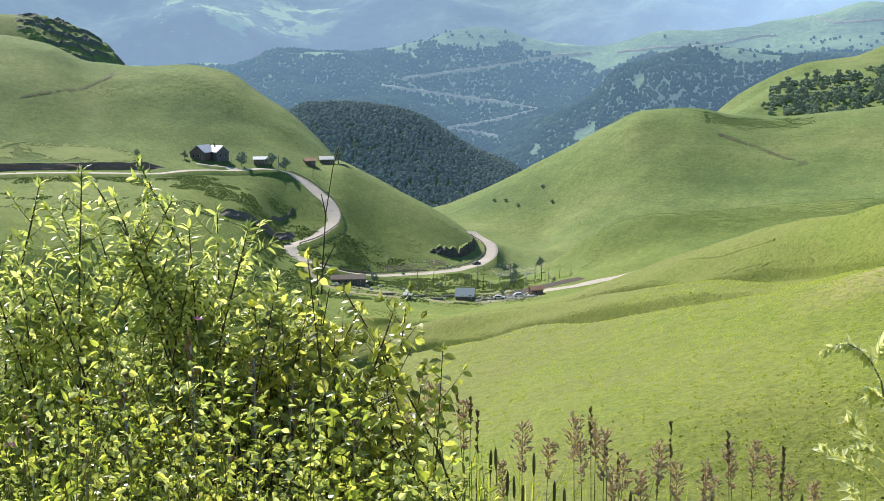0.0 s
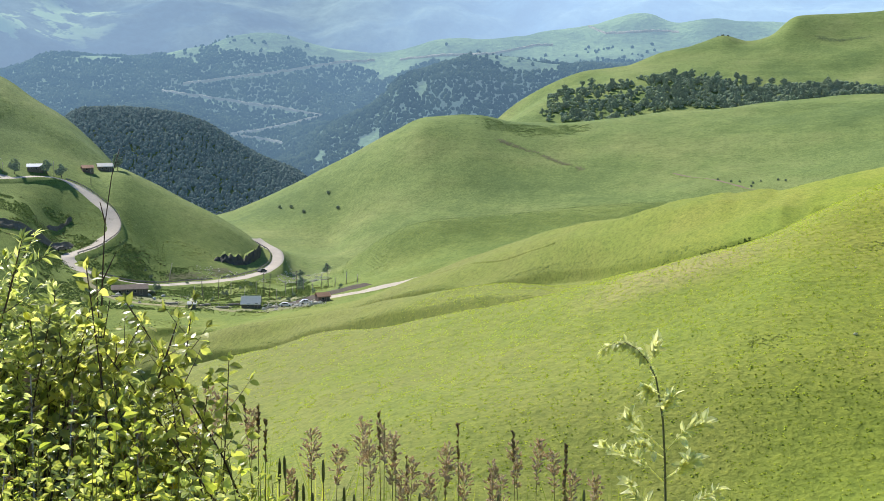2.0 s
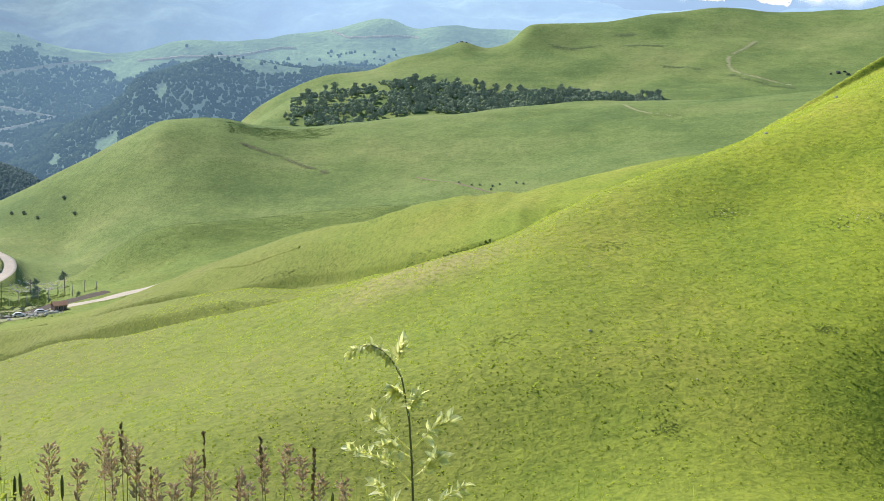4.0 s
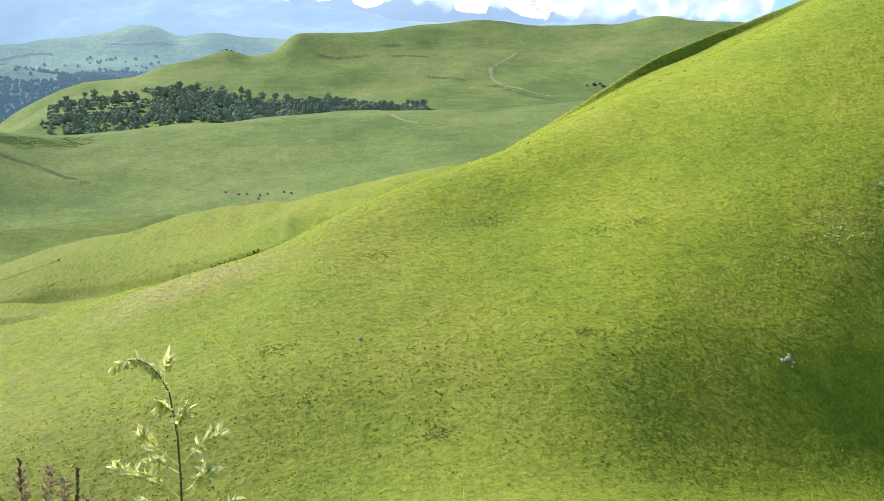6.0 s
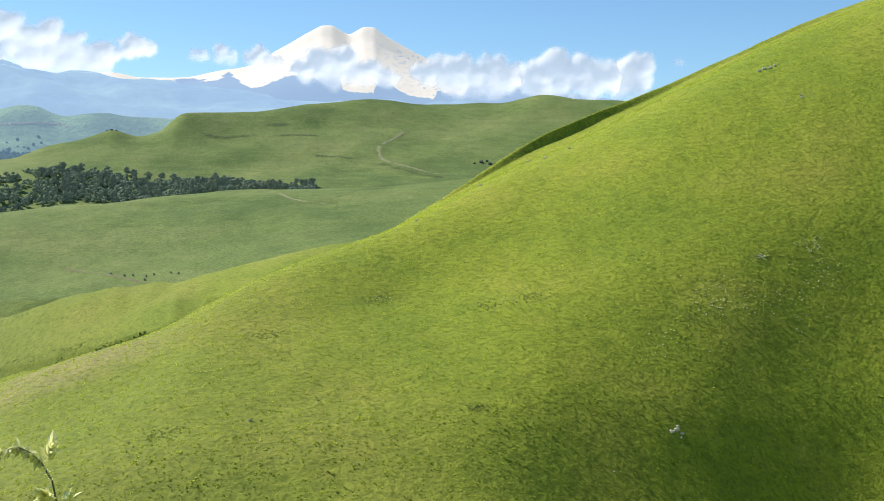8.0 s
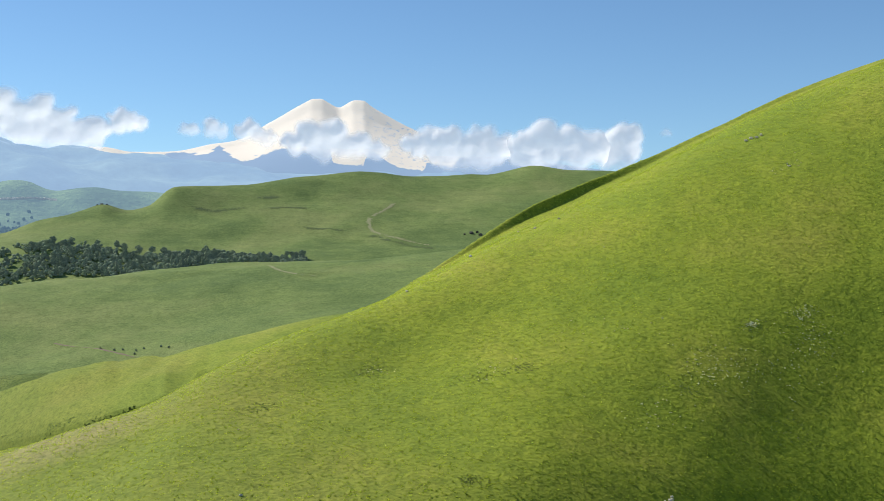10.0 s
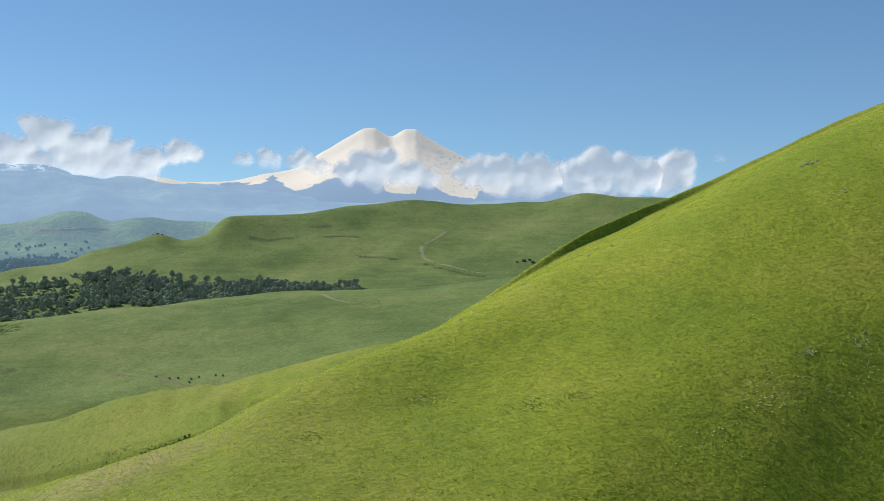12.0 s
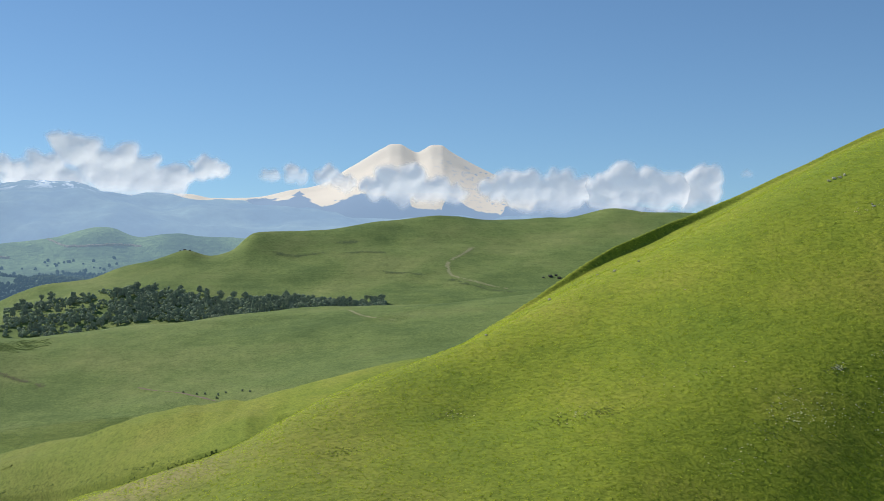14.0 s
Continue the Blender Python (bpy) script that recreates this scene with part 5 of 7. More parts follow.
def ledges(name, bearings, distances, step, dip, label):
    """A flank of the hill broken into tilted rock ledges: grassy treads, bare risers."""
    b, r = np.meshgrid(np.arange(bearings[1], bearings[0], 0.03), np.arange(distances[0], distances[1], 0.7))
    a = np.radians(b)
    x, y = -np.sin(a) * r, np.cos(a) * r
    z = land_height(GROUND, x.ravel(), y.ravel()).reshape(b.shape)
    level = (z - dip * (b - bearings[1])) / step + 0.45 * hash_noise(x / 9, y / 9, 61) + 0.25 * hash_noise(x / 3.5, y / 3.5, 62)
    part_of = level - np.floor(level)
    rise = np.clip((part_of - 0.45) / 0.4, 0, 1)
    edge = np.clip(np.minimum.reduce([(bearings[0] - b) / 0.5, (b - bearings[1]) / 0.15, (r - distances[0]) / 6, (distances[1] - r) / 5]), 0, 1)
    crack = 0.5 * hash_noise(x / 1.6, y / 1.6, 63)
    up = edge * (step * 0.75 * (rise - part_of + 0.25) + crack * (rise > 0) * (rise < 1)) - 0.35 * (1 - edge)
    pts = np.stack([x, y, z + up], -1).reshape(-1, 3)
    i = np.arange(b.size).reshape(b.shape)
    cells = np.stack([i[:-1, :-1], i[:-1, 1:], i[1:, 1:], i[1:, :-1]], -1).reshape(-1, 4)
    ob = link(name, pts, cells, GRASS)
    ob.data.materials.append(CRAG_ROCK)
    bare = ((part_of > 0.40) & (part_of < 0.92) & (hash_noise(x / 13, y / 13, 64) > -0.45)).ravel()[cells].all(1)
    ob.data.polygons.foreach_set("material_index", bare.astype(np.int32))
    ob.data.update()
    return tagged(ob, label, "rock face", kind="structure")


ledges("crag", (33.2, 28.3), (905, 985), 6.5, 5.0, "dark layered rock ledges with grassy treads on the hill's shoulder")

# ---- trees ----


def tree_form(seed, tall, wide):
    """A tapered trunk with limbs, and a crown of small leafy clumps with gaps."""
    r = np.random.RandomState(seed)
    wood = [tube([(0, 0, -0.4), (0.1, 0, tall * 0.3), (0.05, 0.1, tall * 0.75)], [0.22, 0.16, 0.05], 6)]
    lobes = []
    for i in range(9):
        a, h = r.rand() * 6.28, tall * (0.32 + 0.55 * r.rand())
        reach = wide * 0.5 * (0.35 + 0.65 * r.rand()) * (1.1 - 0.6 * h / tall)
        tip = Vector((math.cos(a) * reach, math.sin(a) * reach, h))
        wood.append(tube([(0.05, 0, h * 0.6), tuple(tip * 0.6 + Vector((0, 0, h * 0.35))), tuple(tip)], [0.08, 0.05, 0.02], 4))
        lobes.append((tip, wide * (0.20 + 0.10 * r.rand())))
    lobes.append((Vector((0, 0, tall * 0.86)), wide * 0.24))
    lobes.append((Vector((0, 0, tall * 0.62)), wide * 0.34))
    places = []
    for c, s in lobes:
        for k in range(12):
            d = Vector(r.randn(3)).normalized() * s * (0.55 + 0.5 * r.rand())
            size = s * (0.20 + 0.22 * r.rand())
            places.append((c.x + d.x, c.y + d.y, c.z + d.z * 0.85, size, size, size * 0.75, r.rand() * 6.28))
    return joined(wood), places


CLUMP = ball(1)


def tree_kind(seed, tall, wide, label, group, crown_mat=None):
    (wv, wf), places = tree_form(seed, tall, wide)
    ob = new("tree")
    tagged(ob, label, "tree", group)
    link("trunk", wv, wf, BARK, ob)
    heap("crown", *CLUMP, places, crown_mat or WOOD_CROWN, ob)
    return ob


WOODS = "trees of the hillside wood"
kinds = [tree_kind(s, t, w, lab, WOODS) for s, t, w, lab in (
    (1, 9.5, 7.5, "dark green broadleaf tree in a hillside wood"), (2, 8.0, 7.0, "rounded dark green tree in a hillside wood"),
    (3, 11.0, 7.0, "tall dark green tree in a hillside wood"), (4, 6.5, 6.0, "low bushy green tree in a hillside wood"),
    (5, 10.0, 8.5, "wide dark green tree in a hillside wood"))]
spots = []
rng = np.random.RandomState(21)
while len(spots) < 290:
    b = 1.4 - 16.6 * rng.rand()
    deep = rng.rand()
    full = 1.0 if b < -3.4 else 0.62
    low, high = 985 + 8 * math.sin(b), 1078 - max(0, -3 - b) * 6.2
    r = low + (high - low) * deep
    if b > 0.7 and rng.rand() > 0.35 or rng.rand() > full:
        continue
    if -3.3 < b < -2.7 and deep > 0.4 or (b > -6 and hash_noise(np.array([b * 1.1]), np.array([r / 22]), 31)[0] > 0.5 and deep < 0.5):
        continue
    spots.append((b, r))
for i, (b, r) in enumerate(spots):
    k = kinds[i % 5]
    size = 0.48 + 0.36 * rng.rand() - (0.10 if b < -11 else 0)
    m = pose(*at(b, r), 0, 0, 360 * rng.rand()) @ Matrix.Scale(size, 4)
    if i < 5:
        k.matrix_basis = m
    else:
        c = copy_thing(k, Matrix.Identity(4))
        c.matrix_basis = m

# bushes and young growth that close the wood between the trees
n = 5200
b, u = 1.0 - 16.2 * rng.rand(n), rng.rand(n)
r = 986 + 8 * np.sin(b) + (90 - np.clip(-3 - b, 0, 20) * 6.2) * u
x, y = -np.sin(np.radians(b)) * r, np.cos(np.radians(b)) * r
s = 0.7 + 0.9 * rng.rand(n)
keep = hash_noise(x / 11, y / 11, 44) > np.where(b < -3.3, -0.5, -0.15)
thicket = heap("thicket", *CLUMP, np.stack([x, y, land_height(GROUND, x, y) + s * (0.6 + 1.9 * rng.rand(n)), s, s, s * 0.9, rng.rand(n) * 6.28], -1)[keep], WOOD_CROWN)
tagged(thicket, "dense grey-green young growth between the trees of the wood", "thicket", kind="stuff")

for b, r, s, lab in ((23.95, 566, 0.78, "round dark tree beside the brick house"), (22.65, 570, 0.72, "small dark tree by the timber hut"), (22.05, 569, 0.72, "round green tree at the road bend"),
                     (19.72, 602, 0.95, "dark tree on the edge of the spur"), (26.4, 569, 0.45, "low bush against the house wall"), (28.4, 566, 0.4, "dark shrub on the meadow edge"),
                     (18.2, 488, 0.5, "dark shrub by the haystack"), (13.8, 462, 0.45, "shrub behind the wooden barn"), (11.9, 505, 0.6, "dark willow by the stream"),
                     (10.75, 575, 0.6, "round shrub at the foot of the hill"), (11.9, 590, 0.55, "round shrub on the rubbly bank")):
    c = copy_thing(kinds[1], Matrix.Identity(4))
    c.matrix_basis = pose(*at(b, r), 0, 0, b * 37) @ Matrix.Scale(s, 4)
    tagged(c, lab, "tree", "trees in the valley")
for i in range(34):
    c = copy_thing(kinds[1 + 2 * (i % 2)], Matrix.Identity(4))
    b = 9.2 + 11.5 * rng.rand()
    c.matrix_basis = pose(*at(b, 466 + 46 * rng.rand(), -0.2), 0, 0, i * 71) @ Matrix.Scale(0.12 + 0.16 * rng.rand(), 4)
    tagged(c, "dark rounded shrub on the valley floor", "bush", "shrubs of the valley floor")
for b, r in ((12.81, 802), (12.31, 794), (11.76, 778), (10.24, 764), (10.67, 793)):
    c = copy_thing(kinds[3], Matrix.Identity(4))
    c.matrix_basis = pose(*at(b, r, -0.4), 0, 0, b * 91) @ Matrix.Scale(0.36, 4)
    tagged(c, "small dark lone bush on the bare green slope", "bush", "lone bushes on the slope")
# small dark bushes stand in for the grazing cattle here
for b, r in ((-6.42, 696.0), (-6.99, 690.0), (-7.35, 688.0), (-7.84, 676.0), (-7.91, 682.0), (-8.24, 684.0), (-8.96, 680.0), (-9.28, 676.0)):
    c = copy_thing(kinds[3], Matrix.Identity(4))
    c.matrix_basis = pose(*at(b, r, -0.3), 0, 0, b * 91) @ Matrix.Scale(0.2, 4)
    tagged(c, "tiny dark bush standing in for a cow by the track", "bush", "bushes by the track")

# ---- the switchback road on the far range ----
RANGE_LINES = [RANGE_FOOT, RANGE_SPUR, RANGE_DIP, RANGE_CREST, RANGE_BACK]
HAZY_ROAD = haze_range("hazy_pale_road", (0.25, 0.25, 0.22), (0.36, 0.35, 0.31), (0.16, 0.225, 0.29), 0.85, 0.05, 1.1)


FAR_PALE = "pale switchback road cut into the far wooded range"
FAR_ROADS = []


def far_strip(route, width, label):
    """A cut road on the range; route: (bearing, elevation seen from the eye)."""
    places = []
    for b, e in route:
        a = radians(b)
        r = np.arange(1960, 2820, 4.0)
        z = land_height(RANGE_LINES, -math.sin(a) * r, math.cos(a) * r, 1.6)
        over = np.nonzero(z >= EYE + r * math.tan(radians(e)))[0]
        k = over[0] if len(over) else len(r) - 1
        places.append(Vector((-math.sin(a) * r[k], math.cos(a) * r[k])))
    FAR_ROADS.append(sorted((b, q.length) for (b, e), q in zip(route, places)))
    v, f = [], []
    for i, p in enumerate(places):
        out = p.normalized()
        for d, up in ((-width * 0.7, 0.3), (-width * 0.4, 1.6), (0, 3.6), (width * 0.3, 2.2)):
            q = p + out * d
            v.append((q.x, q.y, float(land_height(RANGE_LINES, q.x, q.y, 1.6)[0]) + up))
    for i in range(len(places) - 1):
        for k in range(3):
            f.append((i * 4 + k, (i + 1) * 4 + k, (i + 1) * 4 + k + 1, i * 4 + k + 1))
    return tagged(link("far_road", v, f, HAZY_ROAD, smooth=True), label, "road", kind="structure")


def through_points(points, n=40):
    b, e = zip(*points)
    t = np.linspace(0, len(b) - 1, n)
    return list(zip(np.interp(t, range(len(b)), b), np.interp(t, range(len(b)), e)))


far_strip(through_points([(17.8, -0.3), (16.3, -0.5), (14.5, -0.8), (12.6, -1.05), (10.9, -1.35)]), 5, FAR_PALE)
far_strip(through_points([(10.9, -1.35), (12.2, -1.7), (13.6, -2.0), (14.9, -2.15)]), 5, FAR_PALE)
far_strip(through_points([(14.9, -2.2), (13.8, -2.35), (12.6, -2.55)]), 4.5, FAR_PALE)
far_strip(through_points([(16.9, 0.0), (14.5, 0.3), (12.3, 0.6), (9.8, 1.0), (8.6, 1.05)]), 4.5, FAR_PALE)
far_strip(through_points([(7.5, 1.1), (5.5, 1.3), (3.4, 1.35), (1.5, 1.75), (0.8, 1.75)]), 4.5, FAR_PALE)
far_strip(through_points([(1.0, 3.2), (-1.5, 2.25), (-3.5, 2.35), (-4.6, 2.3)]), 5, FAR_PALE)


# the dense forest on the dark hill, and the woods of the far range
rng = np.random.RandomState(8)
n = 25000
b, r = 8.6 + 16.5 * rng.rand(n), 1165 + 320 * rng.rand(n) ** 0.8
x, y = -np.sin(np.radians(b)) * r, np.cos(np.radians(b)) * r
z = land_height(GROUND, x, y)
clear = (b < 12.2) & (b > 11.3) & (r < 1330) & (hash_noise(b * 3, r / 40, 5) > 0.1)
s = 0.85 + 1.25 * rng.rand(n) ** 1.4
keep = ~clear
forest_places = np.stack([x, y, z + s * 0.8, s, s, s * 1.35, rng.rand(n) * 6.28], -1)[keep]
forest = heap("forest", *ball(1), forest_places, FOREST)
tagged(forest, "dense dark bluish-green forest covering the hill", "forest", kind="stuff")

n = 44000
b, r = -4 + 32 * rng.rand(n), 2010 + 680 * rng.rand(n)
x, y = -np.sin(np.radians(b)) * r, np.cos(np.radians(b)) * r
z = land_height(RANGE_LINES, x, y, 1.6)
# the upper edge of the woods: bearing and angle above the eye; ragged, with scattered trees beyond it
WOOD_EDGE = [(-4, 1.0), (-1.5, 1.2), (0.7, 1.0), (2.5, 0.8), (3.5, 1.1), (5, 1.25), (6.9, 0.85), (7.7, 0.4), (8.4, 0.55), (10.3, 1.0), (11.6, 1.2), (13.9, 1.65), (15.6, 1.5), (16.3, 1.0), (17.5, 1.1), (19.3, 1.3), (21.6, 1.2), (28, 1.2)]
edge = np.interp(b, *zip(*WOOD_EDGE)) + 0.30 * hash_noise(x / 90, y / 90, 9) + 0.22 * hash_noise(x / 34, y / 34, 19)
over = np.degrees(np.arctan2(z - EYE, r)) - edge
lone = (rng.rand(n) < 0.025) & (hash_noise(x / 60, y / 60, 29) > -0.1) & (over < 0.7)
bare = (hash_noise(x / 22, y / 60, 39) > 0.74) & (r < 2260) & (b > 6)
keep = ((over < 0) | lone) & ~bare
for line in FAR_ROADS:  # the cuttings of the road stay clear
    rb, rr = zip(*line)
    gap = np.interp(b, rb, rr) - r
    keep &= ~((b > rb[0]) & (b < rb[-1]) & (gap > -4) & (gap < 9))
s = 2.1 + 1.9 * rng.rand(n)
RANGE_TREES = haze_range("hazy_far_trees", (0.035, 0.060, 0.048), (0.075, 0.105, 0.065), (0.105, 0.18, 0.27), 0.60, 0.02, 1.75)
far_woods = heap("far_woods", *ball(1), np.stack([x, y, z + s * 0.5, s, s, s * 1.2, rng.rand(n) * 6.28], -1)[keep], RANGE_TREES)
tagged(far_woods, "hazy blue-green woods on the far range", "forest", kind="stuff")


# ---- clouds ----
CLOUDS_AT = 4150


def cloud(label, *lobes):
    """A cumulus: lobes (bearing, angle above the eye, radius, in degrees) heaped up from many round puffs, thin at the rim and the base."""
    rg = np.random.RandomState(int(abs(lobes[0][0]) * 10) + 3)
    b0, b1 = min(b - r for b, e, r in lobes) - 0.5, max(b + r for b, e, r in lobes) + 0.5
    e0, e1 = min(e - r for b, e, r in lobes) - 0.3, max(e + r for b, e, r in lobes) + 0.3
    b, e = np.meshgrid(np.arange(b0, b1, 0.03), np.arange(e0, e1, 0.03))
    seed = rg.randint(900)
    wb = b + 0.08 * hash_noise(b * 1.6, e * 1.6, seed) + 0.03 * hash_noise(b * 5, e * 5, seed + 1) + 0.010 * hash_noise(b * 15, e * 15, seed + 2)
    we = e + 0.08 * hash_noise(b * 1.7, e * 1.7, seed + 3) + 0.03 * hash_noise(b * 5.5, e * 5.5, seed + 4) + 0.010 * hash_noise(b * 16, e * 16, seed + 5)
    heap_up, cover = np.zeros_like(b), np.zeros_like(b)
    for c, d, r in lobes:
        for k in range(20):
            a, far = rg.rand() * 6.283, rg.rand() ** 0.6
            pb, pe = c + r * far * math.cos(a) * 1.05, d + r * far * math.sin(a) * 0.72
            size = r * (0.24 + 0.34 * rg.rand() ** 1.5) * (1.2 - 0.5 * far)
            q = ((wb - pb) ** 2 + (we - pe) ** 2) / size**2
            near = q < 9
            heap_up[near] = np.maximum(heap_up[near], (0.35 + 0.65 * rg.rand()) * r * 0.5 + size * np.sqrt(np.clip(1.25 - q[near], 0, None)) - size * 0.4 * np.clip(q[near] - 1.25, 0, 2))
            cover[near] += np.exp(-1.5 * q[near]) * (0.25 + 0.5 * rg.rand())
    whole = np.zeros_like(b)
    for c, d, r in lobes:
        whole = np.maximum(whole, r * np.sqrt(np.clip(1.3 - ((b - c) / r) ** 2 - ((e - d) / (0.8 * r)) ** 2, 0, None)))
    wide = np.exp(-(np.arange(-18, 19) / 7.0) ** 2 / 2)

    def blur(h, k):
        k = k / k.sum()
        for axis in (0, 1):
            h = np.apply_along_axis(lambda v: np.convolve(np.pad(v, len(k) // 2), k, "valid"), axis, h)
        return h

    soft = np.exp(-(np.arange(-8, 9) / 3.0) ** 2 / 2)
    heap_up = 0.62 * blur(heap_up, soft) + 0.45 * blur(whole, wide)
    grain = 0.5 * hash_noise(b * 3.1, e * 3.4, seed + 6) + 0.3 * hash_noise(b * 8, e * 8, seed + 7) + 0.2 * hash_noise(b * 19, e * 19, seed + 8)
    low = np.clip((e - e0 - 0.30) / 1.0, 0, 1)  # the base melts into the air
    vapour = 1 - np.exp(-4.4 * cover * (1 + 0.25 * grain))
    vapour = blur(np.clip((vapour - 0.22) / 0.78, 0, 1), np.exp(-(np.arange(-4, 5) / 1.5) ** 2 / 2)) * (0.34 + 0.68 * low * low * (3 - 2 * low))
    deep = CLOUDS_AT - 72 * (0.75 * heap_up + 0.012 * grain)
    a = np.radians(b)
    pts = np.stack([-np.sin(a) * deep, np.cos(a) * deep, 1.6 + deep * np.tan(np.radians(e))], -1).reshape(-1, 3)
    i = np.arange(b.size).reshape(b.shape)
    cells = np.stack([i[:-1, :-1], i[1:, :-1], i[1:, 1:], i[:-1, 1:]], -1).reshape(-1, 4)
    cells = cells[(vapour.ravel()[cells] > 0.004).any(1)]
    used, again = np.unique(cells, return_inverse=True)
    ob = link("cloud", pts[used], again.reshape(-1, 4), CLOUD, smooth=True)
    mark(ob, "vapour", vapour.ravel()[used])
    return tagged(ob, label, "cloud", "clouds round the snow mountain")


cloud("billowing white cumulus over the blue ridge", (1.0, 5.5, 0.8), (-0.5, 5.5, 0.9), (-1.3, 6.75, 0.55), (-2.4, 6.3, 0.95), (-3.7, 6.0, 0.9), (-3.4, 5.2, 0.9), (-5.0, 5.6, 0.75), (-6.1, 5.4, 0.6), (-5.6, 4.95, 0.7), (-2.0, 5.2, 1.0), (-0.4, 4.95, 0.8), (-4.5, 4.9, 0.8), (-7.3, 5.75, 0.6), (-8.0, 5.7, 0.35))
cloud("long white cloud over the blue ridge", (2.2, 5.6, 0.7), (3.2, 5.4, 0.9), (4.4, 5.5, 0.7), (5.4, 5.2, 0.6))
cloud("small white puff of cloud", (-10.1, 5.5, 0.42), (-11.15, 5.6, 0.5), (-11.5, 5.3, 0.35))
cloud("thin cloud at the volcano's shoulder", (-12.7, 5.5, 0.55), (-13.4, 5.15, 0.5))
cloud("grey-white cloud across the snow slope", (-14.6, 4.95, 0.55), (-15.4, 5.2, 0.75), (-16.4, 5.3, 0.8), (-17.2, 4.9, 0.75), (-16.0, 4.6, 0.6), (-18.2, 4.75, 0.55))
cloud("white cloud hiding the volcano's foot", (-20.3, 4.95, 0.75), (-21.4, 5.15, 0.9), (-22.4, 5.05, 0.9), (-23.5, 4.8, 0.9), (-21.3, 4.5, 0.7), (-22.8, 4.5, 0.8))
cloud("white cloud bank over the green hill", (-24.9, 4.85, 0.9), (-25.8, 5.15, 0.85), (-26.9, 5.05, 0.85), (-28.0, 4.85, 0.9), (-26.8, 4.4, 0.9), (-25.3, 4.4, 0.7))
cloud("bright heaped cloud over the hill", (-29.0, 5.0, 0.85), (-29.3, 5.45, 0.55), (-29.0, 4.4, 0.8))
cloud("tiny wisp of cloud", (-30.95, 5.45, 0.17), (-31.1, 5.4, 0.12))

# ---- the near plants ----


def leaf_form(long, wide, droop, fold):
    """A pointed leaf lying along +x: base, two ribs of three, tip."""
    v = [(0, 0, 0)]
    for x, w in ((0.3, 0.85), (0.65, 0.8)):
        z = -droop * x * x
        v += [(x * long, w * wide / 2, z + fold), (x * long, 0, z), (x * long, -w * wide / 2, z + fold)]
    v.append((long, 0, -droop * 1.1))
    f = [(0, 2, 1), (0, 3, 2), (1, 2, 5, 4), (2, 3, 6, 5), (4, 5, 7), (5, 6, 7)]
    return v, f


def many_leaves(name, form, frames, material, parent, label="", flat=True):
    """Leaves by (place, way, up, size), all in one mesh."""
    v0, f0 = np.array(form[0]), form[1]
    n = len(v0)
    verts, faces = [], []
    for i, (p, way, up, size) in enumerate(frames):
        side = up.cross(way).normalized()
        top = way.cross(side)
        m = np.array([way, side, top]) * size
        verts.append(v0 @ m + np.array(p))
        faces.extend(tuple(k + i * n for k in g) for g in f0)
    return link(name, np.concatenate(verts), faces, material, parent, label, smooth=not flat)


def place_of(bearing, distance, height):
    a = radians(bearing)
    return Vector((-math.sin(a) * distance, math.cos(a) * distance, height))


def height_at(elevation, distance):
    return EYE + distance * math.tan(radians(elevation))


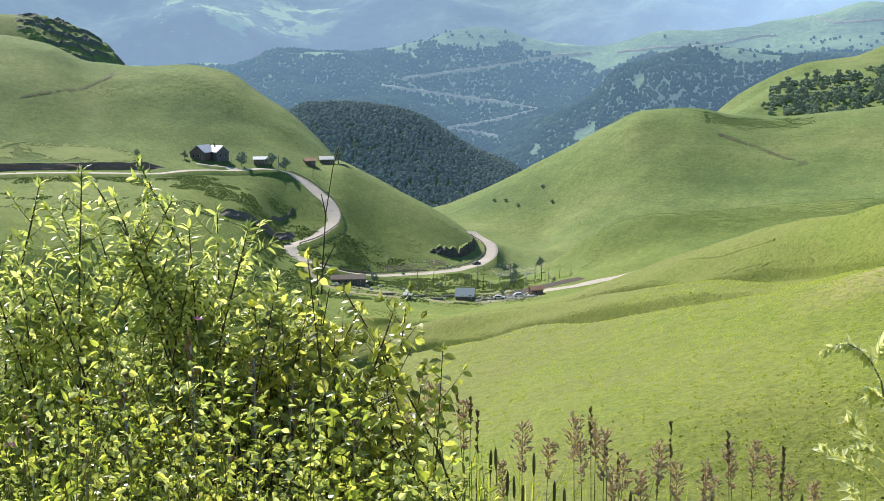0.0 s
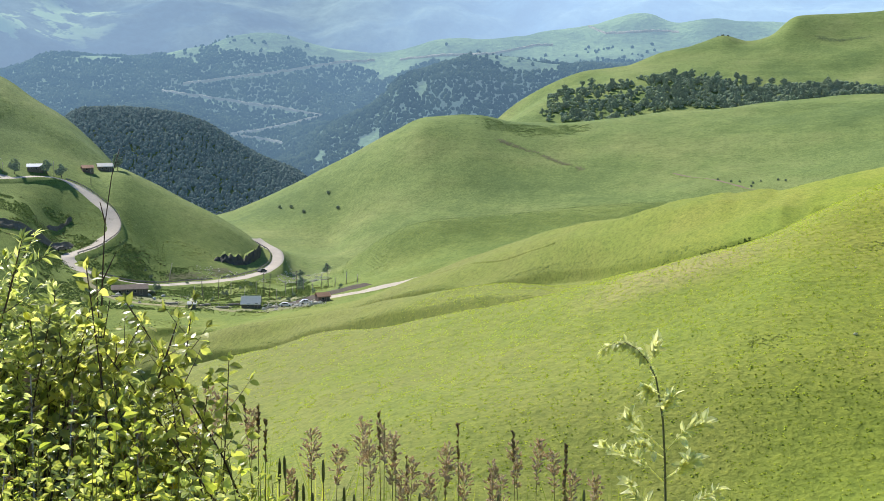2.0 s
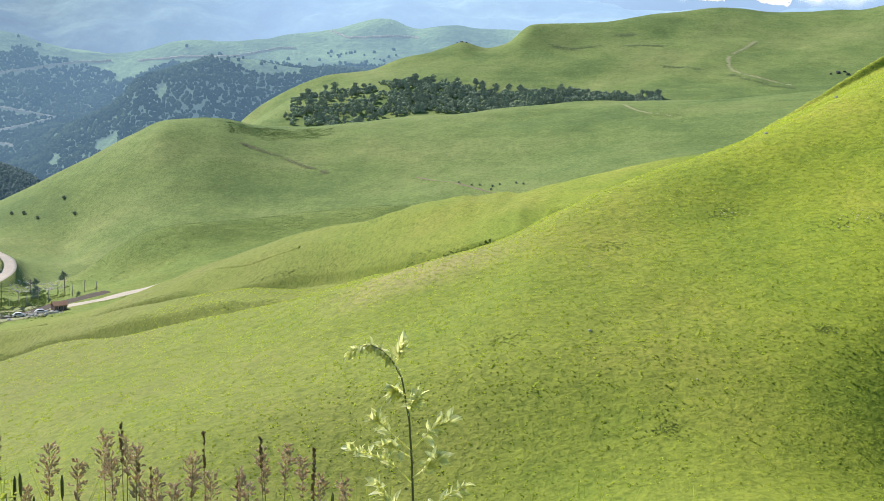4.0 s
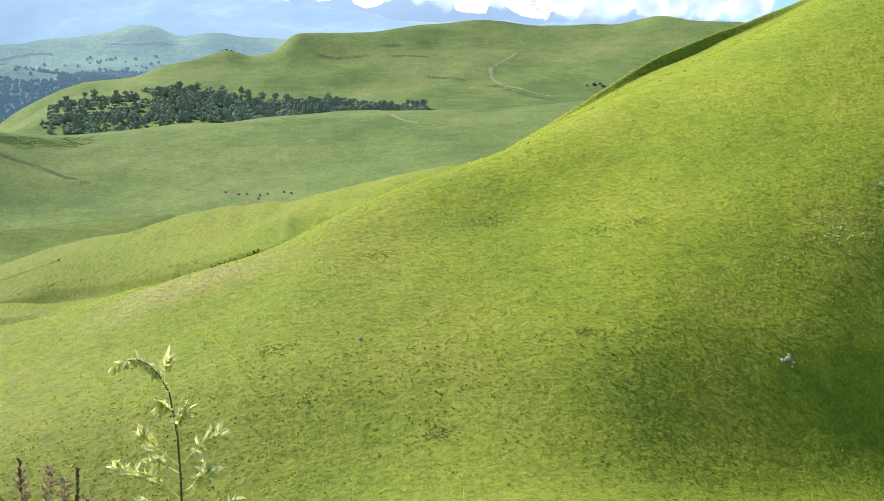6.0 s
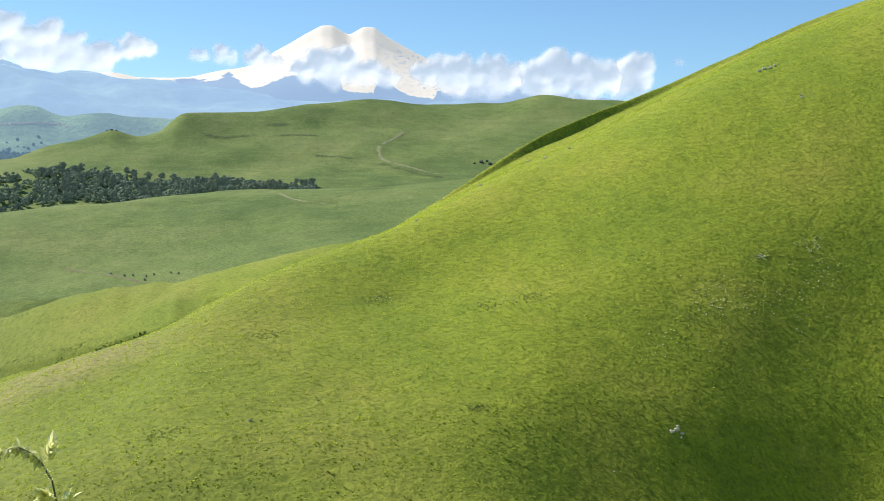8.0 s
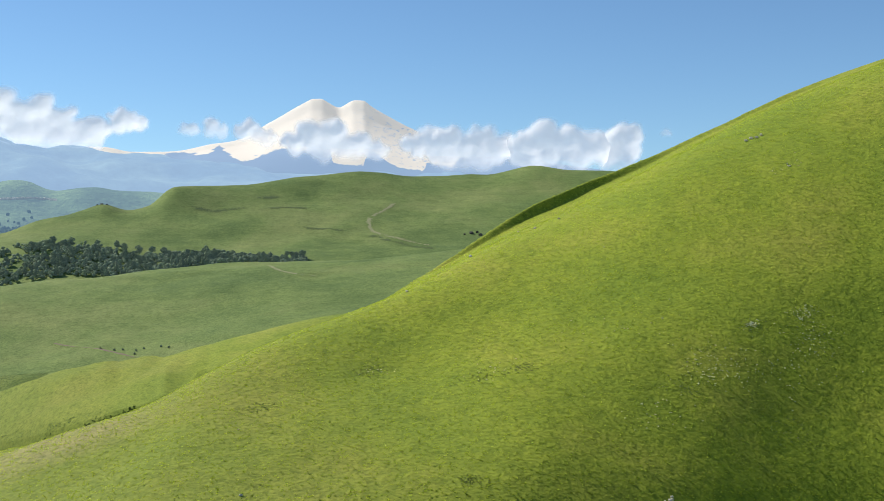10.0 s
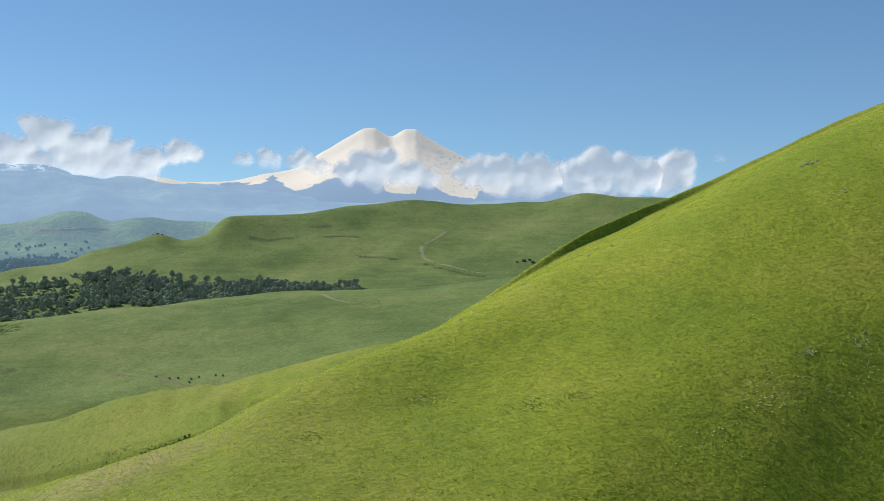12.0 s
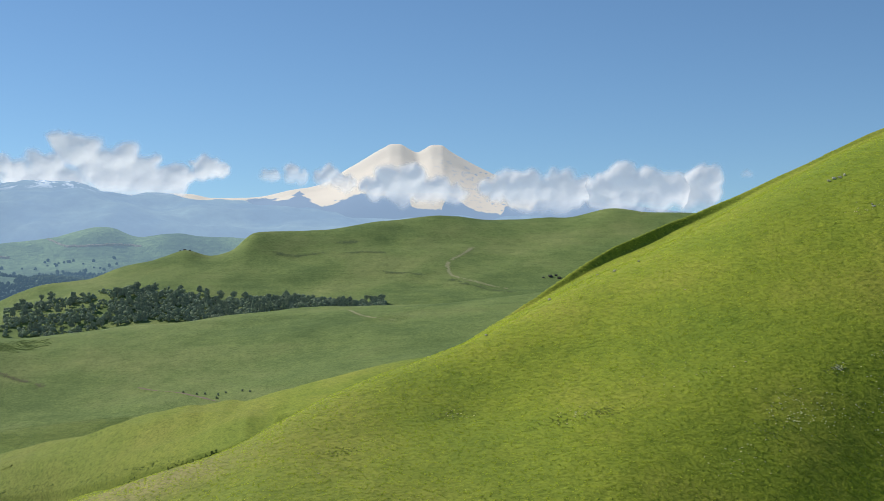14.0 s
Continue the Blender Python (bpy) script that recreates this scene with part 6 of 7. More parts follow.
def bush(name, root, envelope, spread, shoots, deep, form, leaf_mat, leaf_size, gap, singles, label, seed, sprays, hang=0.1, reach=0.2):
    """A shrub: stems from one root up to tips under an outline of (bearing, elevation), side shoots along them, leaves along the shoots."""
    r = np.random.RandomState(seed)
    ob = thing(name, root, 0, label, "bush")
    eb, ee = (np.array(c) for c in zip(*sorted(envelope)))
    stems, frames = [], []
    tips = [(b, e, deep[0] + (deep[1] - deep[0]) * r.rand(), 1) for b, e in sprays]
    for i in range(shoots):
        b = spread[0] + (spread[1] - spread[0]) * r.rand()
        top = float(np.interp(b, eb, ee))
        tips.append((b, top - 0.5 - (top + 19) * r.rand() ** 1.2, deep[0] + (deep[1] - deep[0]) * r.rand(), 0))

    def leaf_up():
        return Vector((-0.40 + r.randn() * 0.55, -0.30 + r.randn() * 0.55, 0.70)).normalized()

    def leafy(a, end, n, first=0.12):
        """A shoot from a to end, bending upward, with leaves to both sides and a tuft at its tip."""
        long = (end - a).length
        bent = [a.lerp(end, u) + Vector((0, 0, -0.16 * long * u * (1 - u))) for u in (0, 0.35, 0.7, 1)]
        stems[-1].append(tube([q - root for q in bent], [0.0013, 0.0011, 0.0009, 0.0006], 4))
        way0 = (end - a).normalized()
        side0 = way0.cross(Vector((r.randn(), r.randn(), r.randn()))).normalized()
        for k, u in enumerate(np.linspace(first, 1.0, n)):
            j = min(int(u * 2.999), 2)
            q = bent[j].lerp(bent[j + 1], u * 3 - j)
            side = (side0 * (1 if k % 2 else -1) + Vector(r.randn(3)) * 0.45).normalized()
            way = (way0 * (0.15 + 0.60 * u) + side * (1.05 - 0.35 * u) + Vector((0, 0, -hang))).normalized()
            frames.append((q - root, way, leaf_up(), leaf_size * (0.6 + 0.55 * r.rand()) * (1.05 - 0.25 * u)))
        for k in range(3):
            frames.append((end - root, (way0 + Vector(r.randn(3)) * 0.40).normalized(), leaf_up(), leaf_size * (0.45 + 0.4 * r.rand())))

    for b, e, d, tall in tips:
        tip = place_of(b, d, height_at(e, d))
        foot = root + Vector(((tip.x - root.x) * 0.35, (tip.y - root.y) * 0.35, 0))
        run = (tip - foot).length
        bow = Vector((r.randn() * 0.11, r.randn() * 0.08, 0))
        pts = [foot + (tip - foot) * s + bow * math.sin(s * 3.14) * run + Vector((0, 0, -0.06 * run * s * (1 - s))) for s in np.linspace(0, 1, 9)]
        stems.append([tube([q - root for q in pts], list(np.linspace(0.0050, 0.0010, 9) * (run / 1.2)), 5)])
        s, turn = 0.30, r.rand() * 6.28
        while s < 0.96:
            k = min(int(s * 8), 7)
            q = pts[k].lerp(pts[k + 1], s * 8 - k)
            along = (pts[k + 1] - pts[k]).normalized()
            turn += 2.4 + 0.4 * r.randn()
            out = Vector((math.cos(turn), math.sin(turn), 0.05 + 0.2 * r.randn()))
            way = (along * 0.75 + out * 0.75).normalized()
            long = reach * (0.45 + 0.75 * r.rand()) * (1.25 - 0.85 * s)
            leafy(q, q + way * long, max(3, int(long / gap)))
            s += 0.045 / run * (0.6 + 0.8 * r.rand())
        leafy(pts[-2], pts[-1], max(4, int((pts[-1] - pts[-2]).length / gap * 1.2)))
    for pieces in stems:
        link("stem", *joined(pieces), TWIG, ob)
    order = r.permutation(len(frames))
    many_leaves("foliage", form, [frames[i] for i in order[singles:]], leaf_mat, ob)["kind"] = "stuff"
    one = bpy.data.meshes.new("leaf")
    one.from_pydata([tuple(c) for c in form[0]], [], form[1])
    one.materials.append(leaf_mat)
    for i in order[:singles]:
        p, way, up, size = frames[i]
        side = up.cross(way).normalized()
        top = way.cross(side)
        leaf = new("leaf", one)
        leaf.parent = ob
        leaf.matrix_local = Matrix.Translation(p) @ Matrix((way, side, top)).transposed().to_4x4() @ Matrix.Scale(size, 4)
    return ob, len(frames)


def soil(bearing, distance):
    return at(bearing, distance, -0.03)


WILLOW_TOP = [(38, -7.8), (35.5, -7.8), (34.2, -7.9), (33.2, -7.4), (32.4, -6.4), (31.8, -6.3), (30.7, -5.3), (29.5, -5.6), (28.3, -5.3), (27.1, -6.0), (26.2, -7.1), (25, -7.3), (23.8, -7.6), (22.5, -7.9), (21.5, -8.4), (19.5, -11)]
bush("willow_bush", soil(27.5, 3.7), WILLOW_TOP, (35.5, 20.0), 122, (3.30, 3.70), leaf_form(1.0, 0.36, 0.30, 0.05), WILLOW, 0.044, 0.0090, 200,
     "dense green willow bush with narrow sunlit leaves", 3,
     [(34.07, -7.1), (32.47, -4.4), (30.72, -3.85), (30.27, -4.3), (28.36, -3.5), (28.0, -4.7), (26.98, -5.2), (25.06, -5.7), (23.73, -6.5), (23.24, -6.35), (26.3, -6.4), (33.53, -7.6), (31.6, -5.6), (29.4, -5.0)], 0.15, 0.23)
BROAD_TOP = [(24.3, -8.0), (22.3, -8.3), (21.2, -8.6), (20.3, -10.0), (19.3, -11.0), (18.3, -11.6), (17.3, -13.2), (16.6, -14.6), (15.5, -16.2), (14.8, -17.6), (14, -19)]
bush("broadleaf_bush", soil(18.9, 3.4), BROAD_TOP, (23.8, 17.0), 62, (3.06, 3.38), leaf_form(1.0, 0.68, 0.22, 0.07), BIRCH, 0.040, 0.017, 90,
     "leafy shrub with broad pointed green leaves", 9,
     [(21.16, -7.7), (20.74, -8.3), (16.65, -9.2), (17.29, -10.1), (15.14, -12.0), (16.04, -13.0), (18.81, -10.0), (19.55, -9.3), (18.06, -11.4)], 0.45, 0.17)

# a tall bare stalk rising out of the bush
stalk_pts = [place_of(b, 3.3, height_at(e, 3.3)) for b, e in ((20.95, -19.5), (20.92, -15.8), (20.64, -11.4), (20.5, -8.4), (20.31, -5.9), (19.98, -3.9), (19.62, -2.75))]
stalk = thing("dry_stalk", stalk_pts[0], 0, "tall bare dark twig rising out of the shrub", "twig")
link("stem", *tube([q - stalk_pts[0] for q in stalk_pts], [0.004, 0.0034, 0.0027, 0.002, 0.0015, 0.0012, 0.0009], 6), TWIG, stalk, smooth=True)
for i, (k, b, e) in enumerate(((3, 19.9, -7.2), (2, 20.2, -9.2), (4, 20.5, -5.0))):
    end = place_of(b, 3.3, height_at(e, 3.3))
    link("side_twig", *tube([stalk_pts[k] - stalk_pts[0], end - stalk_pts[0]], [0.0022, 0.001], 5), TWIG, stalk)


def blade_form():
    v = [(0, 0.5, 0), (0, -0.5, 0), (0.35, 0.42, -0.02), (0.35, -0.42, -0.02), (0.7, 0.26, -0.09), (0.7, -0.26, -0.09), (1, 0, -0.2)]
    return [(x, y * 0.012, z) for x, y, z in v], [(0, 1, 3, 2), (2, 3, 5, 4), (4, 5, 6)]


# the undergrowth of tall grass below the eye
rng = np.random.RandomState(14)
frames = []
for i in range(3600):
    b, d = 40 - 62 * rng.rand(), 2.9 + 2.2 * rng.rand()
    foot = place_of(b, d, 0)
    foot.z = land_height(GROUND, foot.x, foot.y)[0] - 0.02
    tall = (0.55 + 0.35 * rng.rand()) * (1.0 if b > 10 else 0.82)
    way = Vector((rng.randn() * 0.16, rng.randn() * 0.16, 1)).normalized()
    up = Vector((rng.randn(), rng.randn(), 0.05)).normalized()
    frames.append((foot, way, up, tall))
under = many_leaves("tall_grass", blade_form(), frames, BLADE, None)
tagged(under, "tall green grass at the feet of the bushes", "grass", kind="stuff")


def grain(long, wide):
    return ([(0, 0, 0), (0.4 * long, wide, 0), (0.4 * long, -wide * 0.5, wide), (0.4 * long, -wide * 0.5, -wide), (long, 0, 0)],
            [(0, 1, 2), (0, 2, 3), (0, 3, 1), (4, 2, 1), (4, 3, 2), (4, 1, 3)])


def plume_grass(bearing, distance, elevation, long, wide, seed, label, group, dark=False):
    """A stalk with a feathery seed head of small grains on fine branches."""
    r = np.random.RandomState(seed)
    tip = place_of(bearing, distance, height_at(elevation, distance))
    foot = place_of(bearing + r.randn() * 0.25, distance, 0)
    foot.z = land_height(GROUND, foot.x, foot.y)[0] - 0.02
    ob = thing("plume_grass", foot, 0, label, "grass", group)
    mid = (tip - foot) * 0.6 + Vector((r.randn() * 0.012, 0, 0))
    link("stalk", *tube([(0, 0, 0), mid, tip - foot], [0.0022, 0.0018, 0.0008], 5), STRAW, ob)
    frames, hairs = [], []
    axis = (tip - foot - mid).normalized()
    for i in range(int(22 if dark else 48)):
        s = r.rand()
        q = tip - foot - axis * long * s
        a = r.rand() * 6.28
        reach = wide * (0.25 + 0.75 * math.sin(3.14 * min(1, 0.15 + s * 0.85))) * (0.5 + 0.5 * r.rand())
        way = (axis * (4.0 if dark else 0.3 + 1.5 * r.rand()) + Vector((math.cos(a), math.sin(a), 0.2 * r.randn()))).normalized()
        end = q + way * reach
        hairs.append(tube([q, end], [0.0005, 0.0003], 3))
        for k in range(9):
            u = 0.15 + 0.75 * r.rand()
            frames.append((q.lerp(end, u), (way + Vector(r.randn(3)) * 0.35).normalized(), Vector((0.1, 0.2, 1)), 1.0 * (0.7 + 0.6 * r.rand())))
    link("branches", *joined(hairs), SPIKE if dark else PLUME, ob)
    many_leaves("seed_head", grain(0.0095, 0.0019 if not dark else 0.0018), frames, SPIKE if dark else PLUME, ob)["kind"] = "stuff"


def spike_grass(bearing, distance, elevation, long, seed):
    r = np.random.RandomState(seed)
    tip = place_of(bearing, distance, height_at(elevation, distance))
    foot = place_of(bearing + r.randn() * 0.3, distance, 0)
    foot.z = land_height(GROUND, foot.x, foot.y)[0] - 0.02
    ob = thing("spike_grass", foot, 0, "slender grass stalk with a dark cylindrical seed spike", "grass", "spike grasses")
    top = tip - foot
    low = top - (top.normalized() * long)
    link("stalk", *tube([(0, 0, 0), low * 0.5, low], [0.002, 0.0017, 0.0012], 5), STRAW, ob)
    pts = [low.lerp(top, s) for s in np.linspace(0, 1, 7)]
    link("spike", *tube(pts, [0.002, 0.004, 0.0045, 0.0045, 0.0043, 0.0038, 0.0012], 8), SPIKE_GREEN, ob)


PLUMES = "plume grasses on the brink"
pink, brown = "pinkish feathery plume of dry grass", "dark brown narrow grass plume"
rng = np.random.RandomState(77)
for i, (b, e) in enumerate(((15.99, -13.3), (15.5, -13.6), (14.2, -14.3), (9.2, -14.9), (8.2, -14.8), (7.8, -15.5), (6.9, -16.6), (5.35, -15.9), (3.3, -16.6), (2.3, -15.9),
                            (1.2, -15.6), (0.5, -16.2), (-0.4, -16.9), (8.9, -15.8), (4.6, -16.8), (10.3, -15.9), (11.5, -15.3), (16.6, -13.8), (-1.4, -17.2), (6.2, -17.2), (12.5, -16.9), (2.9, -17.3), (7.4, -17.0))):
    plume_grass(b, 3.5 + 0.5 * rng.rand(), e, 0.11 + 0.06 * rng.rand(), 0.036 + 0.02 * rng.rand(), 100 + i, pink, PLUMES)
for i, (b, e) in enumerate(((14.49, -13.7), (13.86, -13.9), (13.56, -14.7), (8.45, -14.5), (7.75, -15.6), (4.86, -15.0), (5.3, -16.4), (2.36, -15.2), (-0.05, -15.8), (0.0, -16.9), (3.36, -16.8), (7.2, -16.4))):
    plume_grass(b, 3.5 + 0.4 * rng.rand(), e, 0.095 + 0.03 * rng.rand(), 0.013, 200 + i, brown, PLUMES, True)
for i, (b, e) in enumerate(((12.74, -16.2), (12.95, -16.3), (12.18, -17.2), (11.9, -17.4), (11.47, -17.8), (10.05, -17.6), (10.99, -16.4), (9.6, -17.9), (3.0, -17.9), (6.6, -17.9), (-0.9, -17.6))):
    spike_grass(b, 3.3 + 0.3 * rng.rand(), e, 0.06 + 0.015 * rng.rand(), 300 + i)



def weed(bearing, distance, elevation, seed, size, form):
    """A leafy weed: an upright stem with broad leaves all along its upper part."""
    r = np.random.RandomState(seed)
    tip = place_of(bearing, distance, height_at(elevation, distance))
    foot = place_of(bearing + r.randn() * 3.0, distance + 0.12 * r.randn(), 0)
    foot.z = land_height(GROUND, foot.x, foot.y)[0] - 0.02
    ob = thing("weed", foot, 0, "bright green leafy weed in front of the bush", "weed", "weeds in front of the bush")
    top = tip - foot
    link("stem", *tube([(0, 0, 0), top * 0.5 + Vector((0.05 * r.randn(), 0, 0)), top], [0.0022, 0.0018, 0.0008], 5), STRAW, ob)
    frames, turn = [], 0.0
    for s in np.linspace(0.3, 1.0, 98):
        turn += 2.4 + 0.3 * r.randn()
        out = Vector((math.cos(turn), math.sin(turn) * 0.6, 0.1 + 0.6 * r.randn())).normalized()
        reach = 0.01 + 0.17 * r.rand() * (1.15 - s)
        frames.append((top * s + out * reach, out, Vector((-0.3 + r.randn() * 0.8, -0.8 + r.randn() * 0.7, 0.45)).normalized(), size * (0.55 + 0.65 * r.rand()) * (1.15 - 0.5 * s)))
    many_leaves("foliage", form, frames, (WEED, BIRCH, WEED, WILLOW)[seed % 4], ob)["kind"] = "stuff"


rng = np.random.RandomState(31)
for i in range(165):
    b = 38 - 25 * rng.rand()
    limit = -12.6 - max(0, 20 - b) * 0.5 + (2.5 if b > 35 else 0) + 2.2 * math.exp(-((b - 28) / 3) ** 2)
    weed(b, 2.35 + 0.65 * rng.rand(), limit - 6.5 * rng.rand() ** 0.9, 500 + i, (0.027, 0.025, 0.038, 0.031)[i % 4], leaf_form(1.0, (0.55, 0.3, 0.8)[i % 3], 0.3, 0.1))

# dry stems of last year standing in the bush
for i, (b, e, d) in enumerate(((26.4, -10.8, 3.05), (33.4, -13.5, 2.95), (29.3, -12.4, 3.0), (23.6, -12.2, 3.1), (21.9, -13.4, 3.05), (31.0, -16.0, 2.8), (35.0, -11.5, 3.1), (19.2, -14.6, 2.95), (24.8, -15.8, 2.8))):
    r = np.random.RandomState(900 + i)
    tip = place_of(b, d, height_at(e, d))
    foot = place_of(b + r.randn() * 0.8, d, 0)
    foot.z = land_height(GROUND, foot.x, foot.y)[0] - 0.02
    stem = thing("dry_weed", foot, 0, "dry pale brown weed standing among the leaves", "weed", "dry weeds in the bush")
    top = tip - foot
    link("stalk", *tube([(0, 0, 0), top * 0.55 + Vector((0.03 * r.randn(), 0, 0)), top], [0.004, 0.0032, 0.0018], 6), PALE_WOOD, stem, smooth=True)
    heads = [(top * (0.62 + 0.38 * r.rand()), (Vector(r.randn(3)) + Vector((0, 0, 0.8))).normalized(), Vector((0.2, -0.5, 0.8)), 1.0 + r.rand()) for k in range(60)]
    many_leaves("seed_head", grain(0.016, 0.003), heads, SPIKE, stem)["kind"] = "stuff"

# ---- the silvery herb with a nodding top ----
D = 3.6
STALK = plain("brownish_green_stalk", (0.10, 0.10, 0.045), (0.19, 0.18, 0.08), 60.0, 0.7)
herb_pts = [place_of(b, D, height_at(e, D)) for b, e in ((-4.7, -24), (-4.6, -19), (-4.5, -16.5), (-4.35, -14.5), (-4.0, -12.7), (-3.56, -11.9), (-3.1, -11.45), (-2.6, -11.2), (-2.1, -11.25), (-1.6, -11.6))]
foot = herb_pts[0].copy()
foot.z = land_height(GROUND, foot.x, foot.y)[0] - 0.02
herb = thing("mugwort", foot, 0, "tall silvery-green herb with a nodding flower top", "herb")
link("stem", *tube([Vector((0, 0, 0))] + [q - foot for q in herb_pts], [0.0042, 0.004, 0.0037, 0.0034, 0.003, 0.0026, 0.0022, 0.0019, 0.0016, 0.0013, 0.001], 7), STALK, herb, smooth=True)
rng = np.random.RandomState(4)
frames = []
branches = [((-4.45, -15.8), (-3.0, -14.6), (-2.9, -14.5)), ((-4.45, -15.9), (-5.3, -14.9), (-6.2, -14.5)), ((-4.5, -17.2), (-3.4, -16.2), (-1.6, -15.7)),
            ((-4.5, -17.0), (-5.2, -16.5), (-5.7, -16.1)), ((-4.55, -18.4), (-3.4, -18.0), (-3.0, -17.2)), ((-4.6, -18.6), (-5.9, -17.9), (-6.9, -17.3)),
            ((-4.3, -14.3), (-4.5, -13.9), (-4.7, -13.5)), ((-4.2, -13.4), (-3.9, -13.3), (-3.6, -13.2)), ((-4.45, -16.1), (-3.7, -15.7), (-3.3, -15.6)), ((-3.7, -12.0), (-3.9, -11.7), (-4.05, -11.2))]
for steps in branches:
    q = [place_of(b, D - 0.02 * k, height_at(e, D - 0.02 * k)) - foot for k, (b, e) in enumerate(steps)]
    link("branch", *tube(q, [0.0025, 0.0018, 0.0008], 5), HERB, herb)
    n = 34
    for u in np.linspace(0.3, 1.0, n):
        p = q[0].lerp(q[1], u * 2) if u < 0.5 else q[1].lerp(q[2], u * 2 - 1)
        way = ((q[2] - q[0]).normalized() + Vector(rng.randn(3)) * 0.55).normalized()
        frames.append((p, way, Vector((-0.6 + rng.randn() * 0.5, -0.5 + rng.randn() * 0.4, 0.7)).normalized(), 0.040 * (0.5 + 0.8 * rng.rand())))
for k in range(4, len(herb_pts) - 1):
    for u in np.linspace(0, 1, 46):
        p = herb_pts[k].lerp(herb_pts[k + 1], u) - foot
        hang = 0.2 if k < 5 else -0.5
        way = (Vector(rng.randn(3)) * 0.7 + (herb_pts[k + 1] - herb_pts[k]).normalized() * 0.5 + Vector((0, 0, hang))).normalized()
        frames.append((p, way, Vector((rng.randn() * 0.4, rng.randn() * 0.4, 1)).normalized(), (0.012 if k < 5 else 0.024) * (0.5 + 0.8 * rng.rand())))
many_leaves("foliage", leaf_form(1.0, 0.46, 0.18, 0.08), frames, HERB, herb)["kind"] = "stuff"


# ---- flowers ----
def flower(bearing, distance, elevation, size, petals, material, label, group):
    tip = place_of(bearing, distance, height_at(elevation, distance))
    foot = tip.copy()
    foot.z = land_height(GROUND, foot.x, foot.y)[0] - 0.02
    ob = thing("flower", foot, 0, label, "flower", group)
    top = tip - foot
    link("stalk", *tube([(0, 0, 0), top], [0.0016, 0.0012], 5), STRAW, ob)
    r = np.random.RandomState(int(abs(bearing) * 100))
    form = leaf_form(1.0, 0.4, 0.1, 0.04)
    for k in range(petals):
        a = 6.283 * k / petals + r.rand() * 0.3
        out = Vector((math.cos(a), math.sin(a) * 0.8 - 0.4, 0.55 + 0.3 * r.randn())).normalized()
        many_leaves("petal", form, [(top, out, Vector((0.1, -0.3, 1)), size)], material, ob)


for b, e in ((18.2, -17.2), (18.6, -17.6), (17.7, -17.4), (17.0, -17.7), (18.9, -17.9), (31.2, -13.6), (30.1, -13.4), (32.0, -14.9), (27.3, -14.8)):
    flower(b, 3.05, e, 0.017, 9, YELLOW, "small bright yellow meadow flower", "yellow flowers")
flower(34.1, 3.1, -15.3, 0.02, 14, PINK, "pink thistle-like flower head", "pink flowers")
flower(29.6, 3.1, -17.2, 0.016, 12, PINK, "pale pink clover-like flower head", "pink flowers")
flower(26.0, 3.1, -10.4, 0.015, 10, PINK, "small violet flower among the leaves", "pink flowers")

# ---- stones, herbs and flowers on the near slope ----
for b, r, s in ((-31.29, 110.0, 0.24), (-31.12, 109.5, 0.2), (-31.53, 110.0, 0.18), (-31.33, 110.5, 0.16), (-31.49, 109.5, 0.15), (-31.04, 109.5, 0.15)):
    boulder(b, r, s, STONE, "white lichen-covered stone in a small heap", "stone heap on the slope", sink=0.1)
for b, r, s in ((-12.40, 99.0, 0.24), (-19.65, 146.0, 0.3), (-22.47, 158.0, 0.38), (-28.61, 101.5, 0.12), (-36.14, 166.0, 0.22), (-17.18, 93.0, 0.13), (-34.41, 174.0, 0.4), (-34.64, 174.5, 0.45), (-34.87, 174.5, 0.4), (-35.05, 175.0, 0.42), (-36.22, 165.5, 0.3), (-25.31, 164.5, 0.3), (-26.37, 165.0, 0.3), (-24.57, 168.0, 0.28), (-28.35, 150.0, 0.16), (-12.28, 112.0, 0.12)):
    boulder(b, r, s * 0.65, STONE, "pale stone lying in the grass of the slope", "stones on the slope", sink=0.15)
for b, r, s in ((-22.5, 1090, 2.0), (-22.9, 1086, 1.6), (-22.75, 1094, 1.4), (-22.2, 1088, 1.2), (-23.3, 1082, 1.3)):
    boulder(b, r, s, ROCK, "dark rock outcrop on the far hillside", "rocks on the far hillside")

# a low tuft: three fans of blades crossing
TUFT = ([(-1, 0, 0), (1, 0, 0), (0.5, 0.1, 1), (0, -1, 0), (0, 1, 0), (-0.1, 0.4, 0.9), (0.7, 0.7, 0), (-0.7, -0.7, 0), (-0.4, -0.5, 0.95)], [(0, 1, 2), (3, 4, 5), (6, 7, 8)])
rng = np.random.RandomState(61)


def scatter(name, n, bearings, distances, size, tall, material, label, category, mask=None):
    b = bearings[0] + (bearings[1] - bearings[0]) * rng.rand(n)
    r = np.sqrt(distances[0] ** 2 + (distances[1] ** 2 - distances[0] ** 2) * rng.rand(n))
    x, y = -np.sin(np.radians(b)) * r, np.cos(np.radians(b)) * r
    if mask is not None:
        keep = mask(x, y, b, r)
        x, y = x[keep], y[keep]
    z = land_height(GROUND, x, y)
    s = size * (0.5 + rng.rand(len(x)))
    ob = heap(name, *TUFT, np.stack([x, y, z - 0.03, s, s, s * tall, rng.rand(len(x)) * 6.28], -1), material, smooth=False)
    return tagged(ob, label, category, kind="stuff")


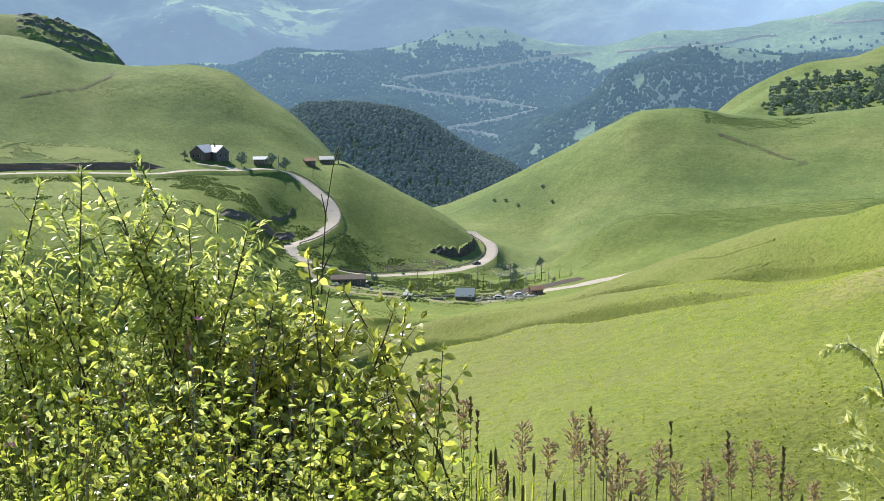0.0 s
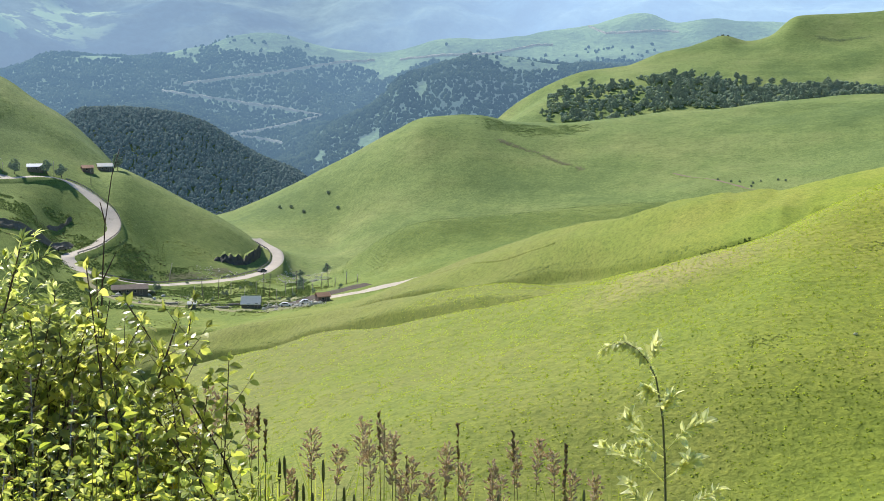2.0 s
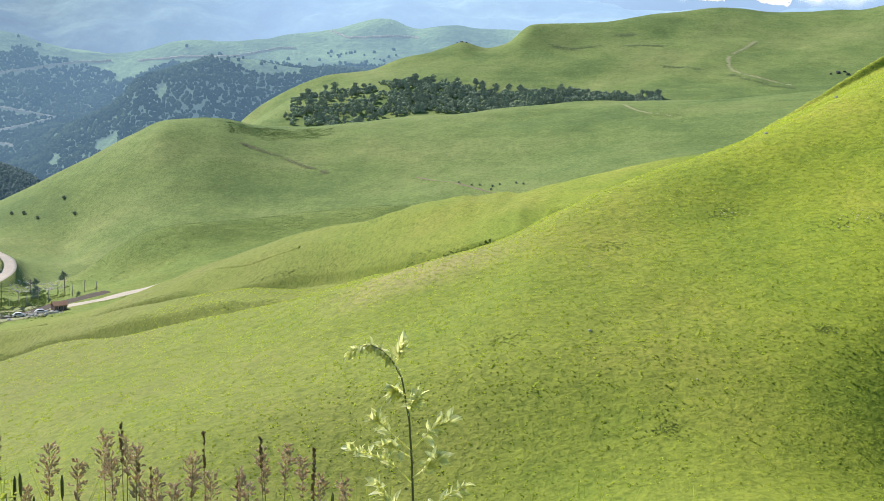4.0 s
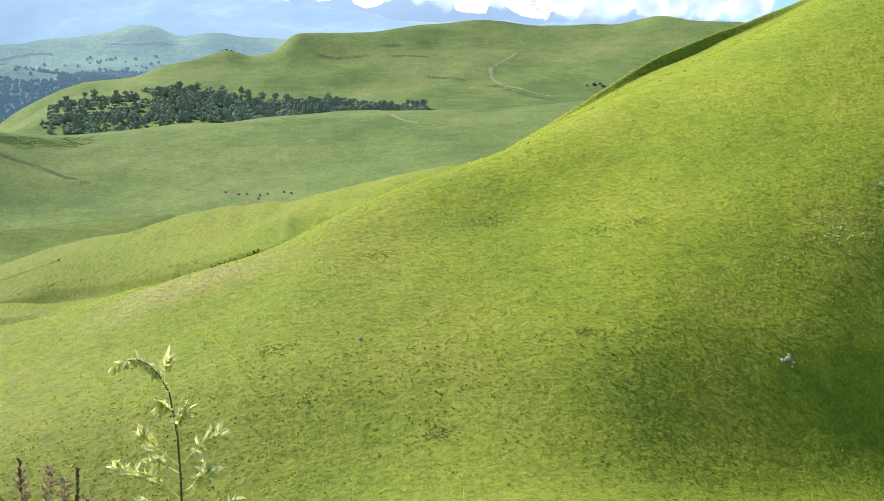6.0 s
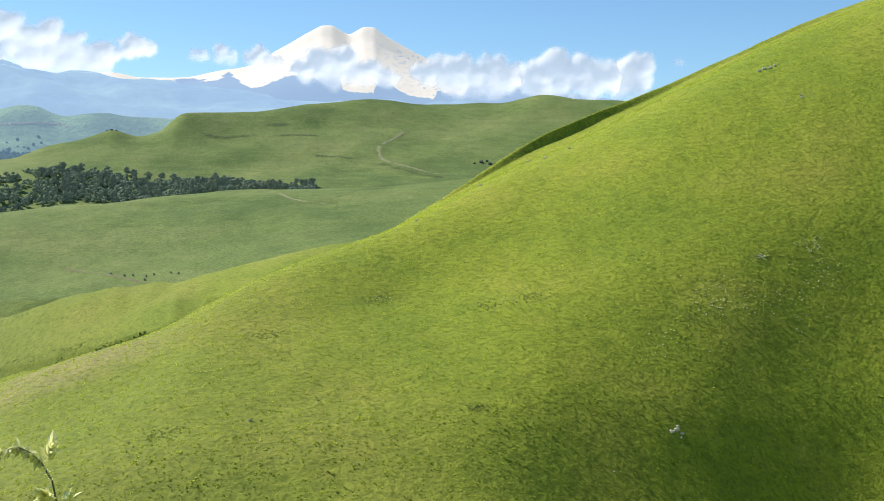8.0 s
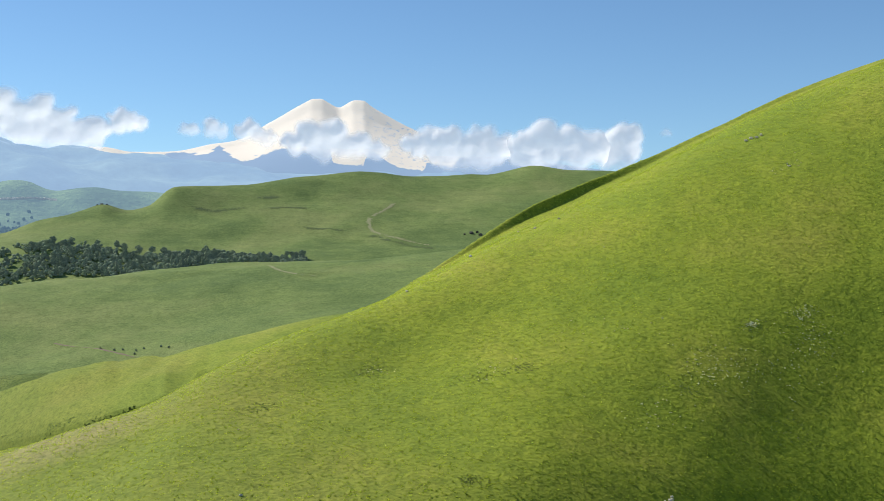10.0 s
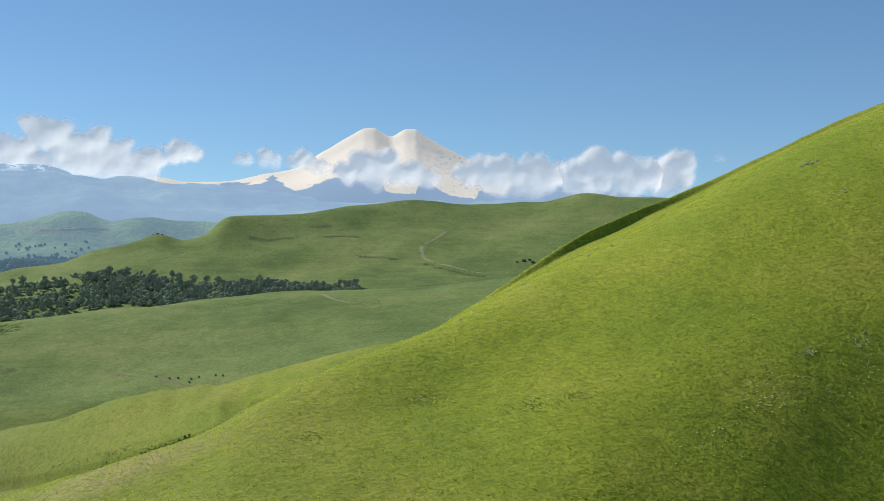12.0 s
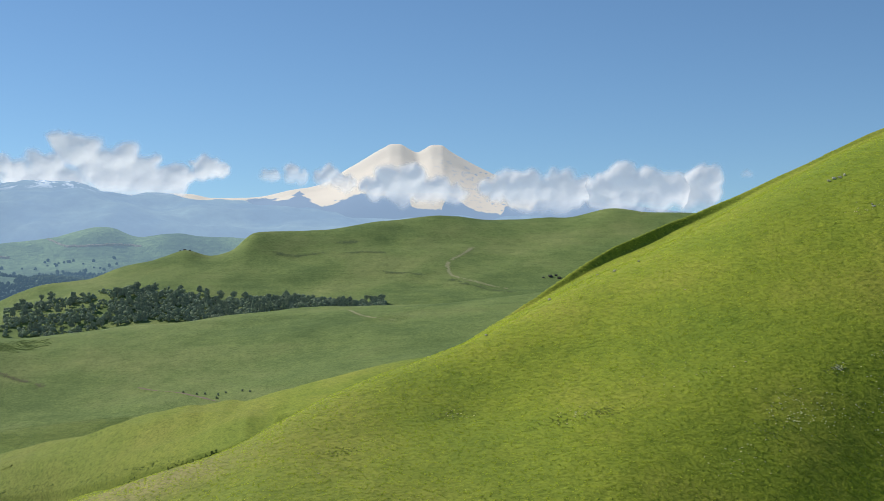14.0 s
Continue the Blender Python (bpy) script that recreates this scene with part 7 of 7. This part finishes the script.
SLOPE_TUFT = leaf_material("slope_grass_tuft", (0.38, 0.49, 0.05), (0.50, 0.60, 0.068), (0.63, 0.70, 0.10), 0.5, 0.05, (1.0, 1.0, 0.9))
tufts = scatter("grass_tufts", 160000, (22, -44), (80, 215), 0.098, 0.8, SLOPE_TUFT, "short sunlit grass tufts on the near slope", "grass",
                lambda x, y, b, r: hash_noise(x / 0.7, y / 0.7, 66) > 1.5 * np.clip((b + 6) / 22, 0, 1) - 1)
# blades of all directions mingle in each tuft, so it takes the light as the slope under it does
co = np.empty(len(tufts.data.vertices) * 3)
tufts.data.vertices.foreach_get("co", co)
co = co.reshape(-1, len(TUFT[0]), 3).mean(1)
rise = [(land_height(GROUND, co[:, 0] + dx, co[:, 1] + dy) - land_height(GROUND, co[:, 0] - dx, co[:, 1] - dy)) / 2 for dx, dy in ((1, 0), (0, 1))]
up = np.stack([-rise[0], -rise[1], np.ones(len(co))], -1) + 0.25 * rng.randn(len(co), 3)
up /= np.linalg.norm(up, axis=1)[:, None]
tufts.data.polygons.foreach_set("use_smooth", np.ones(len(tufts.data.polygons), bool))
tufts.data.normals_split_custom_set_from_vertices(np.repeat(up, len(TUFT[0]), 0))


# a flat scrap of withered turf
SCRAP = ([(-1, -0.3, 0), (0.2, -1, 0), (1, 0.2, 0), (0.3, 0.9, 0), (-0.7, 0.6, 0), (0, 0, 0.2)], [(0, 1, 5), (1, 2, 5), (2, 3, 5), (3, 4, 5), (4, 0, 5)])


def trail(route, wide, n, size, material, label, name="trodden_path"):
    """A trodden line in the grass: withered low tufts along a route of (bearing, distance)."""
    t = (len(route) - 1) * rng.rand(n)
    b, r = (smooth_line(np.arange(len(route)), [q[k] for q in route], t) for k in (0, 1))
    x = -np.sin(np.radians(b)) * r + wide * rng.randn(n)
    y = np.cos(np.radians(b)) * r + wide * rng.randn(n)
    keep = hash_noise(x / 9, y / 9, 91) + 0.7 * hash_noise(x / 3, y / 3, 92) > -0.55
    x, y = x[keep], y[keep]
    s = size * (0.5 + rng.rand(len(x)))
    ob = heap(name, *SCRAP, np.stack([x, y, land_height(GROUND, x, y) + 0.16, s, s, s * 0.3, rng.rand(len(x)) * 6.28], -1), material)
    co = np.array([v.co for v in ob.data.vertices])
    co[:, 2] += land_height(GROUND, co[:, 0], co[:, 1]) - np.repeat(land_height(GROUND, x, y), len(SCRAP[0]))
    ob.data.vertices.foreach_set("co", co.ravel()), ob.data.update()
    tagged(ob, label, "path", kind="stuff")


DRY_TUFT = plain("withered_path_grass", (0.25, 0.265, 0.115), (0.33, 0.325, 0.17), 0.6, 0.95)
DULL_TUFT = plain("dull_trodden_grass", (0.115, 0.12, 0.052), (0.16, 0.155, 0.075), 0.6, 0.95)
trail([(-20.6, 1054), (-19.36, 1072), (-18.48, 1087), (-18.05, 1104), (-17.95, 1122), (-18.15, 1140), (-18.76, 1166), (-19.1, 1184)], 0.9, 2200, 0.45, DRY_TUFT, "pale eroded path up the hillside")
# dark scraps painted where the hill's small ledges throw shadow
LEDGE_SHADE = plain("painted_ledge_shade", (0.082, 0.12, 0.040), (0.12, 0.16, 0.058), 0.6, 0.95)
for ledge in ([(-10.4, 1156), (-11.3, 1152), (-12.45, 1160)], [(-13.5, 1158), (-14.3, 1162), (-15.2, 1162)], [(-13.1, 1186), (-13.5, 1189), (-13.9, 1192)], [(-15.2, 1106), (-16.0, 1102), (-16.8, 1096)], [(-18.1, 1082), (-18.5, 1074), (-18.8, 1066)], [(-19.2, 1062), (-20.0, 1048), (-20.8, 1034)]):
    trail(ledge, 1.5, 420, 0.42, LEDGE_SHADE, "dark turf painted as the shadow of a small ledge", "ledge_grass")
trail([(35.5, 612), (33.9, 616), (32.54, 621), (31.16, 634), (30.0, 650), (29.41, 662), (29.29, 676)], 0.6, 1500, 0.30, DULL_TUFT, "dull brown wheel track across the hill")
trail([(3.2, 790), (2.44, 784), (1.19, 772), (0.19, 757), (-0.6, 745)], 1.2, 900, 0.32, DULL_TUFT, "faint dark wheel track over the hill")
# the bench above the road faces the sun; its brightness is painted on
SUNLIT_GRASS = plain("pale_sunlit_grass", (0.22, 0.27, 0.075), (0.29, 0.33, 0.10), 0.5, 0.95)
trail([(36, 569), (33.5, 568), (31.5, 567), (30.2, 565), (29.0, 561)], 3.2, 9000, 0.55, SUNLIT_GRASS, "pale meadow strip above the road, sunlight put into its colour", "mown_strip")
trail([(17.6, 514), (16.7, 518), (15.8, 524), (15.1, 530)], 1.1, 1300, 0.34, DULL_TUFT, "brown rubbly verge above the lower road", "road_verge")
for lane in ([(16.2, 456), (15.2, 453), (14.2, 451), (13.2, 452), (12.3, 455)], [(12.8, 451), (12.0, 452), (11.3, 456)], [(19.8, 466), (18.8, 470), (17.8, 466), (16.9, 460)], [(13.3, 465), (12.7, 470), (12.0, 474)]):
    trail(lane, 1.6, 700, 0.45, DRY_TUFT, "patch of trodden dusty ground in the farmyard", "trodden_ground")
trail([(-13.6, 838), (-13.9, 822), (-14.6, 806), (-15.6, 795)], 0.6, 1500, 0.30, DRY_TUFT, "thin dry path through the meadow")


def herb_patch(bearing, distance, wide, n, material, label, size=0.07, name="herb_patch", category="herbs"):
    c = at(bearing, distance)
    x, y = c.x + wide * rng.randn(n), c.y + wide * 0.6 * rng.randn(n)
    s = size * (0.5 + rng.rand(n))
    ob = heap(name, *TUFT, np.stack([x, y, land_height(GROUND, x, y) + 0.02, s, s, s * 0.8, rng.rand(n) * 6.28], -1), material, smooth=False)
    tagged(ob, label, category, kind="stuff")


for b, r, w in ((-36.89, 140.5, 0.9), (-37.50, 138.5, 1), (-34.68, 136.5, 0.6), (-22.66, 123.0, 0.9), (-24.77, 124.5, 0.8), (-18.01, 126.5, 0.9), (-22.52, 102.0, 0.5), (-36.55, 127.0, 1.2), (-8.49, 98.5, 0.9), (-31.77, 125.0, 0.9), (-16.02, 87.5, 0.5), (-13.28, 117.5, 0.9)):
    herb_patch(b, r, w * 1.3, 90, GREY_HERB, "patch of grey-green herbs on the slope", 0.075)
scatter("bench_scrub", 26000, (35, 21.6), (488, 542), 0.30, 0.8, LOW_WEED, "rough grey-green scrub in bands below the road", "scrub", lambda x, y, b, r: hash_noise(b * 0.5, r / 9, 28) + 0.6 * hash_noise(x / 5, y / 5, 29) > 0.18)
scatter("bench_weeds", 9000, (35, 21.6), (488, 542), 0.26, 0.8, DRY_WEED, "dry olive weeds along the terraces below the road", "scrub", lambda x, y, b, r: hash_noise(b * 0.45, r / 6, 33) + 0.5 * hash_noise(x / 4, y / 4, 34) > 0.5)
scatter("hill_scrub", 16000, (26, 8), (425, 545), 0.22, 0.9, GREY_HERB, "rough weeds and low scrub on the valley sides", "scrub", lambda x, y, b, r: hash_noise(x / 14, y / 14, 27) > 0.05)
scatter("valley_weeds", 9000, (24, 10.5), (446, 530), 0.30, 0.8, DRY_WEED, "dry olive weeds and nettles on the valley floor", "scrub", lambda x, y, b, r: hash_noise(x / 6, y / 6, 73) + 0.5 * hash_noise(x / 2.4, y / 2.4, 74) > 0.35)
scatter("valley_scrub", 24000, (24, 11.5), (448, 528), 0.34, 0.9, LOW_WEED, "rough scrub on the valley floor", "scrub", lambda x, y, b, r: hash_noise(x / 9, y / 9, 71) + 0.5 * hash_noise(x / 3, y / 3, 72) > -0.05)
for b, r, w, n in ((-36.89, 140.5, 0.8, 60), (-34.68, 136.5, 0.5, 40), (-37.28, 138.0, 1.6, 60), (-33.15, 130.0, 2.6, 70), (-36.19, 134.0, 2.4, 60), (-30.61, 120.5, 2.2, 30), (-29.02, 132.5, 4, 30), (-23.40, 124.5, 1.6, 30), (-32.92, 128.5, 1.6, 50), (-36.25, 166.0, 1.5, 20), (-18.14, 126.5, 1.2, 20)):
    herb_patch(b, r, w, n, WHITE_PETAL, "sprinkle of small white meadow flowers", 0.085, "white_flowers", "flowers")


# rough weeds in the hollows between the rolls of the slope, and on the shaded low hill
def hollow(line, back, n, bearings, size, name, label, wide=5.0, material=None, fade=-0.6):
    b = bearings[0] + (bearings[1] - bearings[0]) * rng.rand(n)
    far, _ = knots([line], b)
    r = far[0] + back + wide * rng.randn(n)
    x, y = -np.sin(np.radians(b)) * r, np.cos(np.radians(b)) * r
    end = np.minimum(np.abs(b - bearings[0]), np.abs(b - bearings[1])) / 3
    keep = (hash_noise(x / 9, y / 9, 55) + 0.6 * hash_noise(x / 3, y / 3, 56) > 0.9 * rng.rand(n) + fade) & (end > rng.rand(n))
    x, y = x[keep], y[keep]
    s = size * (0.5 + rng.rand(len(x)))
    ob = heap(name, *TUFT, np.stack([x, y, land_height(GROUND, x, y) - 0.03, s, s, s, rng.rand(len(x)) * 6.28], -1), material or GREY_HERB, smooth=False)
    tagged(ob, label, "weeds", kind="stuff")


# the LOW_WEED tufts also put some shade on the banks and low hill
hollow(SECOND_BANK, 2.5, 3000, (20, -7), 0.09, "hollow_weeds", "low weeds along a hollow of the slope", 1.0, LOW_WEED, -0.5)
hollow(THIRD_BANK, 0.6, 2600, (-3.6, -9.8), 0.20, "hollow_weeds", "dark rough weeds along an eroded ditch", 0.5, DARK_WEED, -0.3)
hollow(THIRD_BANK, 3.0, 3000, (18, -7), 0.10, "hollow_weeds", "low weeds along a hollow of the slope", 1.0, LOW_WEED, -0.5)
hollow(LOW_HILL, -16, 34000, (11.5, -9), 0.12, "hill_weeds", "grey-green weeds over the low hill", 13.0, LOW_WEED, -1.2)
scatter("brow_patch", 9000, (4.4, -1.2), (798, 838), 0.30, 0.6, LOW_WEED, "strip of darker grey-green weeds along the brow of the hill", "weeds",
        lambda x, y, b, r: (0.45 * hash_noise(x / 5, y / 5, 81) + 0.5 * hash_noise(x / 1.5, y / 1.5, 82) + np.minimum(np.minimum(4.4 - b, b + 1.2) / 0.9, np.minimum(r - 798, 838 - r) / 11) > 0.75))
for b, r, s in ((-6.45, 1179, 1.3), (-6.25, 1177, 1.0), (-6.66, 1177, 1.1)):
    boulder(b, r, s, ROCK, "dark rock on the knob of the far hill", "rocks on the far hillside", sink=0.5)
for b, r, w in ((6.0, 786, 9), (3.0, 760, 12), (0.5, 742, 14), (-3.0, 752, 12), (-12.0, 770, 14), (-15.5, 800, 12), (-10.0, 830, 10), (24.5, 640, 9), (27.0, 655, 12), (22.8, 620, 8), (29.5, 640, 10)):
    herb_patch(b, r, w * 1.3, 420, LOW_WEED, "patch of rough weeds on the hillside", 0.22, "hillside_weeds", "weeds")
